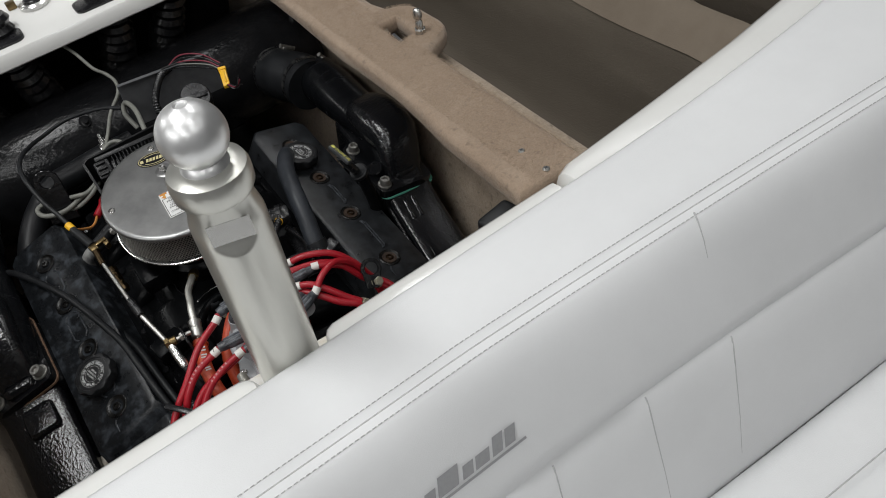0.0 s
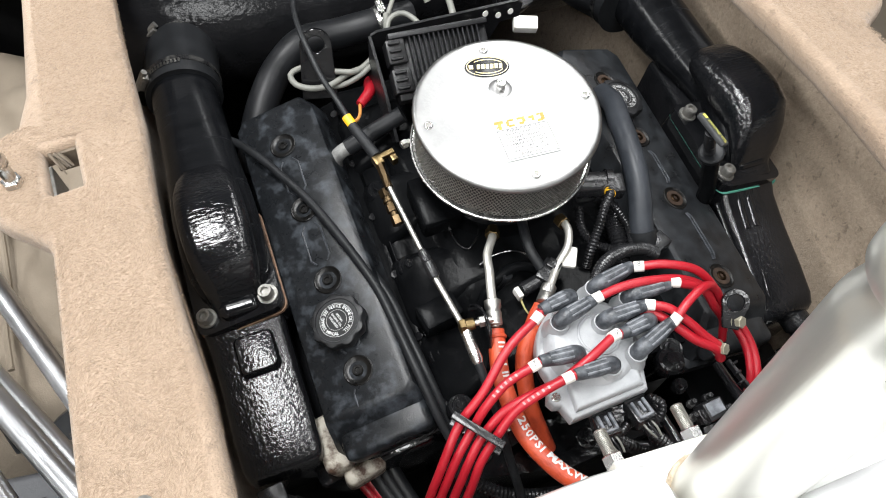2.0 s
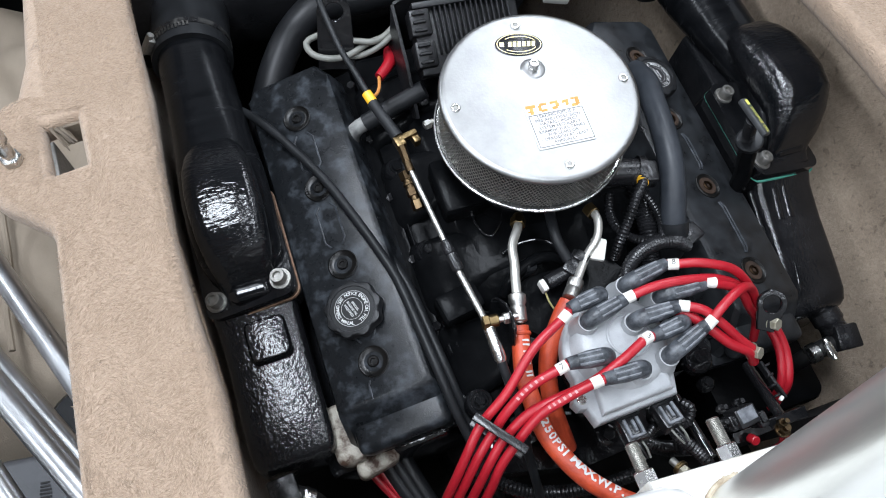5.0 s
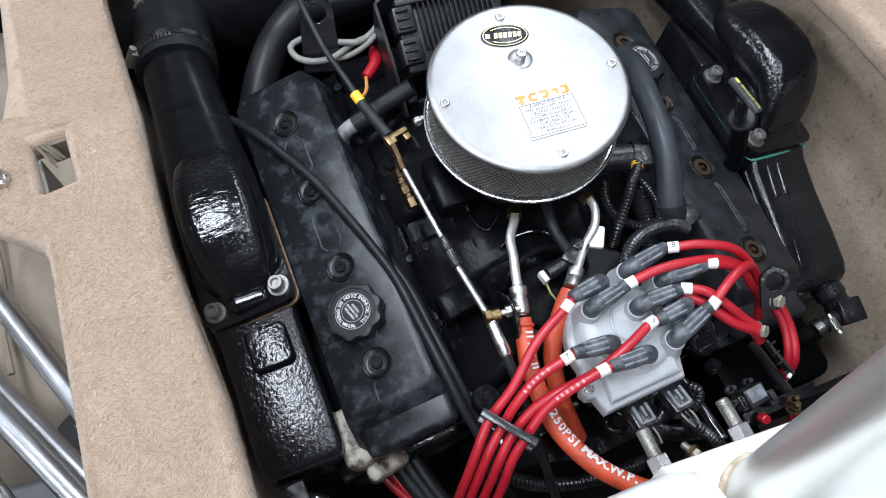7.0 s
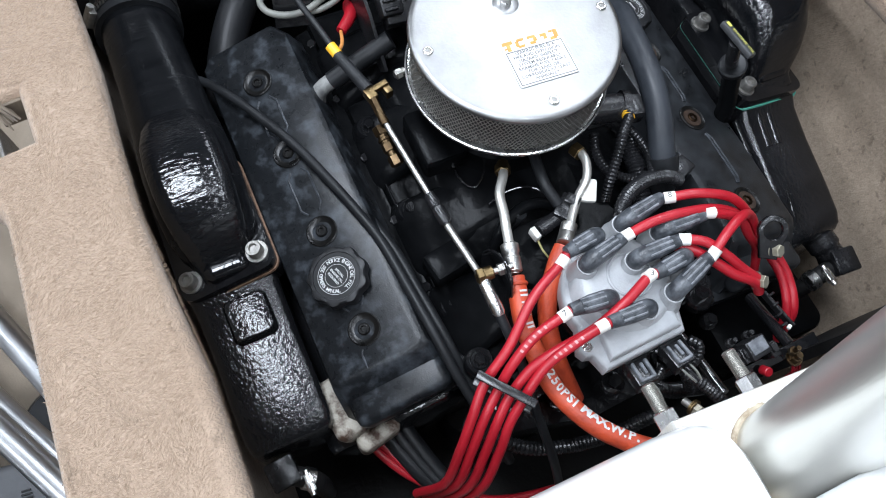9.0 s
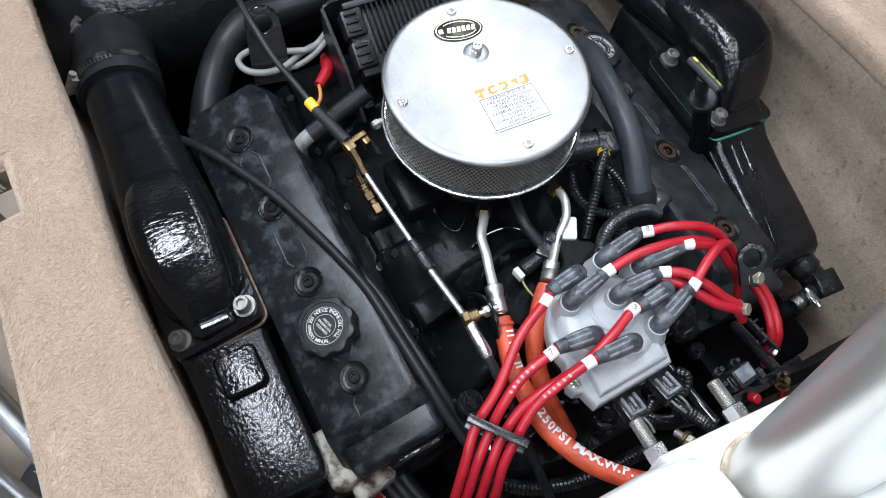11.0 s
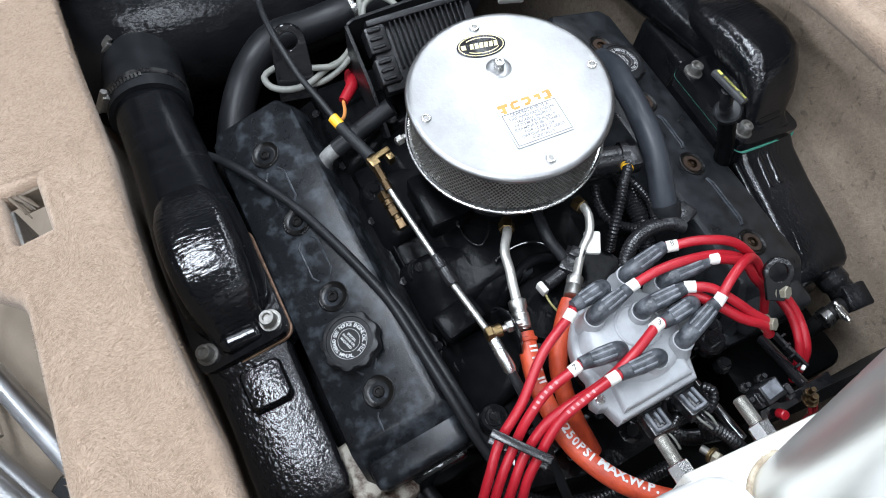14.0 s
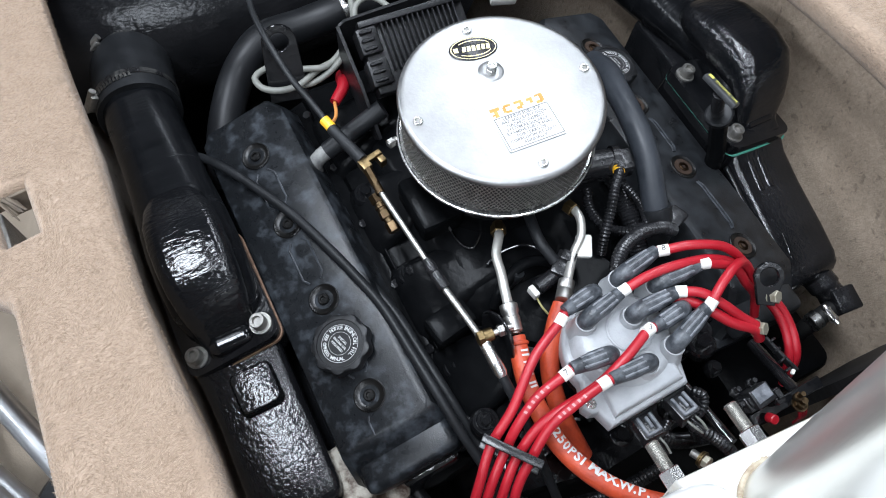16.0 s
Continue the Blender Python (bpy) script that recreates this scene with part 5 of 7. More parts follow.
for key, (a, b, way, mark) in LEADS.items():
    lead = thing("ignition_lead", "red ignition lead with a grey rubber boot and white tag", "ignition lead", (a[0], a[1], -0.07), group="ignition leads")
    A, B = Vector((*a, -0.058)), Vector((*b, -0.0585))
    d = (B - A).normalized()
    line = [A - d * 0.003, A + d * 0.012, A.lerp(B, 0.55), B - d * 0.012, B, B + d * 0.0062 + Vector((0, 0, -0.004)), B + d * 0.0075 + Vector((0, 0, -0.012)), B + d * 0.007 + Vector((0, 0, -0.024))]
    boot = part("boot", tube(bmesh.new(), line, lambda u: 0.0064 + 0.0026 * min(1, u * 3.2), 18, 0.003), BOOT, lead, "weathered grey rubber boot")
    bm = bmesh.new()
    side = d.cross(Vector((0, 0, 1))).normalized()
    for k in (-0.5, 0.0, 0.5):
        up = (Vector((0, 0, 1)) * math.cos(k * 1.3) + side * math.sin(k * 1.3))
        rod(bm, A.lerp(B, 0.22) + up * 0.0080, A.lerp(B, 0.95) + up * 0.0084, 0.0016, seg=6)
    part("grip_rib", bm, BOOT_WORN, boot, "raised grip ribs")
    bm = lathe(bmesh.new(), [(0.0155, -0.094), (0.0130, -0.087), (0.0115, -0.076), (0.0106, -0.068)], (B.x + d.x * 0.007, B.y + d.y * 0.007, 0), seg=20)
    part("tower", bm, CAP_GREY, dist, "moulded lead tower")
    g = glide([A - d * 0.002, *way], 0.005)
    part("wire", tube(bmesh.new(), g, 0.0050, 12, smooth=False), RED_LEAD, lead)
    # the tag sleeve lies just past the boot
    t0, t1 = g[1], g[3] if (g[3] - g[1]).length > 0.008 else g[4]
    td = (t1 - t0).normalized()
    tag_a = Vector(way[0]) - td * 0.0055
    part("tag", rod(bmesh.new(), tag_a, tag_a + td * 0.011, 0.0060), WHITE_TAG, lead, "white marker sleeve")
    if mark:
        up = (Vector((0, 0, 1)) - td * td.z).normalized()
        right = -td if td.x < 0 else td
        m = Matrix.Identity(4)
        fwd = up.cross(right)
        for i, v in enumerate((right, fwd, up)):
            m[0][i], m[1][i], m[2][i] = v
        m.translation = tag_a + td * 0.0055 + up * 0.0063
        if mark == "3":
            m = m @ Matrix.Rotation(radians(-55), 4, "Z")
        part("tag_number", write(bmesh.new(), mark, 0.0085, m), PRINT_DARK, lead, "black number")
    # the maker's print on the wire as small pale bars
    if len(way) >= 8 and key in "689":
        bm = bmesh.new()
        fr = frames_along(g)
        for k in range(6):
            q, t, s, u = fr[6 + k if key != "6" else 14 + k]
            o = q + u * 0.0052
            bm.faces.new([bm.verts.new(o + t * x + s * y) for x, y in ((-0.0014, -0.0017), (0.0010, -0.0017), (0.0014, 0.0017), (-0.0010, 0.0017))])
        part("print_bar", bm, PINK_PRINT, lead, "small pale printed blocks")

# ---- fuel lines: brass unions, steel tubes, crimps and red hoses ----
fuel_a = thing("fuel_hose", "orange-red rubber fuel hose with white lettering and steel tube", "hose", (-0.09, -0.22, -0.13), group="fuel hoses")
red_line = [(-0.087, -0.206, -0.105), (-0.092, -0.226, -0.108), (-0.099, -0.253, -0.112), (-0.100, -0.289, -0.120), (-0.095, -0.322, -0.130), (-0.080, -0.360, -0.130), (-0.059, -0.388, -0.130), (-0.030, -0.413, -0.130), (0.008, -0.431, -0.140), (0.06, -0.44, -0.17)]
RH = 0.0100
g_red = glide(red_line, 0.004)
hose_ob = part("hose", tube(bmesh.new(), g_red, RH, 20, smooth=False), RED_HOSE, fuel_a)
bm = bmesh.new()
write_along(bm, "250PSI", 0.0142, g_red, 0.097, RH + 0.0004, -15, 0.60)
write_along(bm, "MAX.W.P.", 0.0145, g_red, 0.149, RH + 0.0004, -25, 0.62)
part("lettering", bm, PRINT_WHITE, hose_ob, "white pressure rating")
bm = bmesh.new()
fr = frames_along(g_red)
for k in (4, 5, 7, 8, 10, 12, 13):
    q, t, s, u = fr[k]
    o = q + (u * 0.94 - s * 0.34).normalized() * (RH + 0.0003)
    e = (s * 0.94 + u * 0.34).normalized()
    bm.faces.new([bm.verts.new(o + t * x + e * y) for x, y in ((-0.0012, -0.0042), (0.0012, -0.0042), (0.0009, 0.0042), (-0.0009, 0.0042))])
part("print_bar", bm, PRINT_WHITE, hose_ob, "worn pale marks")
part("steel_tube", tube(bmesh.new(), [(-0.041, -0.087, -0.107), (-0.048, -0.100, -0.100), (-0.062, -0.119, -0.098), (-0.068, -0.140, -0.096), (-0.074, -0.158, -0.096), (-0.080, -0.181, -0.100), (-0.086, -0.203, -0.104)], 0.0052, 14), TUBE_STEEL, fuel_a)
bm = bmesh.new()
d = (Vector((-0.086, -0.205, -0.104)) - Vector((-0.078, -0.176, -0.100))).normalized()
lathe(bm, [(0.0062, 0), (0.0095, 0.002), (0.0095, 0.010), (0.0082, 0.012), (0.0082, 0.015), (0.0090, 0.016), (0.0090, 0.030), (0.0075, 0.0315)], Vector((-0.0775, -0.172, -0.0995)), axis_to(d), 24)
part("crimp_sleeve", bm, DULL_STEEL, fuel_a)
bm = ring_of(bmesh.new(), g_red[2], 0.0098, 0.0024, axis_to(g_red[3] - g_red[1]))
part("hose_end", bm, RED_HOSE, fuel_a, "frayed red hose end")
bm = hexagon(bmesh.new(), (-0.0405, -0.086, -0.1075), 0.0088, 0.012, axis_to((-0.45, -0.85, 0.3)))
lathe(bm, [(0.0065, -0.004), (0.0065, 0.014)], (-0.0405, -0.086, -0.1075), axis_to((-0.45, -0.85, 0.3)), 18)
part("union_nut", bm, BRASS, fuel_a, "brass union nut")

fuel_b = thing("fuel_hose", "orange-red return hose below a bent steel tube", "hose", (-0.03, -0.2, -0.13), group="fuel hoses")
part("hose", tube(bmesh.new(), [(-0.025, -0.196, -0.108), (-0.039, -0.209, -0.112), (-0.060, -0.235, -0.124), (-0.068, -0.258, -0.140), (-0.070, -0.290, -0.160), (-0.06, -0.33, -0.20)], RH, 20), RED_HOSE, fuel_b)
part("steel_tube", tube(bmesh.new(), [(0.041, -0.098, -0.106), (0.043, -0.108, -0.101), (0.042, -0.121, -0.100), (0.034, -0.137, -0.105), (0.019, -0.149, -0.113), (-0.003, -0.173, -0.112), (-0.018, -0.190, -0.109)], 0.0048, 14), TUBE_STEEL, fuel_b)
bm = lathe(bmesh.new(), [(0.0060, 0), (0.0088, 0.002), (0.0088, 0.011), (0.0078, 0.013), (0.0086, 0.015), (0.0086, 0.026), (0.0072, 0.027)], (-0.004, -0.173, -0.1115), axis_to((-0.66, -0.72, 0.1)), 24)
part("crimp_sleeve", bm, DULL_STEEL, fuel_b)
bm = hexagon(bmesh.new(), (0.0410, -0.097, -0.1065), 0.0086, 0.012, axis_to((0.15, -0.93, 0.33)))
part("union_nut", bm, BRASS, fuel_b, "brass union nut")
bm = box(bmesh.new(), (0.034, -0.146, -0.114), (0.018, 0.026, 0.009), turn(12, 0, -28), 0.003)
part("paper_tag", bm, WHITE_TAG, fuel_b, "white wrapped tag")

# ---- throttle cable: sleeve, brass anchor, steel rod ----
thr = thing("throttle_cable", "black throttle cable with a yellow collar, brass anchor and steel rod", "cable", (-0.14, 0, -0.09))
part("cable", tube(bmesh.new(), [(0.015, 0.335, -0.093), (-0.02, 0.370, -0.098), (-0.08, 0.405, -0.113), (-0.13, 0.385, -0.108), (-0.165, 0.325, -0.075), (-0.180, 0.262, -0.045), (-0.184, 0.21, -0.032), (-0.182, 0.180, -0.036), (-0.177, 0.148, -0.047), (-0.168, 0.120, -0.058), (-0.160, 0.086, -0.066)], 0.0036, 12), RUBBER, thr)
bm = rod(bmesh.new(), (-0.1630, 0.0950, -0.064), (-0.1595, 0.0825, -0.066), 0.0060)
part("collar", bm, YELLOW, thr, "bright yellow collar")
bm = rod(bmesh.new(), (-0.160, 0.082, -0.066), (-0.1465, 0.030, -0.066), 0.0060, 0.0068)
part("sleeve", bm, RUBBER, thr)
bm = box(bmesh.new(), (-0.136, 0.030, -0.068), (0.024, 0.007, 0.007), turn(0, 0, 12), 0.0012)
box(bm, (-0.1465, 0.024, -0.068), (0.011, 0.014, 0.011), turn(0, 0, 12), 0.0012)
box(bm, (-0.127, 0.026, -0.073), (0.008, 0.012, 0.012), turn(0, 0, 12), 0.0012)
part("anchor", bm, BRASS, thr, "brass cable anchor block")
bm = hexagon(bmesh.new(), (-0.113, 0.036, -0.066), 0.0058, 0.007, axis_to((0.97, 0.2, 0)))
rod(bm, (-0.114, 0.036, -0.066), (-0.102, 0.039, -0.066), 0.0034)
part("anchor_nut", bm, DULL_STEEL, thr)
bm = hexagon(bmesh.new(), (-0.1465, 0.018, -0.0665), 0.0048, 0.022, axis_to((0.01, -1, 0.0)))
lathe(bm, [(0.0044, 0.020), (0.0050, 0.034)], (-0.1465, 0.018, -0.0665), axis_to((0.01, -1, 0.0)), 16)
part("adjuster", bm, FITTING, thr, "brass threaded adjuster")
part("rod", rod(bmesh.new(), (-0.1462, -0.010, -0.066), (-0.1375, -0.125, -0.064), 0.0031), DULL_STEEL, thr)
bm = lathe(bmesh.new(), [(0.0048, 0), (0.0056, 0.004), (0.0056, 0.014), (0.0046, 0.0155), (0.0064, 0.017), (0.0064, 0.034), (0.005, 0.036)], (-0.1388, -0.106, -0.0640), axis_to((0.10, -1, -0.05)), 18)
part("coupler", bm, PLASTIC, thr, "black rod coupler")
part("rod", rod(bmesh.new(), (-0.1365, -0.135, -0.0665), (-0.1225, -0.203, -0.0855), 0.0036), DULL_STEEL, thr)
bm = lathe(bmesh.new(), [(0.0052, 0), (0.0065, 0.003), (0.0065, 0.036), (0.0050, 0.040)], (-0.1225, -0.200, -0.085), axis_to((0.06, -1, -0.34)), 18)
part("rod_end", bm, STEEL, thr)
bm = hexagon(bmesh.new(), (-0.128, -0.197, -0.083), 0.0085, 0.007, axis_to((1, -0.1, 0)))
lathe(bm, [(0.0068, 0.006), (0.0068, 0.016), (0.0058, 0.017)], (-0.128, -0.197, -0.083), axis_to((1, -0.1, 0)), 18)
part("swivel", bm, BRASS, thr, "brass swivel")
bm = rod(bmesh.new(), (-0.112, -0.1985, -0.083), (-0.090, -0.2005, -0.083), 0.0034)
hexagon(bm, (-0.106, -0.199, -0.083), 0.0062, 0.006, axis_to((1, -0.1, 0)))
part("pivot_bolt", bm, DULL_STEEL, thr)
part("cable", tube(bmesh.new(), [(-0.1205, -0.236, -0.097), (-0.1175, -0.262, -0.112), (-0.114, -0.285, -0.132), (-0.113, -0.328, -0.165), (-0.108, -0.374, -0.21), (-0.10, -0.40, -0.27)], 0.0050, 12), RUBBER, thr)
lever = thing("throttle_lever", "black throttle lever bracket behind the steel rod", "bracket", (-0.105, -0.2, -0.15))
bm = loft(bmesh.new(), [[Vector((-0.1015 + dx, y, z)) for y, z in ((-0.232, -0.165), (-0.170, -0.165), (-0.165, -0.120), (-0.180, -0.085), (-0.198, -0.070), (-0.214, -0.078), (-0.226, -0.110))] for dx in (0, 0.004)])
part("plate", bm, GLOSS_BLACK, lever)
bm = tube(bmesh.new(), [(-0.0995, y, z) for y, z in ((-0.170, -0.160), (-0.165, -0.120), (-0.180, -0.085), (-0.198, -0.070), (-0.214, -0.078), (-0.226, -0.110), (-0.231, -0.150))], 0.0014, 8)
part("rolled_edge", bm, EDGE_BLACK, lever, "glossy rolled edge of the lever plate")
bm = box(bmesh.new(), (-0.128, -0.147, -0.158), (0.050, 0.034, 0.03), turn(0, 0, 10), 0.005)
part("foot", bm, INTAKE_BLACK, lever)

# ---- lower brass fitting at the throttle body ----
fit_low = thing("brass_fitting", "tarnished hexagonal brass fitting beside the throttle body", "fitting", (-0.14, -0.01, -0.12))
dlow = axis_to((0.06, -0.93, -0.22))
start = Vector((-0.1435, 0.010, -0.109))
bm = hexagon(bmesh.new(), start, 0.0085, 0.011, dlow)
lathe(bm, [(0.0066, 0.010), (0.0066, 0.014), (0.0082, 0.0148), (0.0082, 0.0175), (0.0068, 0.018), (0.0068, 0.022)], start, dlow, 20)
hexagon(bm, start + dlow @ Vector((0, 0, 0.021)), 0.0080, 0.010, dlow @ turn(0, 0, 20))
part("body", bm, FITTING, fit_low)
part("neck", lathe(bmesh.new(), [(0.0058, 0.030), (0.0058, 0.037)], start, dlow, 16), FITTING, fit_low)
part("nut", hexagon(bmesh.new(), start + dlow @ Vector((0, 0, 0.036)), 0.0076, 0.012, dlow @ turn(0, 0, 12)), FITTING, fit_low)

# ---- black cable lying across the valve cover ----
part_line = [(-0.318, 0.232, -0.215), (-0.295, 0.192, -0.188), (-0.272, 0.150, -0.176), (-0.251, 0.108, -0.172), (-0.229, 0.058, -0.167), (-0.212, 0.005, -0.162), (-0.197, -0.048, -0.159), (-0.186, -0.095, -0.158), (-0.180, -0.154, -0.160), (-0.175, -0.207, -0.165), (-0.168, -0.256, -0.185), (-0.158, -0.302, -0.21), (-0.15, -0.35, -0.26)]
solo("battery_cable", tube(bmesh.new(), part_line, 0.0056, 12), RUBBER, "thin black cable lying across the valve cover", "cable")
solo("battery_cable", tube(bmesh.new(), [(x + 0.013, y - 0.004, z - 0.022) for x, y, z in part_line[6:]], 0.0060, 12), RUBBER, "black cable tucked beside the valve cover", "cable")

# ---- lead clip round the bundle ----
clipper = thing("lead_separator", "black plastic clip holding four red leads together", "clip", (-0.15, -0.305, -0.115))
ca, cb = Vector((-0.168, -0.282, -0.098)), Vector((-0.130, -0.330, -0.098))
cd = (cb - ca).normalized()
for dz in (0.009, -0.018):
    bm = box(bmesh.new(), (ca + cb) / 2 + Vector((0, 0, dz)), ((cb - ca).length, 0.0085, 0.004), Vector((1, 0, 0)).rotation_difference(cd).to_matrix(), 0.0012)
    part("bar", bm, PLASTIC, clipper)

# ---- hoses and conduits at the throttle body ----
solo("breather_hose", tube(bmesh.new(), [(0.215, 0.10, -0.165), (0.198, 0.055, -0.128), (0.181, 0.014, -0.110), (0.170, -0.026, -0.101), (0.161, -0.067, -0.103), (0.154, -0.101, -0.117), (0.148, -0.128, -0.136), (0.147, -0.140, -0.146)], 0.0150, 22), DUSTY_RUBBER, "smooth black breather hose curving round the arrestor", "hose")
pcv = thing("hose_elbow", "black rubber hose elbow at the end of the breather hose", "hose elbow", (0.147, -0.14, -0.16))
part("elbow", tube(bmesh.new(), [(0.148, -0.131, -0.138), (0.147, -0.142, -0.149), (0.146, -0.150, -0.165), (0.146, -0.152, -0.19)], 0.0175, 20), RUBBER, pcv)
bm = box(bmesh.new(), (0.165, -0.150, -0.150), (0.024, 0.022, 0.020), turn(0, 0, 20), 0.003)
part("lug", bm, PLASTIC, pcv)
for pts, rad, lab in (
    ([(0.120, -0.078, -0.103), (0.113, -0.089, -0.098), (0.099, -0.103, -0.100), (0.086, -0.120, -0.112), (0.070, -0.139, -0.130), (0.064, -0.150, -0.150)], 0.0062, "black corrugated conduit hanging below the throttle sensor"),
    ([(0.083, -0.078, -0.128), (0.078, -0.098, -0.138), (0.083, -0.122, -0.145), (0.103, -0.140, -0.146), (0.125, -0.145, -0.145)], 0.0060, "black corrugated conduit curling below the arrestor"),
    ([(0.128, -0.080, -0.145), (0.128, -0.105, -0.157), (0.124, -0.132, -0.166), (0.12, -0.16, -0.18)], 0.0125, "thick black corrugated conduit beside the intake"),
    ([(0.040, -0.200, -0.104), (0.046, -0.188, -0.101), (0.066, -0.171, -0.104), (0.097, -0.160, -0.114), (0.130, -0.160, -0.125), (0.150, -0.165, -0.14)], 0.0085, "black corrugated conduit bending round the distributor"),
    ([(0.122, -0.085, -0.125), (0.134, -0.116, -0.138), (0.131, -0.140, -0.145), (0.128, -0.155, -0.15)], 0.0050, "thin black corrugated conduit beside the breather hose"),
    ([(-0.008, -0.344, -0.128), (0.006, -0.350, -0.138), (0.022, -0.344, -0.142), (0.045, -0.345, -0.15), (0.06, -0.37, -0.2)], 0.0055, "black corrugated conduit from a distributor plug"),
    ([(0.030, -0.345, -0.128), (0.037, -0.362, -0.133), (0.048, -0.376, -0.139), (0.061, -0.395, -0.150), (0.075, -0.42, -0.18)], 0.0075, "black corrugated conduit running under the front bar"),
    ([(0.049, -0.331, -0.118), (0.056, -0.341, -0.119), (0.048, -0.352, -0.124), (0.034, -0.352, -0.126)], 0.0055, "short looped black corrugated conduit"),
):
    solo("conduit", corrugated(bmesh.new(), pts, rad, 0.0040, min(0.0013, rad * 0.17)), PLASTIC, lab, "conduit", group="conduits")
bm = rod(bmesh.new(), (0.118, -0.080, -0.104), (0.113, -0.089, -0.099), 0.0068)
solo("tape_band", bm, YELLOW, "ochre tape band on a conduit end", "tape")
sens_line = [(0.002, -0.080, -0.118), (-0.006, -0.105, -0.108), (-0.008, -0.125, -0.109), (-0.002, -0.146, -0.118)]
solo("sensor_cable", tube(bmesh.new(), sens_line, 0.0062, 12), RUBBER, "black sensor cable below the arrestor", "cable")
conn = thing("sensor_plug", "black square sensor plug with a cream clip at the intake", "plug", (0, -0.155, -0.14))
bm = box(bmesh.new(), (0.004, -0.153, -0.123), (0.030, 0.020, 0.018), turn(0, 0, 38), 0.002)
box(bm, (0.012, -0.150, -0.113), (0.012, 0.016, 0.008), turn(0, 0, 38), 0.001)
part("shell", bm, PLASTIC, conn)
bm = box(bmesh.new(), (0.013, -0.158, -0.1125), (0.013, 0.004, 0.003), turn(0, 0, 38), 0.0006, 1)
for k in (-1, 0, 1):
    box(bm, Vector((0.004, -0.153, -0.1135)) + turn(0, 0, 38) @ Vector((0.0075 * k - 0.002, -0.0085, 0)), (0.0026, 0.004, 0.003), turn(0, 0, 38), 0.0005, 1)
part("latch", bm, BOOT_WORN, conn, "worn grey latch ribs")
part("wire", tube(bmesh.new(), [(-0.036, -0.170, -0.133), (-0.034, -0.180, -0.140), (-0.028, -0.190, -0.150), (-0.022, -0.196, -0.165)], 0.0012, 8), material("faded_yellow_wire", (0.55, 0.50, 0.22), 0.5), conn, "thin faded yellow wire")
bm = rod(bmesh.new(), (-0.006, -0.157, -0.127), (-0.030, -0.161, -0.131), 0.0085)
part("barrel", bm, PLASTIC, conn)
bm = box(bmesh.new(), (-0.037, -0.164, -0.130), (0.007, 0.014, 0.012), turn(0, 0, 10), 0.0015)
part("clip", bm, WHITE_TAG, conn, "cream locking clip")
bm = lathe(bmesh.new(), [(0.0095, -0.03), (0.0095, 0.008), (0.0080, 0.0105)], (-0.042, -0.132, -0.144), axis_to((0.35, -0.1, 0.9)), 20)
solo("rubber_plug", bm, RUBBER, "black rubber plug on an intake port", "plug")

# ---- dipstick between cover and manifold ----
dip = thing("oil_dipstick", "black dipstick handle with yellow lettering beside the manifold", "dipstick", (0.262, -0.06, -0.13))
da, db = Vector((0.2505, -0.040, -0.058)), Vector((0.2580, -0.091, -0.058))
bm = box(bmesh.new(), (da + db) / 2, ((db - da).length, 0.0115, 0.008), turn(0, 22, 0) @ turn(0, 0, -81.6), 0.0025)
handle = part("handle", bm, material("worn_black_handle", (0.020, 0.021, 0.022), 0.42, 0, (0.050, 0.052, 0.054), 60, 0.7), dip)
rotm = turn(0, 22, 0) @ turn(0, 0, -81.6)
m = Matrix.Translation((da + db) / 2) @ rotm.to_4x4() @ Matrix.Translation((0.006, 0, 0.0043))
bm = write(bmesh.new(), "ENGINE OIL", 0.0068, m)
box(bm, (da + db) / 2 + rotm @ Vector((-0.019, 0, 0.0043)), (0.007, 0.005, 0.0003), rotm)
part("lettering", bm, material("yellow_print", (0.70, 0.66, 0.14), 0.5), handle, "yellow lettering")
part("stem", tube(bmesh.new(), [(0.2545, -0.066, -0.062), (0.262, -0.066, -0.085), (0.274, -0.065, -0.112)], 0.0078, 14), PLASTIC, dip)
bm = lathe(bmesh.new(), [(0.0165, -0.006), (0.0165, 0.001), (0.0145, 0.0025), (0.0095, 0.0015)], (0.2785, -0.065, -0.117), axis_to((-0.35, 0, 0.93)), 28)
part("seal", bm, RUBBER, dip, "black rubber seal ring")
part("tube", tube(bmesh.new(), [(0.2800, -0.067, -0.119), (0.2830, -0.074, -0.145), (0.2860, -0.088, -0.19), (0.286, -0.095, -0.30)], 0.0112, 16), INTAKE_BLACK, dip)

# ---- engine control module on its bracket behind the arrestor ----
ecm = thing("control_module", "black finned engine control module on a bracket behind the arrestor", "control module", (-0.01, 0.19, -0.13))
MC = Matrix.Translation((-0.012, 0.168, -0.098)) @ (turn(28, 0, 0) @ turn(0, 0, -3)).to_4x4()
bm = box(bmesh.new(), MC.translation, (0.135, 0.085, 0.028), MC.to_3x3(), 0.003)
mod = part("case", bm, FLAT_BLACK, ecm)
for k in range(15):
    bm = box(bmesh.new(), MC @ Vector((-0.040 + k * 0.0066, 0.008, 0.017)), (0.0024, 0.058, 0.014), MC.to_3x3(), 0.0008, 1)
    part("fin", bm, FLAT_BLACK, mod)
bm = box(bmesh.new(), MC @ Vector((0, 0.040, 0.018)), (0.135, 0.008, 0.016), MC.to_3x3(), 0.002)
part("rim", bm, FLAT_BLACK, mod)
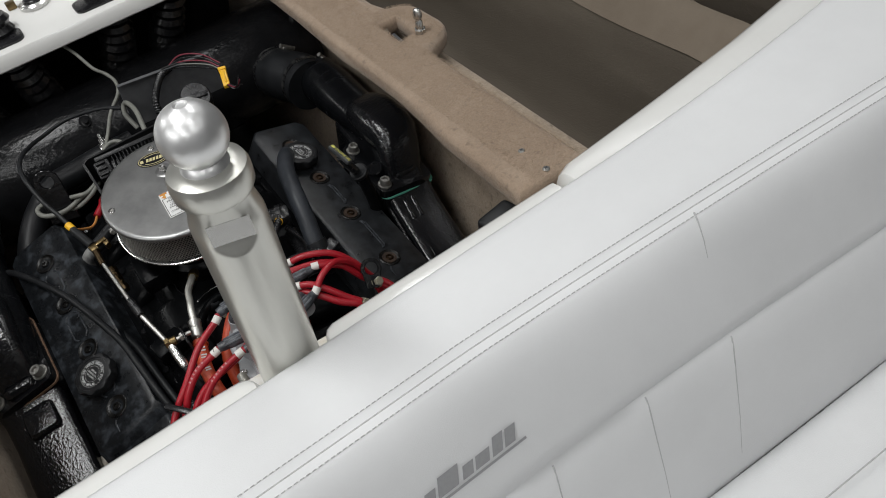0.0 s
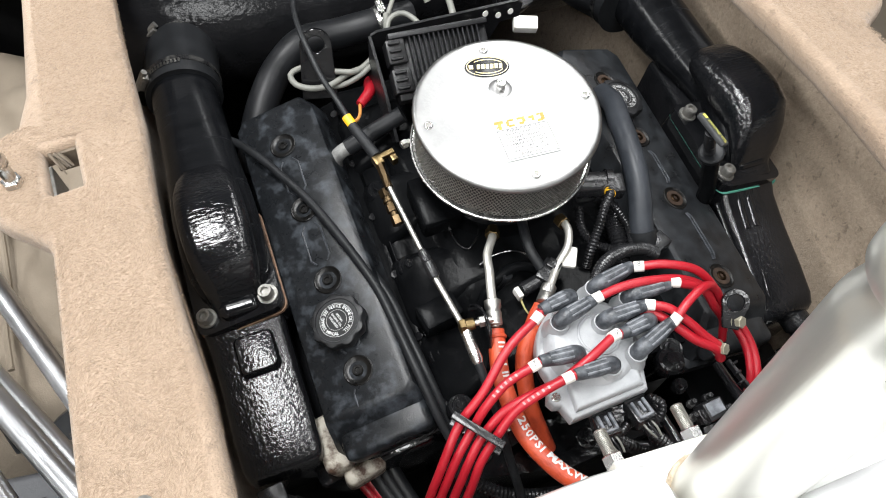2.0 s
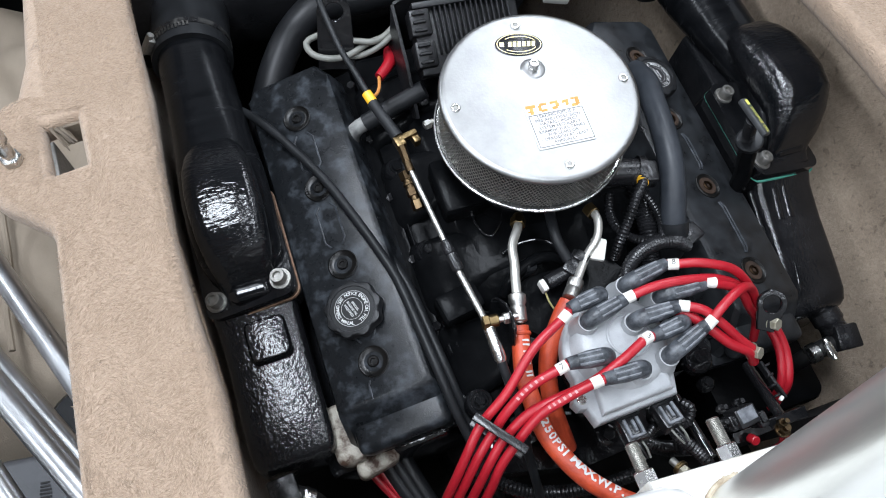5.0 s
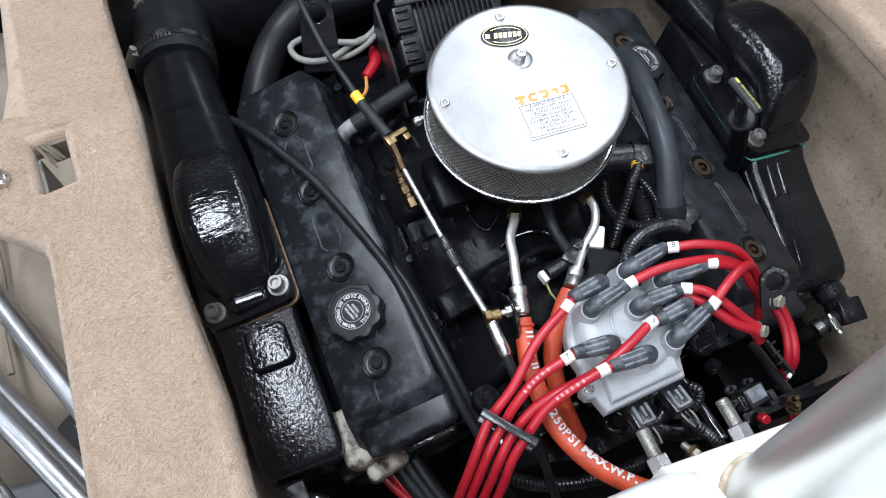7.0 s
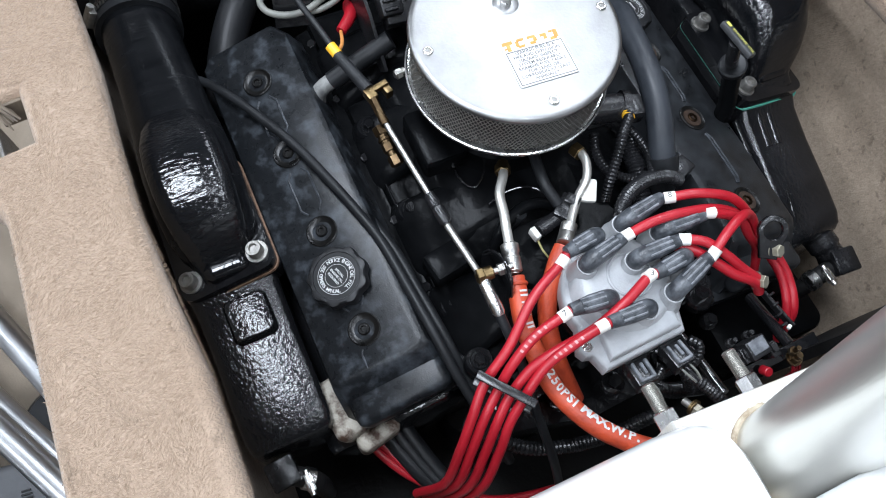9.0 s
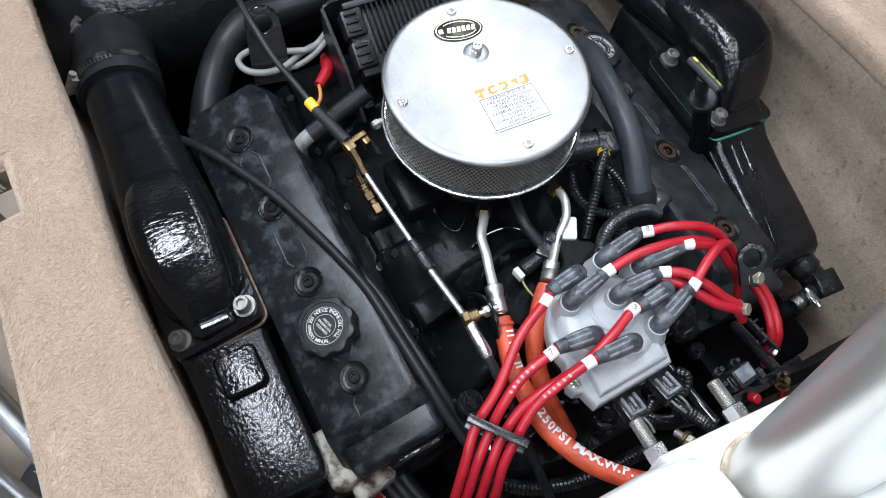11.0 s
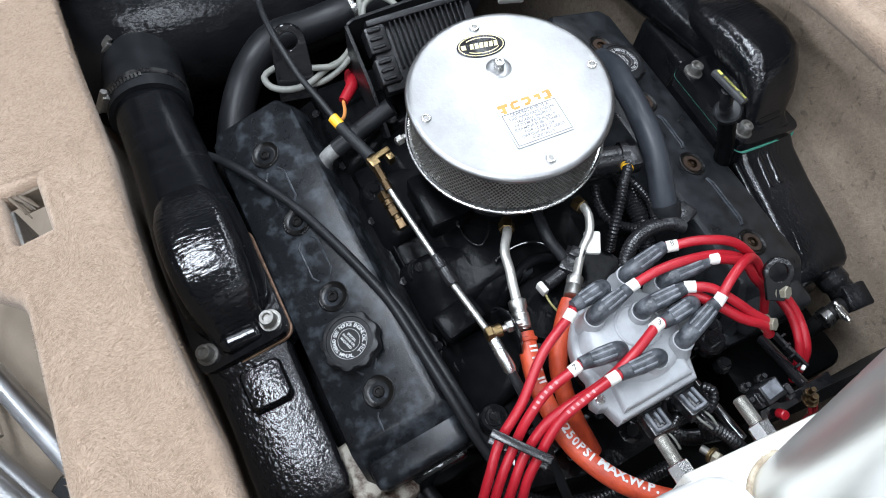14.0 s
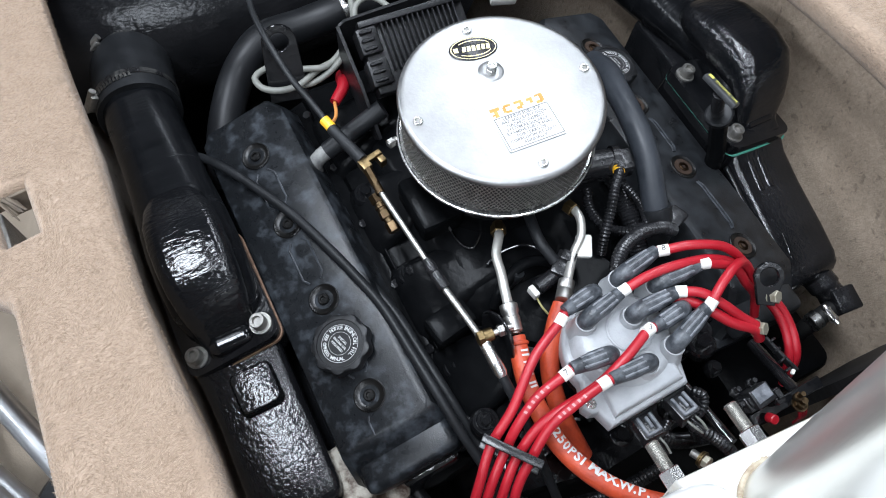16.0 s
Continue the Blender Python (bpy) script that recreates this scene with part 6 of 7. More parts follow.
for k, off in enumerate((0.020, -0.018)):
    bm = box(bmesh.new(), MC @ Vector((-0.060, off, 0.012)), (0.026, 0.032, 0.026), MC.to_3x3(), 0.003)
    for j in range(3):
        box(bm, MC @ Vector((-0.062, off - 0.010 + 0.010 * j, 0.027)), (0.016, 0.004, 0.005), MC.to_3x3(), 0.001, 1)
    part("plug", bm, FLAT_BLACK, mod, "ribbed black connector plug")
bm = loft(bmesh.new(), [[Vector((x, y + dy, z)) for x, y, z in ((-0.098, 0.214, -0.150), (-0.094, 0.213, -0.068), (-0.086, 0.212, -0.062), (0.105, 0.199, -0.050), (0.113, 0.198, -0.056), (0.112, 0.200, -0.080), (0.085, 0.202, -0.085), (0.06, 0.204, -0.150))] for dy in (0, 0.004)])
brk = part("bracket", bm, FLAT_BLACK, ecm, "black sheet bracket")
bm = loft(bmesh.new(), [[Vector((-0.0975 + dx, y, z)) for y, z in ((0.214, -0.068), (0.214, -0.150), (0.120, -0.175), (0.100, -0.150), (0.150, -0.105))] for dx in (0, 0.004)])
part("bracket_side", bm, FLAT_BLACK, ecm)
for hx, hz in ((0.040, -0.070), (0.060, -0.060), (0.079, -0.067), (0.096, -0.064)):
    bm = lathe(bmesh.new(), [(0.0042, 0), (0.0042, 0.0012)], (hx, 0.1995 + (0.06 - hx) * 0.06, hz), axis_to((0.1, -0.95, 0.2)), 12)
    part("grommet", bm, WHITE_TAG, brk, "pale grommet")

# ---- lifting eye, wires and small hoses beside it ----
eye = thing("lifting_eye", "black steel lifting eye bolted behind the valve cover", "lifting eye", (-0.163, 0.238, -0.16))
bm = bmesh.new()
top_c = Vector((-0.162, 0.240, -0.088))
outl = [(0.021 * math.cos(radians(a)), 0.021 * math.sin(radians(a))) for a in range(0, 181, 15)] + [(-0.023, -0.045), (-0.024, -0.075), (0.024, -0.075), (0.022, -0.03)]
inn = [(0.0115 * math.cos(2 * math.pi * k / 18), 0.0115 * math.sin(2 * math.pi * k / 18)) for k in range(18)]
slab(bm, outl, -0.003, 0.003, inn, 0.0008, 1)
bmesh.ops.transform(bm, matrix=Matrix.Translation(top_c) @ (turn(0, 0, -14) @ turn(62, 0, 0)).to_4x4(), verts=bm.verts)
part("plate", bm, GLOSS_BLACK, eye)
for pts, rad in (
    ([(-0.050, 0.285, -0.11), (-0.063, 0.245, -0.112), (-0.076, 0.231, -0.122), (-0.099, 0.221, -0.130), (-0.127, 0.215, -0.130), (-0.156, 0.204, -0.131), (-0.181, 0.206, -0.131), (-0.199, 0.218, -0.130), (-0.202, 0.236, -0.130), (-0.190, 0.243, -0.130), (-0.176, 0.246, -0.132)], 0.0042),
    ([(-0.070, 0.250, -0.125), (-0.091, 0.224, -0.122), (-0.116, 0.211, -0.124), (-0.136, 0.214, -0.122), (-0.155, 0.224, -0.124)], 0.0040),
    ([(-0.060, 0.240, -0.118), (-0.085, 0.218, -0.118), (-0.112, 0.206, -0.128), (-0.140, 0.205, -0.138), (-0.165, 0.215, -0.142)], 0.0038),
    ([(-0.063, 0.243, -0.108), (-0.052, 0.263, -0.098), (-0.030, 0.266, -0.096), (-0.014, 0.240, -0.1), (-0.010, 0.22, -0.12)], 0.0038),
):
    solo("grey_wire", tube(bmesh.new(), pts, rad, 10), CREAM_WIRE, "pale grey insulated wire looped by the lifting eye", "wire", group="grey wires")
gw = [(-0.020, 0.545, -0.050), (-0.004, 0.505, -0.058), (0.010, 0.463, -0.078), (0.024, 0.450, -0.090), (0.032, 0.425, -0.098), (0.023, 0.392, -0.101), (-0.008, 0.346, -0.098), (-0.030, 0.310, -0.105), (-0.048, 0.284, -0.115), (-0.055, 0.265, -0.14)]
solo("grey_wire", tube(bmesh.new(), gw, 0.0034, 10), CREAM_WIRE, "thick grey wire hanging from the rear deck", "wire", group="grey wires")
solo("grey_wire", tube(bmesh.new(), [(0.018, 0.30, -0.12), (0.012, 0.325, -0.098), (0.022, 0.330, -0.080), (0.028, 0.28, -0.066), (0.022, 0.223, -0.064), (0.02, 0.205, -0.075)], 0.0045, 10), CREAM_WIRE, "short grey wire loop behind the control module", "wire", group="grey wires")
redc = thing("terminal_cover", "red rubber terminal cover with an orange wire", "terminal cover", (-0.105, 0.2, -0.17))
part("cover", tube(bmesh.new(), [(-0.096, 0.216, -0.160), (-0.101, 0.204, -0.151), (-0.105, 0.192, -0.149), (-0.124, 0.175, -0.150)], lambda u: 0.0095 - 0.003 * u, 14), RED_LEAD, redc)
part("wire", tube(bmesh.new(), [(-0.124, 0.175, -0.150), (-0.131, 0.152, -0.140), (-0.141, 0.134, -0.128), (-0.156, 0.112, -0.098), (-0.164, 0.098, -0.074)], 0.0022, 8), material("orange_wire", (0.62, 0.26, 0.07), 0.45), redc, "thin orange wire")
vac = thing("vacuum_hose", "short black hose on a grey elbow beside the throttle body", "hose", (-0.12, 0.125, -0.16))
part("hose", tube(bmesh.new(), [(-0.080, 0.126, -0.128), (-0.123, 0.125, -0.150), (-0.158, 0.124, -0.168)], 0.0115, 18), RUBBER, vac)
bm = tube(bmesh.new(), [(-0.152, 0.124, -0.165), (-0.166, 0.124, -0.172), (-0.176, 0.122, -0.182), (-0.178, 0.120, -0.20)], 0.0098, 16)
part("elbow", bm, material("grey_elbow", (0.10, 0.10, 0.10), 0.5, 0, (0.24, 0.24, 0.23), 60), vac, "grey plastic elbow")
ch = thing("coolant_hose", "thick smooth black coolant hose behind the valve cover", "hose", (-0.2, 0.3, -0.2))
part("hose", tube(bmesh.new(), [(-0.285, 0.200, -0.27), (-0.262, 0.240, -0.225), (-0.231, 0.285, -0.204), (-0.198, 0.322, -0.196), (-0.160, 0.338, -0.182), (-0.110, 0.322, -0.165), (-0.060, 0.315, -0.155), (0.0, 0.32, -0.16)], 0.0225, 24), material("dark_coolant_rubber", (0.0055, 0.0060, 0.0068), 0.40, 0, (0.011, 0.0115, 0.013), 30, 0.7, 420, 0.08, 0.08, spec=0.24), ch)
bm = lathe(bmesh.new(), [(0.0232, -0.006), (0.0245, -0.005), (0.0245, 0.005), (0.0232, 0.006)], (-0.050, 0.3150, -0.155), axis_to((1, 0.05, 0.1)), 32)
clb = part("clamp", bm, STEEL, ch, "steel worm-drive clamp")
bm = box(bmesh.new(), (-0.048, 0.318, -0.128), (0.012, 0.020, 0.009), None, 0.002)
rod(bm, (-0.048, 0.302, -0.126), (-0.048, 0.338, -0.126), 0.0042, seg=10)
part("screw", bm, STEEL, clb)

# ---- muffler, ribbed hoses and coil at the rear ----
muf = thing("muffler", "gloss black transverse exhaust muffler behind the engine", "muffler", (0, 0.47, -0.4))
bm = lathe(bmesh.new(), [(0.05, -0.47), (0.10, -0.46), (0.112, -0.44), (0.112, 0.44), (0.10, 0.46), (0.05, 0.47)], (0, 0.508, -0.262), turn(0, 90, 0), 48)
part("shell", bm, MUFFLER, muf)
bm = lathe(bmesh.new(), [(0.012, 0), (0.012, 0.004), (0.007, 0.004), (0.007, 0.011)], (-0.054, 0.448, -0.168), axis_to((0, -0.5, 0.85)), 16)
part("bolt", bm, GLOSS_BLACK, muf)
RIB_RUBBER = material("shiny_ribbed_rubber", (0.006, 0.0062, 0.0068), 0.20, 0, (0.012, 0.012, 0.013), 30, 0.6, 300, 0.08, 0.06, spec=0.7)
for hx, lean in ((-0.34, 0.02), (-0.235, 0.02), (-0.105, 0.01), (0.10, -0.02), (0.222, -0.03)):
    bm = corrugated(bmesh.new(), [(hx, 0.60, 0.02), (hx, 0.585, -0.06), (hx + lean, 0.60, -0.16), (hx + lean * 2, 0.66, -0.28)], 0.038, 0.020, 0.006, 22)
    solo("bilge_hose", bm, RIB_RUBBER, "black ribbed ventilation hose hanging below the rear deck", "hose", group="bilge hoses")
coil = thing("ignition_coil", "grey sheet bracket with a black round cap behind the engine", "coil bracket", (0.11, 0.33, -0.13))
bm = loft(bmesh.new(), [[Vector((x, y + dy, z)) for x, y, z in ((0.018, 0.335, -0.145), (0.024, 0.345, -0.054), (0.200, 0.335, -0.066), (0.205, 0.325, -0.145))] for dy in (0, 0.003)])
SHEET_GREY = material("dull_grey_sheet", (0.105, 0.108, 0.115), 0.42, 0.3, (0.165, 0.168, 0.175), 30, 0.8, 300, 0.1)
part("bracket", bm, SHEET_GREY, coil)
bm = loft(bmesh.new(), [[Vector((x, y, z + dz)) for x, y, z in ((0.024, 0.347, -0.053), (0.024, 0.336, -0.050), (0.200, 0.326, -0.062), (0.200, 0.337, -0.065))] for dz in (0, 0.002)])
part("folded_edge", bm, SHEET_GREY, coil, "folded top edge of the sheet")
# no opening here: a dark strip stands in for the slot's shade
bm = box(bmesh.new(), (0.125, 0.3355, -0.0545), (0.034, 0.004, 0.0012), turn(0, 4, -3))
part("slot", bm, DARK, coil, "dark strip painting the shade of a slot in the folded edge")
bm = lathe(bmesh.new(), [(0.028, -0.06), (0.028, -0.004), (0.0255, 0.0), (0.012, 0.0008)], (0.128, 0.236, -0.064), axis_to((-0.1, -0.55, 0.83)), 32)
capo = part("round_cap", bm, PLASTIC, coil, "black round screw cap")
bm = box(bmesh.new(), Vector((0.128, 0.236, -0.064)) + axis_to((-0.1, -0.55, 0.83)) @ Vector((0, 0, 0.003)), (0.046, 0.010, 0.006), axis_to((-0.1, -0.55, 0.83)), 0.002)
part("grip", bm, PLASTIC, capo)
bm = corrugated(bmesh.new(), [(0.062, 0.265, -0.085), (0.070, 0.285, -0.066), (0.105, 0.330, -0.060), (0.150, 0.358, -0.078), (0.165, 0.362, -0.10)], 0.0070, 0.0045, 0.0013)
part("conduit", bm, PLASTIC, coil)
yc = thing("wire_connector", "yellow plug with maroon wires behind the engine", "connector", (0.188, 0.25, -0.08))
yrot = turn(10, 0, -16)
bm = box(bmesh.new(), (0.1925, 0.2440, -0.061), (0.0125, 0.046, 0.0085), yrot, 0.0018)
box(bm, Vector((0.1925, 0.2440, -0.061)) + yrot @ Vector((0, 0.019, 0.001)), (0.0145, 0.007, 0.0100), yrot, 0.001, 1)
box(bm, Vector((0.1925, 0.2440, -0.061)) + yrot @ Vector((0, -0.002, 0.0045)), (0.0040, 0.026, 0.0022), yrot, 0.0006, 1)
part("plug", bm, YELLOW, yc)
MAROON = material("maroon_wire", (0.18, 0.012, 0.03), 0.4)
for k in range(5):
    bm = tube(bmesh.new(), [(0.122 - 0.002 * k, 0.345, -0.062), (0.150, 0.342 - 0.006 * k, -0.048 - 0.003 * k), (0.182, 0.315 - 0.008 * k, -0.046 - 0.003 * k), (0.203 - 0.003 * k, 0.280 - 0.004 * k, -0.056)], 0.0013, 8)
    part("wire", bm, (MAROON, PLASTIC, MAROON, CREAM_WIRE, PLASTIC)[k], yc)
for k in range(3):
    bm = tube(bmesh.new(), [(0.187 + 0.002 * k, 0.222, -0.061), (0.190 + 0.004 * k, 0.206, -0.060), (0.199 + 0.004 * k, 0.205 + 0.008 * k, -0.064), (0.212 + 0.003 * k, 0.224 + 0.012 * k, -0.074), (0.218, 0.240 + 0.014 * k, -0.09)], 0.0012, 8)
    part("wire", bm, (PLASTIC, MAROON, PLASTIC)[k], yc)
bm = box(bmesh.new(), (0.128, 0.205, -0.105), (0.034, 0.020, 0.018), turn(20, 0, -20), 0.003)
solo("white_connector", bm, WHITE_TAG, "white plastic connector behind the arrestor", "connector")

# ---- bracket, relay and studs at the front bar ----
loop = thing("lead_bracket", "black steel bracket eye guiding the red leads", "bracket", (0.185, -0.285, -0.14))
bm = bmesh.new()
outl = [(0.016 * math.cos(radians(a)), 0.016 * math.sin(radians(a))) for a in range(-30, 211, 15)] + [(-0.009, -0.030), (0.009, -0.030)]
inn = [(0.0098 * math.cos(2 * math.pi * k / 18), 0.0098 * math.sin(2 * math.pi * k / 18)) for k in range(18)]
slab(bm, outl, -0.0025, 0.0025, inn, 0.0008, 1)
bmesh.ops.transform(bm, matrix=Matrix.Translation((0.1770, -0.2705, -0.0865)) @ (turn(0, 0, -30) @ turn(34, 0, 0)).to_4x4(), verts=bm.verts)
part("plate", bm, GLOSS_BLACK, loop)
bm = hexagon(bmesh.new(), (0.1745, -0.2870, -0.1010), 0.0072, 0.009, axis_to((0.3, -0.6, 0.7)))
lathe(bm, [(0.0098, -0.002), (0.0098, 0.001)], (0.1745, -0.2870, -0.1010), axis_to((0.3, -0.6, 0.7)), 20)
part("bolt", bm, ZINC, loop, "pale zinc bolt")
bm = hexagon(bmesh.new(), (0.137, -0.309, -0.098), 0.0070, 0.010, axis_to((0.4, -0.6, 0.7)))
lathe(bm, [(0.0095, -0.002), (0.0095, 0.001)], (0.137, -0.309, -0.098), axis_to((0.4, -0.6, 0.7)), 20)
part("bolt", bm, ZINC, loop)
lead_low = thing("ignition_lead", "red coil lead running below its neighbours", "ignition lead", (0.1, -0.28, -0.08), group="ignition leads")
part("wire", tube(bmesh.new(), [(0.060, -0.246, -0.070), (0.074, -0.259, -0.066), (0.090, -0.277, -0.070), (0.108, -0.296, -0.080), (0.130, -0.309, -0.092), (0.140, -0.318, -0.11)], 0.0055, 12), RED_LEAD, lead_low)
rel_ob = thing("relay_plate", "black plate with a dark relay and a red button", "relay plate", (0.13, -0.375, -0.13))
bm = box(bmesh.new(), (0.132, -0.3825, -0.125), (0.090, 0.012, 0.003), turn(14, 0, 1), 0.0008, 1)
part("plate", bm, GLOSS_BLACK, rel_ob)
bm = box(bmesh.new(), (0.099, -0.366, -0.110), (0.024, 0.020, 0.026), turn(10, 0, 6), 0.002)
part("relay", bm, FLAT_BLACK, rel_ob, "dark grey relay")
# thin pale plate: light on the relay's top facet put into colour
part("relay_top", box(bmesh.new(), (0.099, -0.3665, -0.0965), (0.019, 0.014, 0.0016), turn(10, 0, 6), 0.0005, 1), BOOT_WORN, rel_ob, "relay top with its light painted as a pale facet")
for sx_, sy_ in ((0.084, -0.352), (0.104, -0.352), (0.078, -0.366), (0.139, -0.385)):
    bm = hexagon(bmesh.new(), (sx_, sy_, -0.118), 0.005, 0.007)
    rod(bm, (sx_, sy_, -0.114), (sx_, sy_, -0.102), 0.0026, seg=10)
    part("terminal", bm, DARK_BAND if sx_ < 0.13 else FITTING, rel_ob)
bm = lathe(bmesh.new(), [(0.005, 0), (0.005, 0.009), (0.004, 0.010)], (0.103, -0.388, -0.121), axis_to((0, -0.5, 0.8)), 16)
part("button", bm, RED_LEAD, rel_ob, "red reset button")
for k, (rx, ry, rw) in enumerate(((0.0885, -0.368, 0.012), (0.1165, -0.374, 0.010))):
    bm = box(bmesh.new(), (rx, ry, -0.114), (rw, 0.016, 0.020), turn(10, 0, 6), 0.0015)
    box(bm, (rx, ry, -0.1025), (rw * 0.7, 0.010, 0.004), turn(10, 0, 6), 0.0008, 1)
    part("relay", bm, PLASTIC, rel_ob, "small dark relay body")
bm = hexagon(bmesh.new(), (0.142, -0.391, -0.124), 0.0068, 0.006)
lathe(bm, [(0.0085, -0.002), (0.0085, 0.0005)], (0.142, -0.391, -0.124), None, 20)
rod(bm, (0.142, -0.391, -0.120), (0.142, -0.391, -0.112), 0.0035, seg=12)
part("plate_nut", bm, FITTING, rel_ob, "brass nut on the plate")
for k in range(3):
    part("lead_wire", tube(bmesh.new(), [(0.138 + 0.004 * k, -0.396, -0.126), (0.139 + 0.004 * k, -0.402, -0.135), (0.141 + 0.003 * k, -0.404, -0.155)], 0.0017, 8), RED_LEAD, rel_ob, "thin pink-red wire")
part("stay", rod(bmesh.new(), (0.168, -0.312, -0.175), (0.1525, -0.378, -0.135), 0.0062), EDGE_BLACK, rel_ob, "gloss black stay rod")
solo("stay_rod", rod(bmesh.new(), (0.066, -0.320, -0.165), (0.0662, -0.392, -0.146), 0.0060), EDGE_BLACK, "gloss black stay rod beside the distributor", "rod")
comb = thing("lead_comb", "black plastic comb holding the red leads by the bracket", "clip", (0.168, -0.34, -0.14))
bm = box(bmesh.new(), (0.1680, -0.3395, -0.1425), (0.0040, 0.046, 0.010), turn(0, 0, 10), 0.001, 1)
for k in range(4):
    box(bm, (0.1625 + 0.0019 * k, -0.3565 + 0.0112 * k, -0.1400), (0.008, 0.0028, 0.008), turn(0, 0, 10), 0.0008, 1)
part("body", bm, FLAT_BLACK, comb)
part("tip", box(bmesh.new(), (0.1655, -0.3610, -0.1380), (0.0060, 0.0040, 0.0040), turn(0, 0, 30), 0.0008, 1), WHITE_TAG, comb, "pale worn tip")
hexb = thing("terminal_bolt", "pale zinc bolt with brass washers below the front bar", "bolt", (0.028, -0.393, -0.15))
hd = axis_to((0.25, -0.85, 0.45))
part("washer", lathe(bmesh.new(), [(0.0085, -0.004), (0.0085, -0.0022), (0.0072, -0.0018), (0.0090, -0.0014), (0.0090, 0.0)], (0.028, -0.393, -0.141), hd, 20), BRASS, hexb, "stacked brass washers")
part("head", hexagon(bmesh.new(), (0.028, -0.393, -0.141), 0.0068, 0.0065, hd), ZINC, hexb)
part("shank", rod(bmesh.new(), Vector((0.028, -0.393, -0.141)) - hd @ Vector((0, 0, 0.003)), Vector((0.028, -0.393, -0.141)) - hd @ Vector((0, 0, 0.014)), 0.0042), BOLT_DULL, hexb)
lowb = thing("block_bolt", "small black painted bolt low on the engine block", "bolt", (0.129, -0.313, -0.21))
part("head", hexagon(bmesh.new(), (0.129, -0.313, -0.206), 0.0062, 0.007), GLOSS_BLACK, lowb)
part("seat", lathe(bmesh.new(), [(0.0095, -0.010), (0.0095, 0.0), (0.008, 0.002)], (0.129, -0.313, -0.207), None, 20), GLOSS_BLACK, lowb)
bm = lathe(bmesh.new(), [(0.018, -0.012), (0.018, 0.0), (0.0155, 0.003), (0.012, 0.003)], (0.126, -0.284, -0.195), None, 28)
bl = thing("block_bolt", "black painted bolt boss beside the distributor", "bolt", (0.126, -0.284, -0.2))
part("boss", bm, GLOSS_BLACK, bl)
part("head", hexagon(bmesh.new(), (0.126, -0.284, -0.193), 0.009, 0.009), GLOSS_BLACK, bl)
for cx, cy, cz, rz in ((-0.0125, -0.3415, -0.122, -2), (0.0280, -0.3405, -0.117, 4)):
    plug = thing("distributor_plug", "black latched plug below the distributor cap", "plug", (cx, cy, cz - 0.02), group="distributor plugs")
    q = turn(-16, 0, rz)

    def on_plug(x, y, z):
        return Vector((cx, cy, cz)) + q @ Vector((x, y, z))

    part("shell", box(bmesh.new(), (cx, cy, cz), (0.0235, 0.030, 0.018), q, 0.0018), PLASTIC, plug)
    bm = box(bmesh.new(), on_plug(-0.0070, -0.002, 0.0105), (0.0036, 0.021, 0.0045), q, 0.0008, 1)
    box(bm, on_plug(0.0070, -0.002, 0.0105), (0.0036, 0.021, 0.0045), q, 0.0008, 1)
    box(bm, on_plug(0, -0.0115, 0.0105), (0.0150, 0.0034, 0.0045), q, 0.0008, 1)
    box(bm, on_plug(0.0015, 0.000, 0.0100), (0.0034, 0.013, 0.0034), q, 0.0006, 1)
    part("latch", bm, BOOT_WORN, plug, "worn grey latch frame")
    part("seal", box(bmesh.new(), on_plug(0, 0.0125, 0.0045), (0.0250, 0.0040, 0.0130), q, 0.0008, 1), RUBBER, plug)
    for k in (-1, 0, 1):
        part("wire", tube(bmesh.new(), [on_plug(0.005 * k, -0.014, 0), on_plug(0.005 * k + 0.002, -0.022, -0.002), on_plug(0.003 * k + 0.006, -0.029, -0.010)], 0.0013, 8), CREAM_WIRE if k else PLASTIC, plug, "thin wire")

for sx_, name_lab in ((-0.0640, "threaded steel stud with a hex nut at the front bar"), (0.0135, "threaded steel stud with a hex nut beside the pylon")):
    stud = thing("mounting_stud", name_lab, "stud", (sx_, -0.405, 0.70), HULL, "mounting studs")
    o = Vector((sx_, -0.3985 if sx_ < 0 else -0.4015, 0.701))
    aim = axis_to((0.03, 1, 0.02))
    bm = lathe(bmesh.new(), [(0.0118, -0.004), (0.0118, 0.0004)], o, aim, 24)
    part("washer", bm, DULL_STEEL, stud)
    bm = hexagon(bmesh.new(), o + Vector((0, 0.0004, 0)), 0.0100, 0.0150, aim @ turn(0, 0, 12), 0.0010)
    part("nut", bm, STEEL, stud)
    prof_t = []
    for k in range(38):
        prof_t.append((0.0062 if k % 2 else 0.0053, 0.010 + 0.00078 * k))
    prof_t.append((0.0046, 0.0402))
    bm = lathe(bmesh.new(), prof_t, o, aim, 20)
    part("thread", bm, DULL_STEEL, stud)

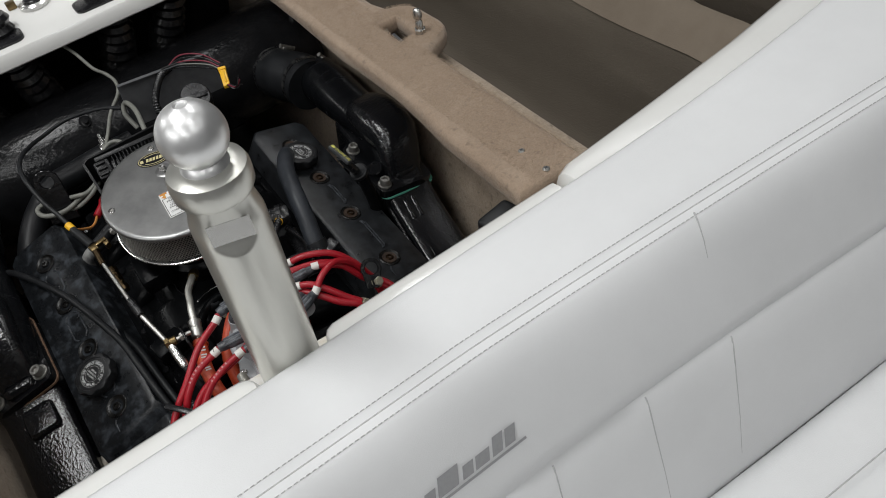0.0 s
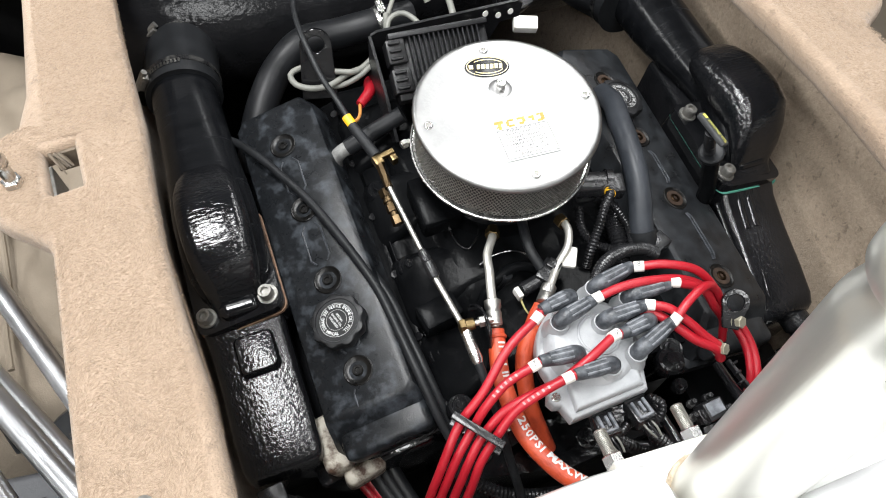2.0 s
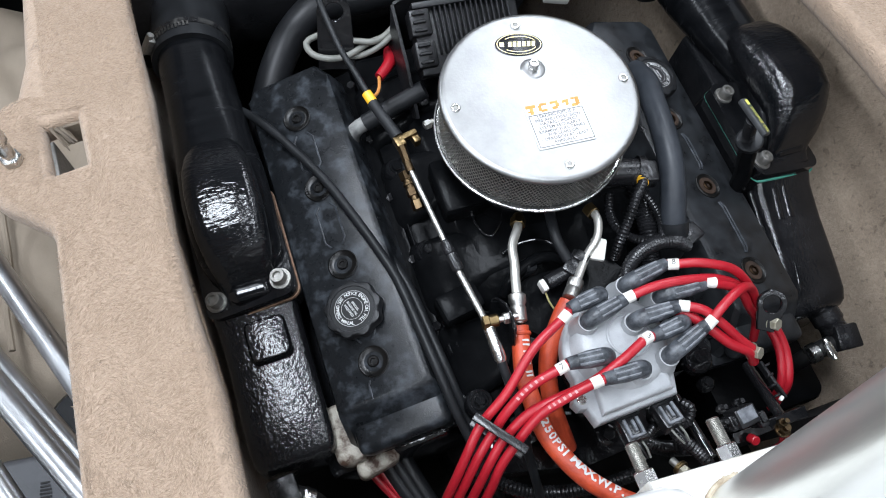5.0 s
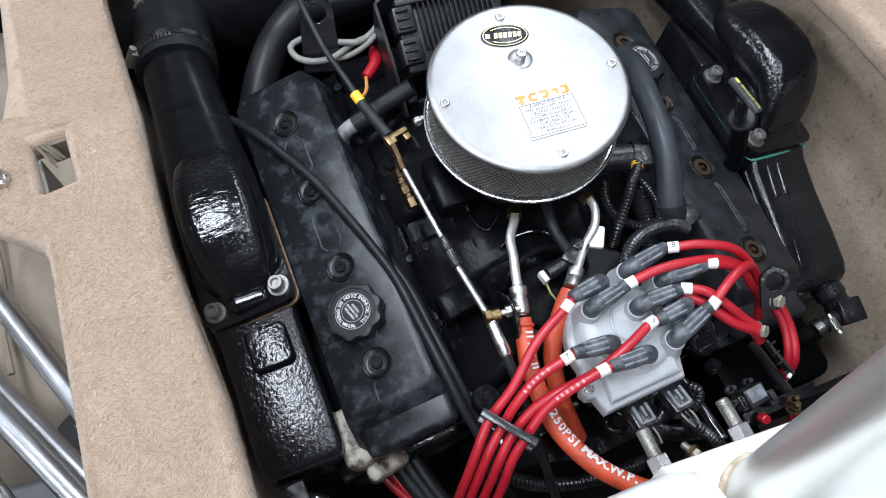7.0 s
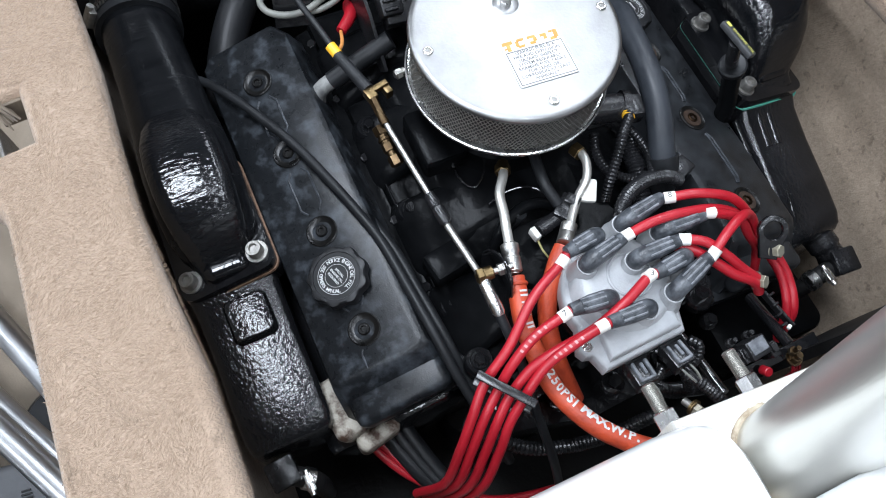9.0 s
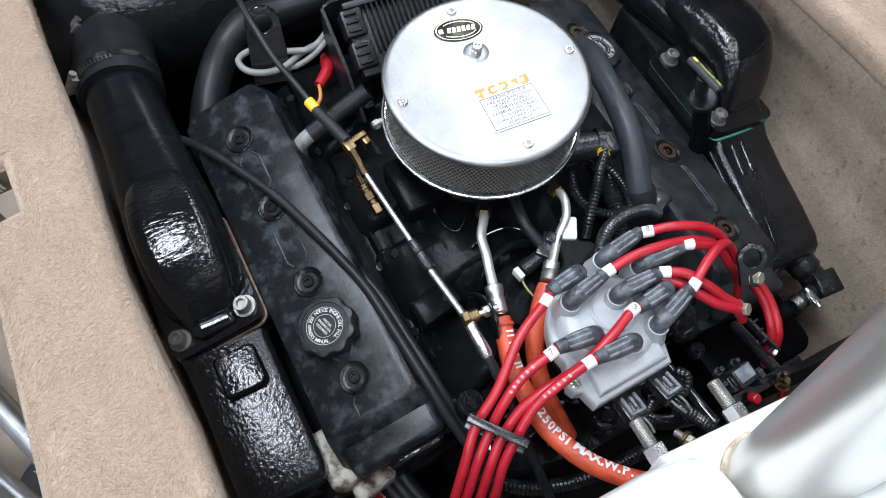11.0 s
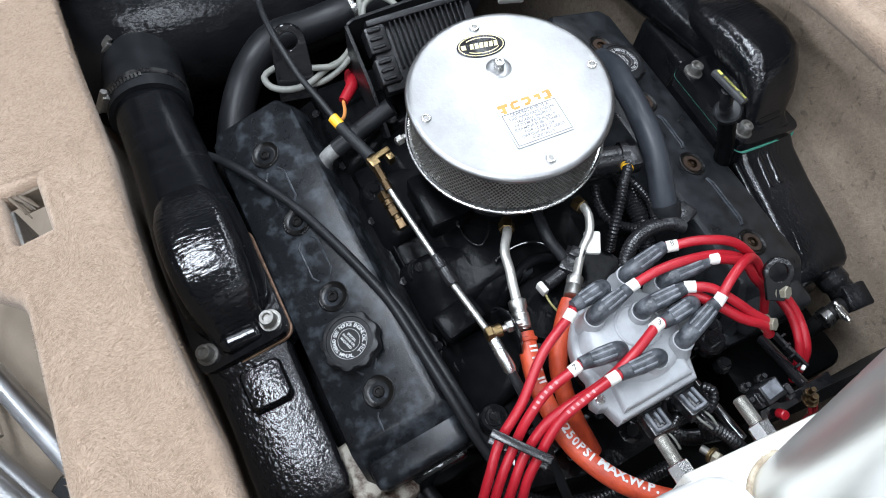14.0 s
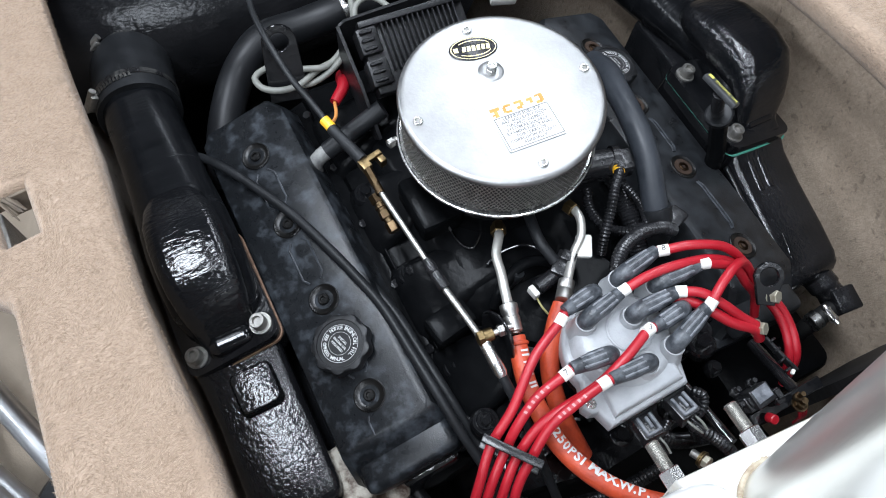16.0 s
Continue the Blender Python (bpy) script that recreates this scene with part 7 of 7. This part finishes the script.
# ---- hose tails and clamps at the front ends of the manifolds ----
for sx_, px, py, pz in ((-1, -0.372, -0.266, -0.262), (1, 0.358, -0.309, -0.264)):
    tail = thing("drain_hose", "short black hose tail with a steel clamp below the manifold", "hose", (px, py, pz), group="drain hoses")
    dv = Vector((0.75, -0.50, -0.35)).normalized() if sx_ < 0 else Vector((-1.0, -0.12, -0.22)).normalized()
    o = Vector((px, py, pz))
    bm = box(bmesh.new(), o, (0.032, 0.032, 0.036), turn(8, 0, -sx_ * 6), 0.003)
    part("fitting", bm, PLASTIC, tail)
    part("hose", tube(bmesh.new(), [o + dv * 0.012, o + dv * 0.030, o + dv * 0.040 + Vector((0, 0, -0.030)), o + dv * 0.042 + Vector((0, 0, -0.12))], 0.0110, 18), DARK, tail)
    bm = lathe(bmesh.new(), [(0.0113, 0), (0.0128, 0.001), (0.0128, 0.012), (0.0113, 0.013)], o + dv * (0.022 if sx_ < 0 else 0.036), axis_to(dv), 28)
    band = part("clamp", bm, STEEL, tail)
    bm = box(bmesh.new(), o + dv * 0.029 + Vector((0.0, -0.006, 0.013)), (0.010, 0.020, 0.009), None, 0.002)
    rod(bm, o + dv * 0.029 + Vector((0, -0.020, 0.014)), o + dv * 0.029 + Vector((0, 0.008, 0.014)), 0.0038, seg=10)
    part("clamp_screw", bm, STEEL, band)
neck = tube(bmesh.new(), [(0.345, -0.255, -0.255), (0.350, -0.275, -0.259), (0.355, -0.296, -0.264)], lambda u: 0.0195 if 0.3 < u < 0.75 else 0.0170, 24, 0.003)
solo("manifold_plug", neck, PLASTIC, "black plugged outlet at the manifold end", "plug")

# ---- flaking head corner beside the valve cover ----
bm = box(bmesh.new(), (-0.288, -0.228, -0.262), (0.034, 0.072, 0.05), turn(0, -14, 4), 0.010, 3)
box(bm, (-0.262, -0.268, -0.272), (0.052, 0.022, 0.04), turn(0, 0, 12), 0.008, 3)
solo("head_casting", bm, RUST, "flaking pale paint and rust on the cylinder head corner", "casting")

# ---- battery cables low at the front ----
for k, (mt, rad) in enumerate(((RED_LEAD, 0.0052), (RED_LEAD, 0.0052), (RUBBER, 0.010), (RUBBER, 0.010), (RUBBER, 0.010))):
    dy = -0.012 * k
    pts = [(-0.285 + 0.012 * k, -0.20, -0.30), (-0.275 + 0.012 * k, -0.262 + dy * 0.3, -0.31), (-0.235 + 0.010 * k, -0.330 + dy, -0.325), (-0.16, -0.385 + dy, -0.335), (-0.05, -0.41 + dy, -0.34)]
    solo("battery_cable", tube(bmesh.new(), pts, rad, 12), mt, "thick battery cable lying low in front of the engine" if mt is RUBBER else "red cable lying low in front of the engine", "cable", group="battery cables")

# ---- black clutter low between the intake and the front bar ----
bell = thing("bell_flange", "black cast flange with painted bolts below the fuel hoses", "flange", (-0.06, -0.33, -0.26))
bm = loft(bmesh.new(), [[Vector((x, y, z)) for x, y in ((-0.155, -0.275), (-0.02, -0.300), (0.10, -0.305), (0.11, -0.345), (-0.03, -0.352), (-0.16, -0.322))] for z in (-0.285, -0.248)])
part("flange", bm, GLOSS_BLACK, bell)
for fx, fy in ((-0.125, -0.300), (-0.062, -0.318), (0.004, -0.327), (0.072, -0.326)):
    bm = lathe(bmesh.new(), [(0.0135, 0), (0.0135, 0.003), (0.012, 0.004)], (fx, fy, -0.248), None, 20)
    hexagon(bm, (fx, fy, -0.244), 0.0085, 0.008)
    part("bolt", bm, GLOSS_BLACK, bell)
clamp_brk = thing("cable_bracket", "black bent sheet bracket under the throttle cable", "bracket", (-0.09, -0.29, -0.2))
bm = box(bmesh.new(), (-0.085, -0.292, -0.205), (0.050, 0.036, 0.003), turn(10, 6, 12), 0.001, 1)
box(bm, (-0.062, -0.296, -0.222), (0.003, 0.034, 0.036), turn(10, 6, 12), 0.001, 1)
part("sheet", bm, GLOSS_BLACK, clamp_brk)
bm = hexagon(bmesh.new(), (-0.094, -0.290, -0.203), 0.0065, 0.006, turn(10, 6, 12))
part("bolt", bm, DULL_STEEL, clamp_brk, "dull steel bolt")
for pts, rad in (([(-0.175, -0.30, -0.24), (-0.12, -0.352, -0.245), (-0.04, -0.375, -0.262), (0.04, -0.378, -0.275)], 0.0085), ([(0.02, -0.345, -0.20), (0.045, -0.362, -0.215), (0.085, -0.372, -0.235), (0.12, -0.375, -0.27)], 0.0095)):
    solo("wire_conduit", corrugated(bmesh.new(), pts, rad, 0.0048, 0.0014), PLASTIC, "black corrugated conduit low at the front of the engine", "conduit", group="low conduits")

# ---- carpet screws, posts in the tabs ----
def flat_screw(x, y, z, r):
    s = thing("carpet_screw", "pale cross-head screw sunk in the tan carpet", "screw", (x, y, z), HULL, "carpet screws")
    bm = lathe(bmesh.new(), [(r, 0), (r, 0.0012), (r * 0.7, 0.0026), (0.0, 0.0028)], (x, y, z), seg=24)
    part("head", bm, BOLT_DULL, s)
    # the slot isn't cut: two dark bars carry its shade as colour
    bm = box(bmesh.new(), (x, y, z + 0.0027), (r * 1.15, r * 0.26, 0.0009), turn(0, 0, 30))
    box(bm, (x, y, z + 0.0027), (r * 0.26, r * 1.15, 0.0009), turn(0, 0, 30))
    part("cross_slot", bm, GREY_PAINT, s, "cross slot laid on as dark bars for its shade")


flat_screw(-0.442, -0.306, 0.7568, 0.0085)
flat_screw(0.420, -0.333, 0.7558, 0.0050)
flat_screw(0.420, -0.386, 0.7558, 0.0054)
for qx, qy in ((0.497, 0.037), (-0.519, 0.0685)):
    post_t = thing("latch_post", "chromed latch post standing on the carpeted tab", "post", (qx, qy, 0.757), HULL, "latch posts")
    bm = hexagon(bmesh.new(), (qx, qy, 0.757), 0.0104, 0.008)
    part("base_nut", bm, STEEL, post_t)
    bm = lathe(bmesh.new(), [(0.0066, 0.764), (0.0066, 0.778), (0.0052, 0.780), (0.0052, 0.784), (0.0080, 0.787), (0.0084, 0.793), (0.0060, 0.801), (0.0, 0.803)], (qx, qy, 0), seg=24)
    part("pin", bm, STEEL, post_t)

# ---- fuzz along the carpet edges ----
rng = random.Random(5)


def fuzz(name, xe, sx, y0, y1, n, top):
    bm = bmesh.new()
    for _ in range(n):
        y = rng.uniform(y0, y1)
        drop = rng.uniform(-0.002, 0.016) if not top else rng.uniform(0.0, 0.003)
        base = Vector((xe(y) + sx * (-0.0008 if not top else -rng.uniform(0.0, 0.01)), y, 0.7565 - drop))
        d = Vector((sx * rng.uniform(0.3, 1.0), rng.uniform(-0.6, 0.6), rng.uniform(-0.3, 0.7))).normalized() * rng.uniform(0.0012, 0.0036)
        w = Vector((0, 1, 0.3)).cross(d).normalized() * 0.00018
        vs = [bm.verts.new(base - w), bm.verts.new(base + w), bm.verts.new(base + d * 0.6 + w * 0.6 + Vector((0, 0, 0.0005))), bm.verts.new(base + d)]
        bm.faces.new((vs[0], vs[1], vs[2]))
        bm.faces.new((vs[0], vs[2], vs[3]))
    tagged(part(name, bm, PILE), "loose tan carpet fibres along the board edge", "carpet fibres", "", "stuff")


fuzz("carpet_fibres", lambda y: -0.388 + 0.014 * min(1, max(0, (-0.06 - y) / 0.16)), 1, -0.395, 0.42, 3800, False)
fuzz("carpet_fibres", lambda y: 0.371 - 0.014 * min(1, max(0, (-0.06 - y) / 0.16)), -1, -0.395, 0.42, 1600, False)
fuzz("carpet_fibres", lambda y: 0.476, 1, -0.395, -0.05, 900, False)
fuzz("carpet_fibres", lambda y: -0.488, -1, -0.395, -0.05, 900, False)


def pile(name, sx, inner, outer, y0, y1, n, seed, tab_y, tab_x, slot):
    """Short combed fibres lying on a carpeted board and its tab, but not over the slot."""
    rg = np.random.RandomState(seed)
    x, y = rg.uniform(inner, tab_x, n), rg.uniform(y0, y1, n)
    on = x < outer
    for dy, r in ((0.0, 0.054), (0.050, 0.053)):
        on |= (x - tab_x + 0.045) ** 2 + (y - tab_y - dy) ** 2 < r * r
    if sx < 0:
        on &= (x < outer) | (y > -0.009 + 1.08 * (x - 0.497))
    sxs, sys = [p[0] for p in slot], [p[1] for p in slot]
    on &= ~((x > min(sxs) - 0.006) & (x < max(sxs) + 0.006) & (y > min(sys) - 0.006) & (y < max(sys) + 0.006))
    x, y = sx * x[on], y[on]
    n = len(x)
    comb = np.array([noise.noise(Vector((a * 28, b * 28, seed))) for a, b in zip(x, y)]) * 3.0 + rg.normal(0, 0.5, n)
    size = rg.uniform(0.0018, 0.0048, n)
    dx, dy = np.cos(comb) * size, np.sin(comb) * size
    wx, wy = -np.sin(comb) * 0.00020, np.cos(comb) * 0.00020
    z = np.full(n, 0.7571)
    lift = rg.uniform(0.0, 0.0008, n)
    v = np.stack([np.stack([x - wx, y - wy, z], 1), np.stack([x + wx, y + wy, z], 1), np.stack([x + dx * 0.6 + wx * 0.7, y + dy * 0.6 + wy * 0.7, z + lift], 1), np.stack([x + dx, y + dy, z + lift * 0.8], 1)], 1).reshape(-1, 3)
    f = np.arange(4 * n).reshape(-1, 4)
    me = bpy.data.meshes.new(name)
    me.from_pydata(v.tolist(), [], f.tolist())
    me.materials.append(PILE)
    ob = new(name, me)
    tagged(ob, "short combed tan carpet pile on the board", "carpet pile", "", "stuff")


pile("carpet_pile", -1, 0.392, 0.487, -0.39, 0.40, 110000, 3, 0.045, 0.545, slot_l)
pile("carpet_pile", 1, 0.388, 0.474, -0.39, 0.40, 60000, 8, 0.055, 0.535, slot_r)

# ---- side locker beside the engine box: poles, canvas and a dark box ----
for a, b, r in (((-0.680, 0.260, 0.62), (-0.470, -0.249, 0.62), 0.0120), ((-0.705, 0.130, 0.598), (-0.470, -0.302, 0.598), 0.0105), ((-0.715, 0.120, 0.610), (-0.470, -0.334, 0.610), 0.0135), ((-0.715, 0.046, 0.610), (-0.515, -0.390, 0.610), 0.0135)):
    pole = thing("aluminium_pole", "bright aluminium tube pole lying in the side locker", "pole", tuple(b), HULL, "aluminium poles")
    part("tube", rod(bmesh.new(), a, b, r, seg=28), POLE, pole)
bm = bmesh.new()
n = 44
grid = []
for i in range(n):
    row = []
    for j in range(n):
        x, y = -0.84 + 0.34 * i / (n - 1), -0.045 + 0.60 * j / (n - 1)
        h = 0.50 + 0.030 * noise.noise(Vector((x * 9, y * 6, 1.7))) + 0.045 * abs(noise.noise(Vector((x * 13 + y * 8, y * 5 - x * 5, 4.1)))) + 0.06 * (y + 0.05) - 2.2 * max(0.0, 0.0 - y - 0.25 * max(0.0, x + 0.66))
        row.append(bm.verts.new((x, y, h)))
    grid.append(row)
for i in range(n - 1):
    for j in range(n - 1):
        bm.faces.new((grid[i][j], grid[i + 1][j], grid[i + 1][j + 1], grid[i][j + 1]))
sheet = bmesh.ops.extrude_face_region(bm, geom=list(bm.faces))["geom"]
bmesh.ops.translate(bm, verts=[v for v in sheet if isinstance(v, bmesh.types.BMVert)], vec=(0, 0, -0.20))
cloth = thing("canvas_cover", "folded beige canvas cover with a dark strap in the side locker", "canvas", (-0.68, 0.2, 0.33), HULL)
part("sheet", bm, CANVAS, cloth, "", 70)
bm = tube(bmesh.new(), [(-0.700, 0.10, 0.535), (-0.672, 0.055, 0.560), (-0.655, 0.005, 0.548), (-0.650, -0.035, 0.500), (-0.648, -0.060, 0.45)], 0.006, 8)
part("strap", bm, RUBBER, cloth, "dark webbing strap")
bm = tube(bmesh.new(), [(-0.62, 0.0 + 0.06 * k, 0.535 + 0.01 * math.sin(2.1 * k)) for k in range(8)], 0.004, 8)
part("hem", bm, CANVAS, cloth, "rolled hem")
spk = thing("speaker_box", "dark grey plastic box with a slotted vent in the locker", "box", (-0.6, -0.2, 0.3), HULL)
bm = box(bmesh.new(), (-0.615, -0.225, 0.385), (0.17, 0.26, 0.13), turn(0, 0, -8), 0.012, 3)
shell = part("shell", bm, GREY_PAINT, spk)
# vent slots as dark strips on the closed shell, their shade as colour
for k in range(7):
    bm = box(bmesh.new(), (-0.628, -0.130 - 0.0042 * k, 0.4505), (0.013 - 0.0012 * abs(k - 3), 0.0018, 0.002), turn(0, 0, -8))
    part("vent_slot", bm, DARK, shell, "dark strip painting the shade of a vent slot")
bm = lathe(bmesh.new(), [(0.040, 0), (0.046, 0.012), (0.046, 0.05), (0.036, 0.062), (0.01, 0.064)], (-0.565, -0.085, 0.43), None, 32)
solo("rubber_buffer", bm, RUBBER, "round black rubber buffer in the side locker", "buffer", HULL)
bm = box(bmesh.new(), (-0.85, 0.1, 0.27), (0.70, 1.5, 0.06), None, 0.01)
structure("locker_floor", bm, DARK, "dark lining of the side locker floor", "floor")

# ---- side locker on the other side: taupe vinyl bolster with a lighter band ----
bm = bmesh.new()
prof_b = [(0.49, 0.30), (0.70, 0.30), (0.82, 0.315), (0.850, 0.34), (0.88, 0.45), (0.902, 0.56), (0.910, 0.598), (0.917, 0.606), (0.945, 0.626), (0.977, 0.650), (0.986, 0.652), (0.992, 0.640), (0.998, 0.30), (1.25, 0.28), (1.25, 0.22), (0.49, 0.22)]
rings = []
for y in np.linspace(-0.40, 1.0, 60):
    ring = []
    for x, z in prof_b:
        bump_h = 0.010 * noise.noise(Vector((x * 9, y * 7, 0.3))) + 0.011 * abs(noise.noise(Vector((x * 22, y * 16 + x * 9, 2.2)))) if 0.5 < x < 1.0 else 0
        ring.append(Vector((x, y, z + bump_h)))
    rings.append(ring)
lining = thing("side_bolster", "creased taupe vinyl side bolster with a paler top band", "bolster", (0.9, 0.3, 0.3), HULL)
part("panel", loft(bm, rings), TAUPE, lining, "", 60)
bm = bmesh.new()
rings = []
for y in np.linspace(-0.40, 1.0, 30):
    rings.append([Vector((x, y, z + 0.010 * noise.noise(Vector((x * 9, y * 7, 0.3))) + 0.006)) for x, z in ((0.908, 0.600), (0.945, 0.630), (0.980, 0.655), (0.992, 0.652), (0.980, 0.636), (0.945, 0.61))])
TAUPE_LIGHT = material("pale_taupe_vinyl", (0.150, 0.122, 0.094), 0.85, 0, (0.195, 0.162, 0.128), 7, 0.8, 330, 0.25, 0.08, spec=0.1)
part("top_band", loft(bm, rings), TAUPE_LIGHT, lining, "paler taupe vinyl band", 60)
bm = box(bmesh.new(), (0.335, -0.380, 0.712), (0.060, 0.030, 0.030), turn(0, 0, 8), 0.009, 3)
solo("rubber_stop", bm, RUBBER, "black rubber stop in the corner of the engine well", "stop", HULL)
# black front panel of the well, leaning in below the lip
bm = loft(bmesh.new(), [[Vector((x, y + dy, z)) for x, y, z in ((0.20, -0.398, 0.715), (0.425, -0.398, 0.715), (0.425, -0.318, 0.30), (0.20, -0.318, 0.30))] for dy in (0, -0.012)])
structure("wall_front_panel", bm, DARK, "black front panel of the engine well below the lip", "wall")

# ---- what shows inside the slots of the carpeted tabs ----
PLY = material("bare_plywood", (0.085, 0.066, 0.048), 0.75, 0, (0.20, 0.16, 0.115), 40, 0.8, 300, 0.3, 0.1, stretch=(1, 0.3, 1))
for sx in (-1, 1):
    tabx = 0.4865 if sx < 0 else 0.470
    edge = thing("plywood_edge", "raw splintered plywood edge inside the slot of the carpeted tab", "plywood", (sx * tabx, 0.09, 0.70), HULL, "plywood edges")
    bm = box(bmesh.new(), (sx * (tabx - 0.017), 0.1115, 0.732), (0.030, 0.004, 0.026), turn(0, 0, -sx * 5), 0.0008, 1)
    part("ply", bm, PLY, edge)
    splinter_rng = random.Random(11 + sx)
    for k in range(9):
        root = Vector((sx * (tabx - 0.0006 - 0.0016 * k), 0.110 - 0.0004 * k, 0.746 - 0.003 * (k % 3)))
        tip_at = root + Vector((-sx * splinter_rng.uniform(0.006, 0.012), -splinter_rng.uniform(0.016, 0.030) * (1.0 - 0.07 * k), -splinter_rng.uniform(0.001, 0.008)))
        part("splinter", rod(bmesh.new(), root, tip_at, splinter_rng.uniform(0.0020, 0.0032), 0.0008, 5), PLY, edge)
    bm = box(bmesh.new(), (sx * (tabx + 0.0005), 0.073, 0.715), (0.007, 0.052, 0.05), turn(0, sx * 4, sx * -3), 0.001, 1)
    solo("metal_strip", bm, GREY_PAINT if sx > 0 else BOLT_DULL, "dull metal strip below the slot", "strip", HULL, "metal strips")
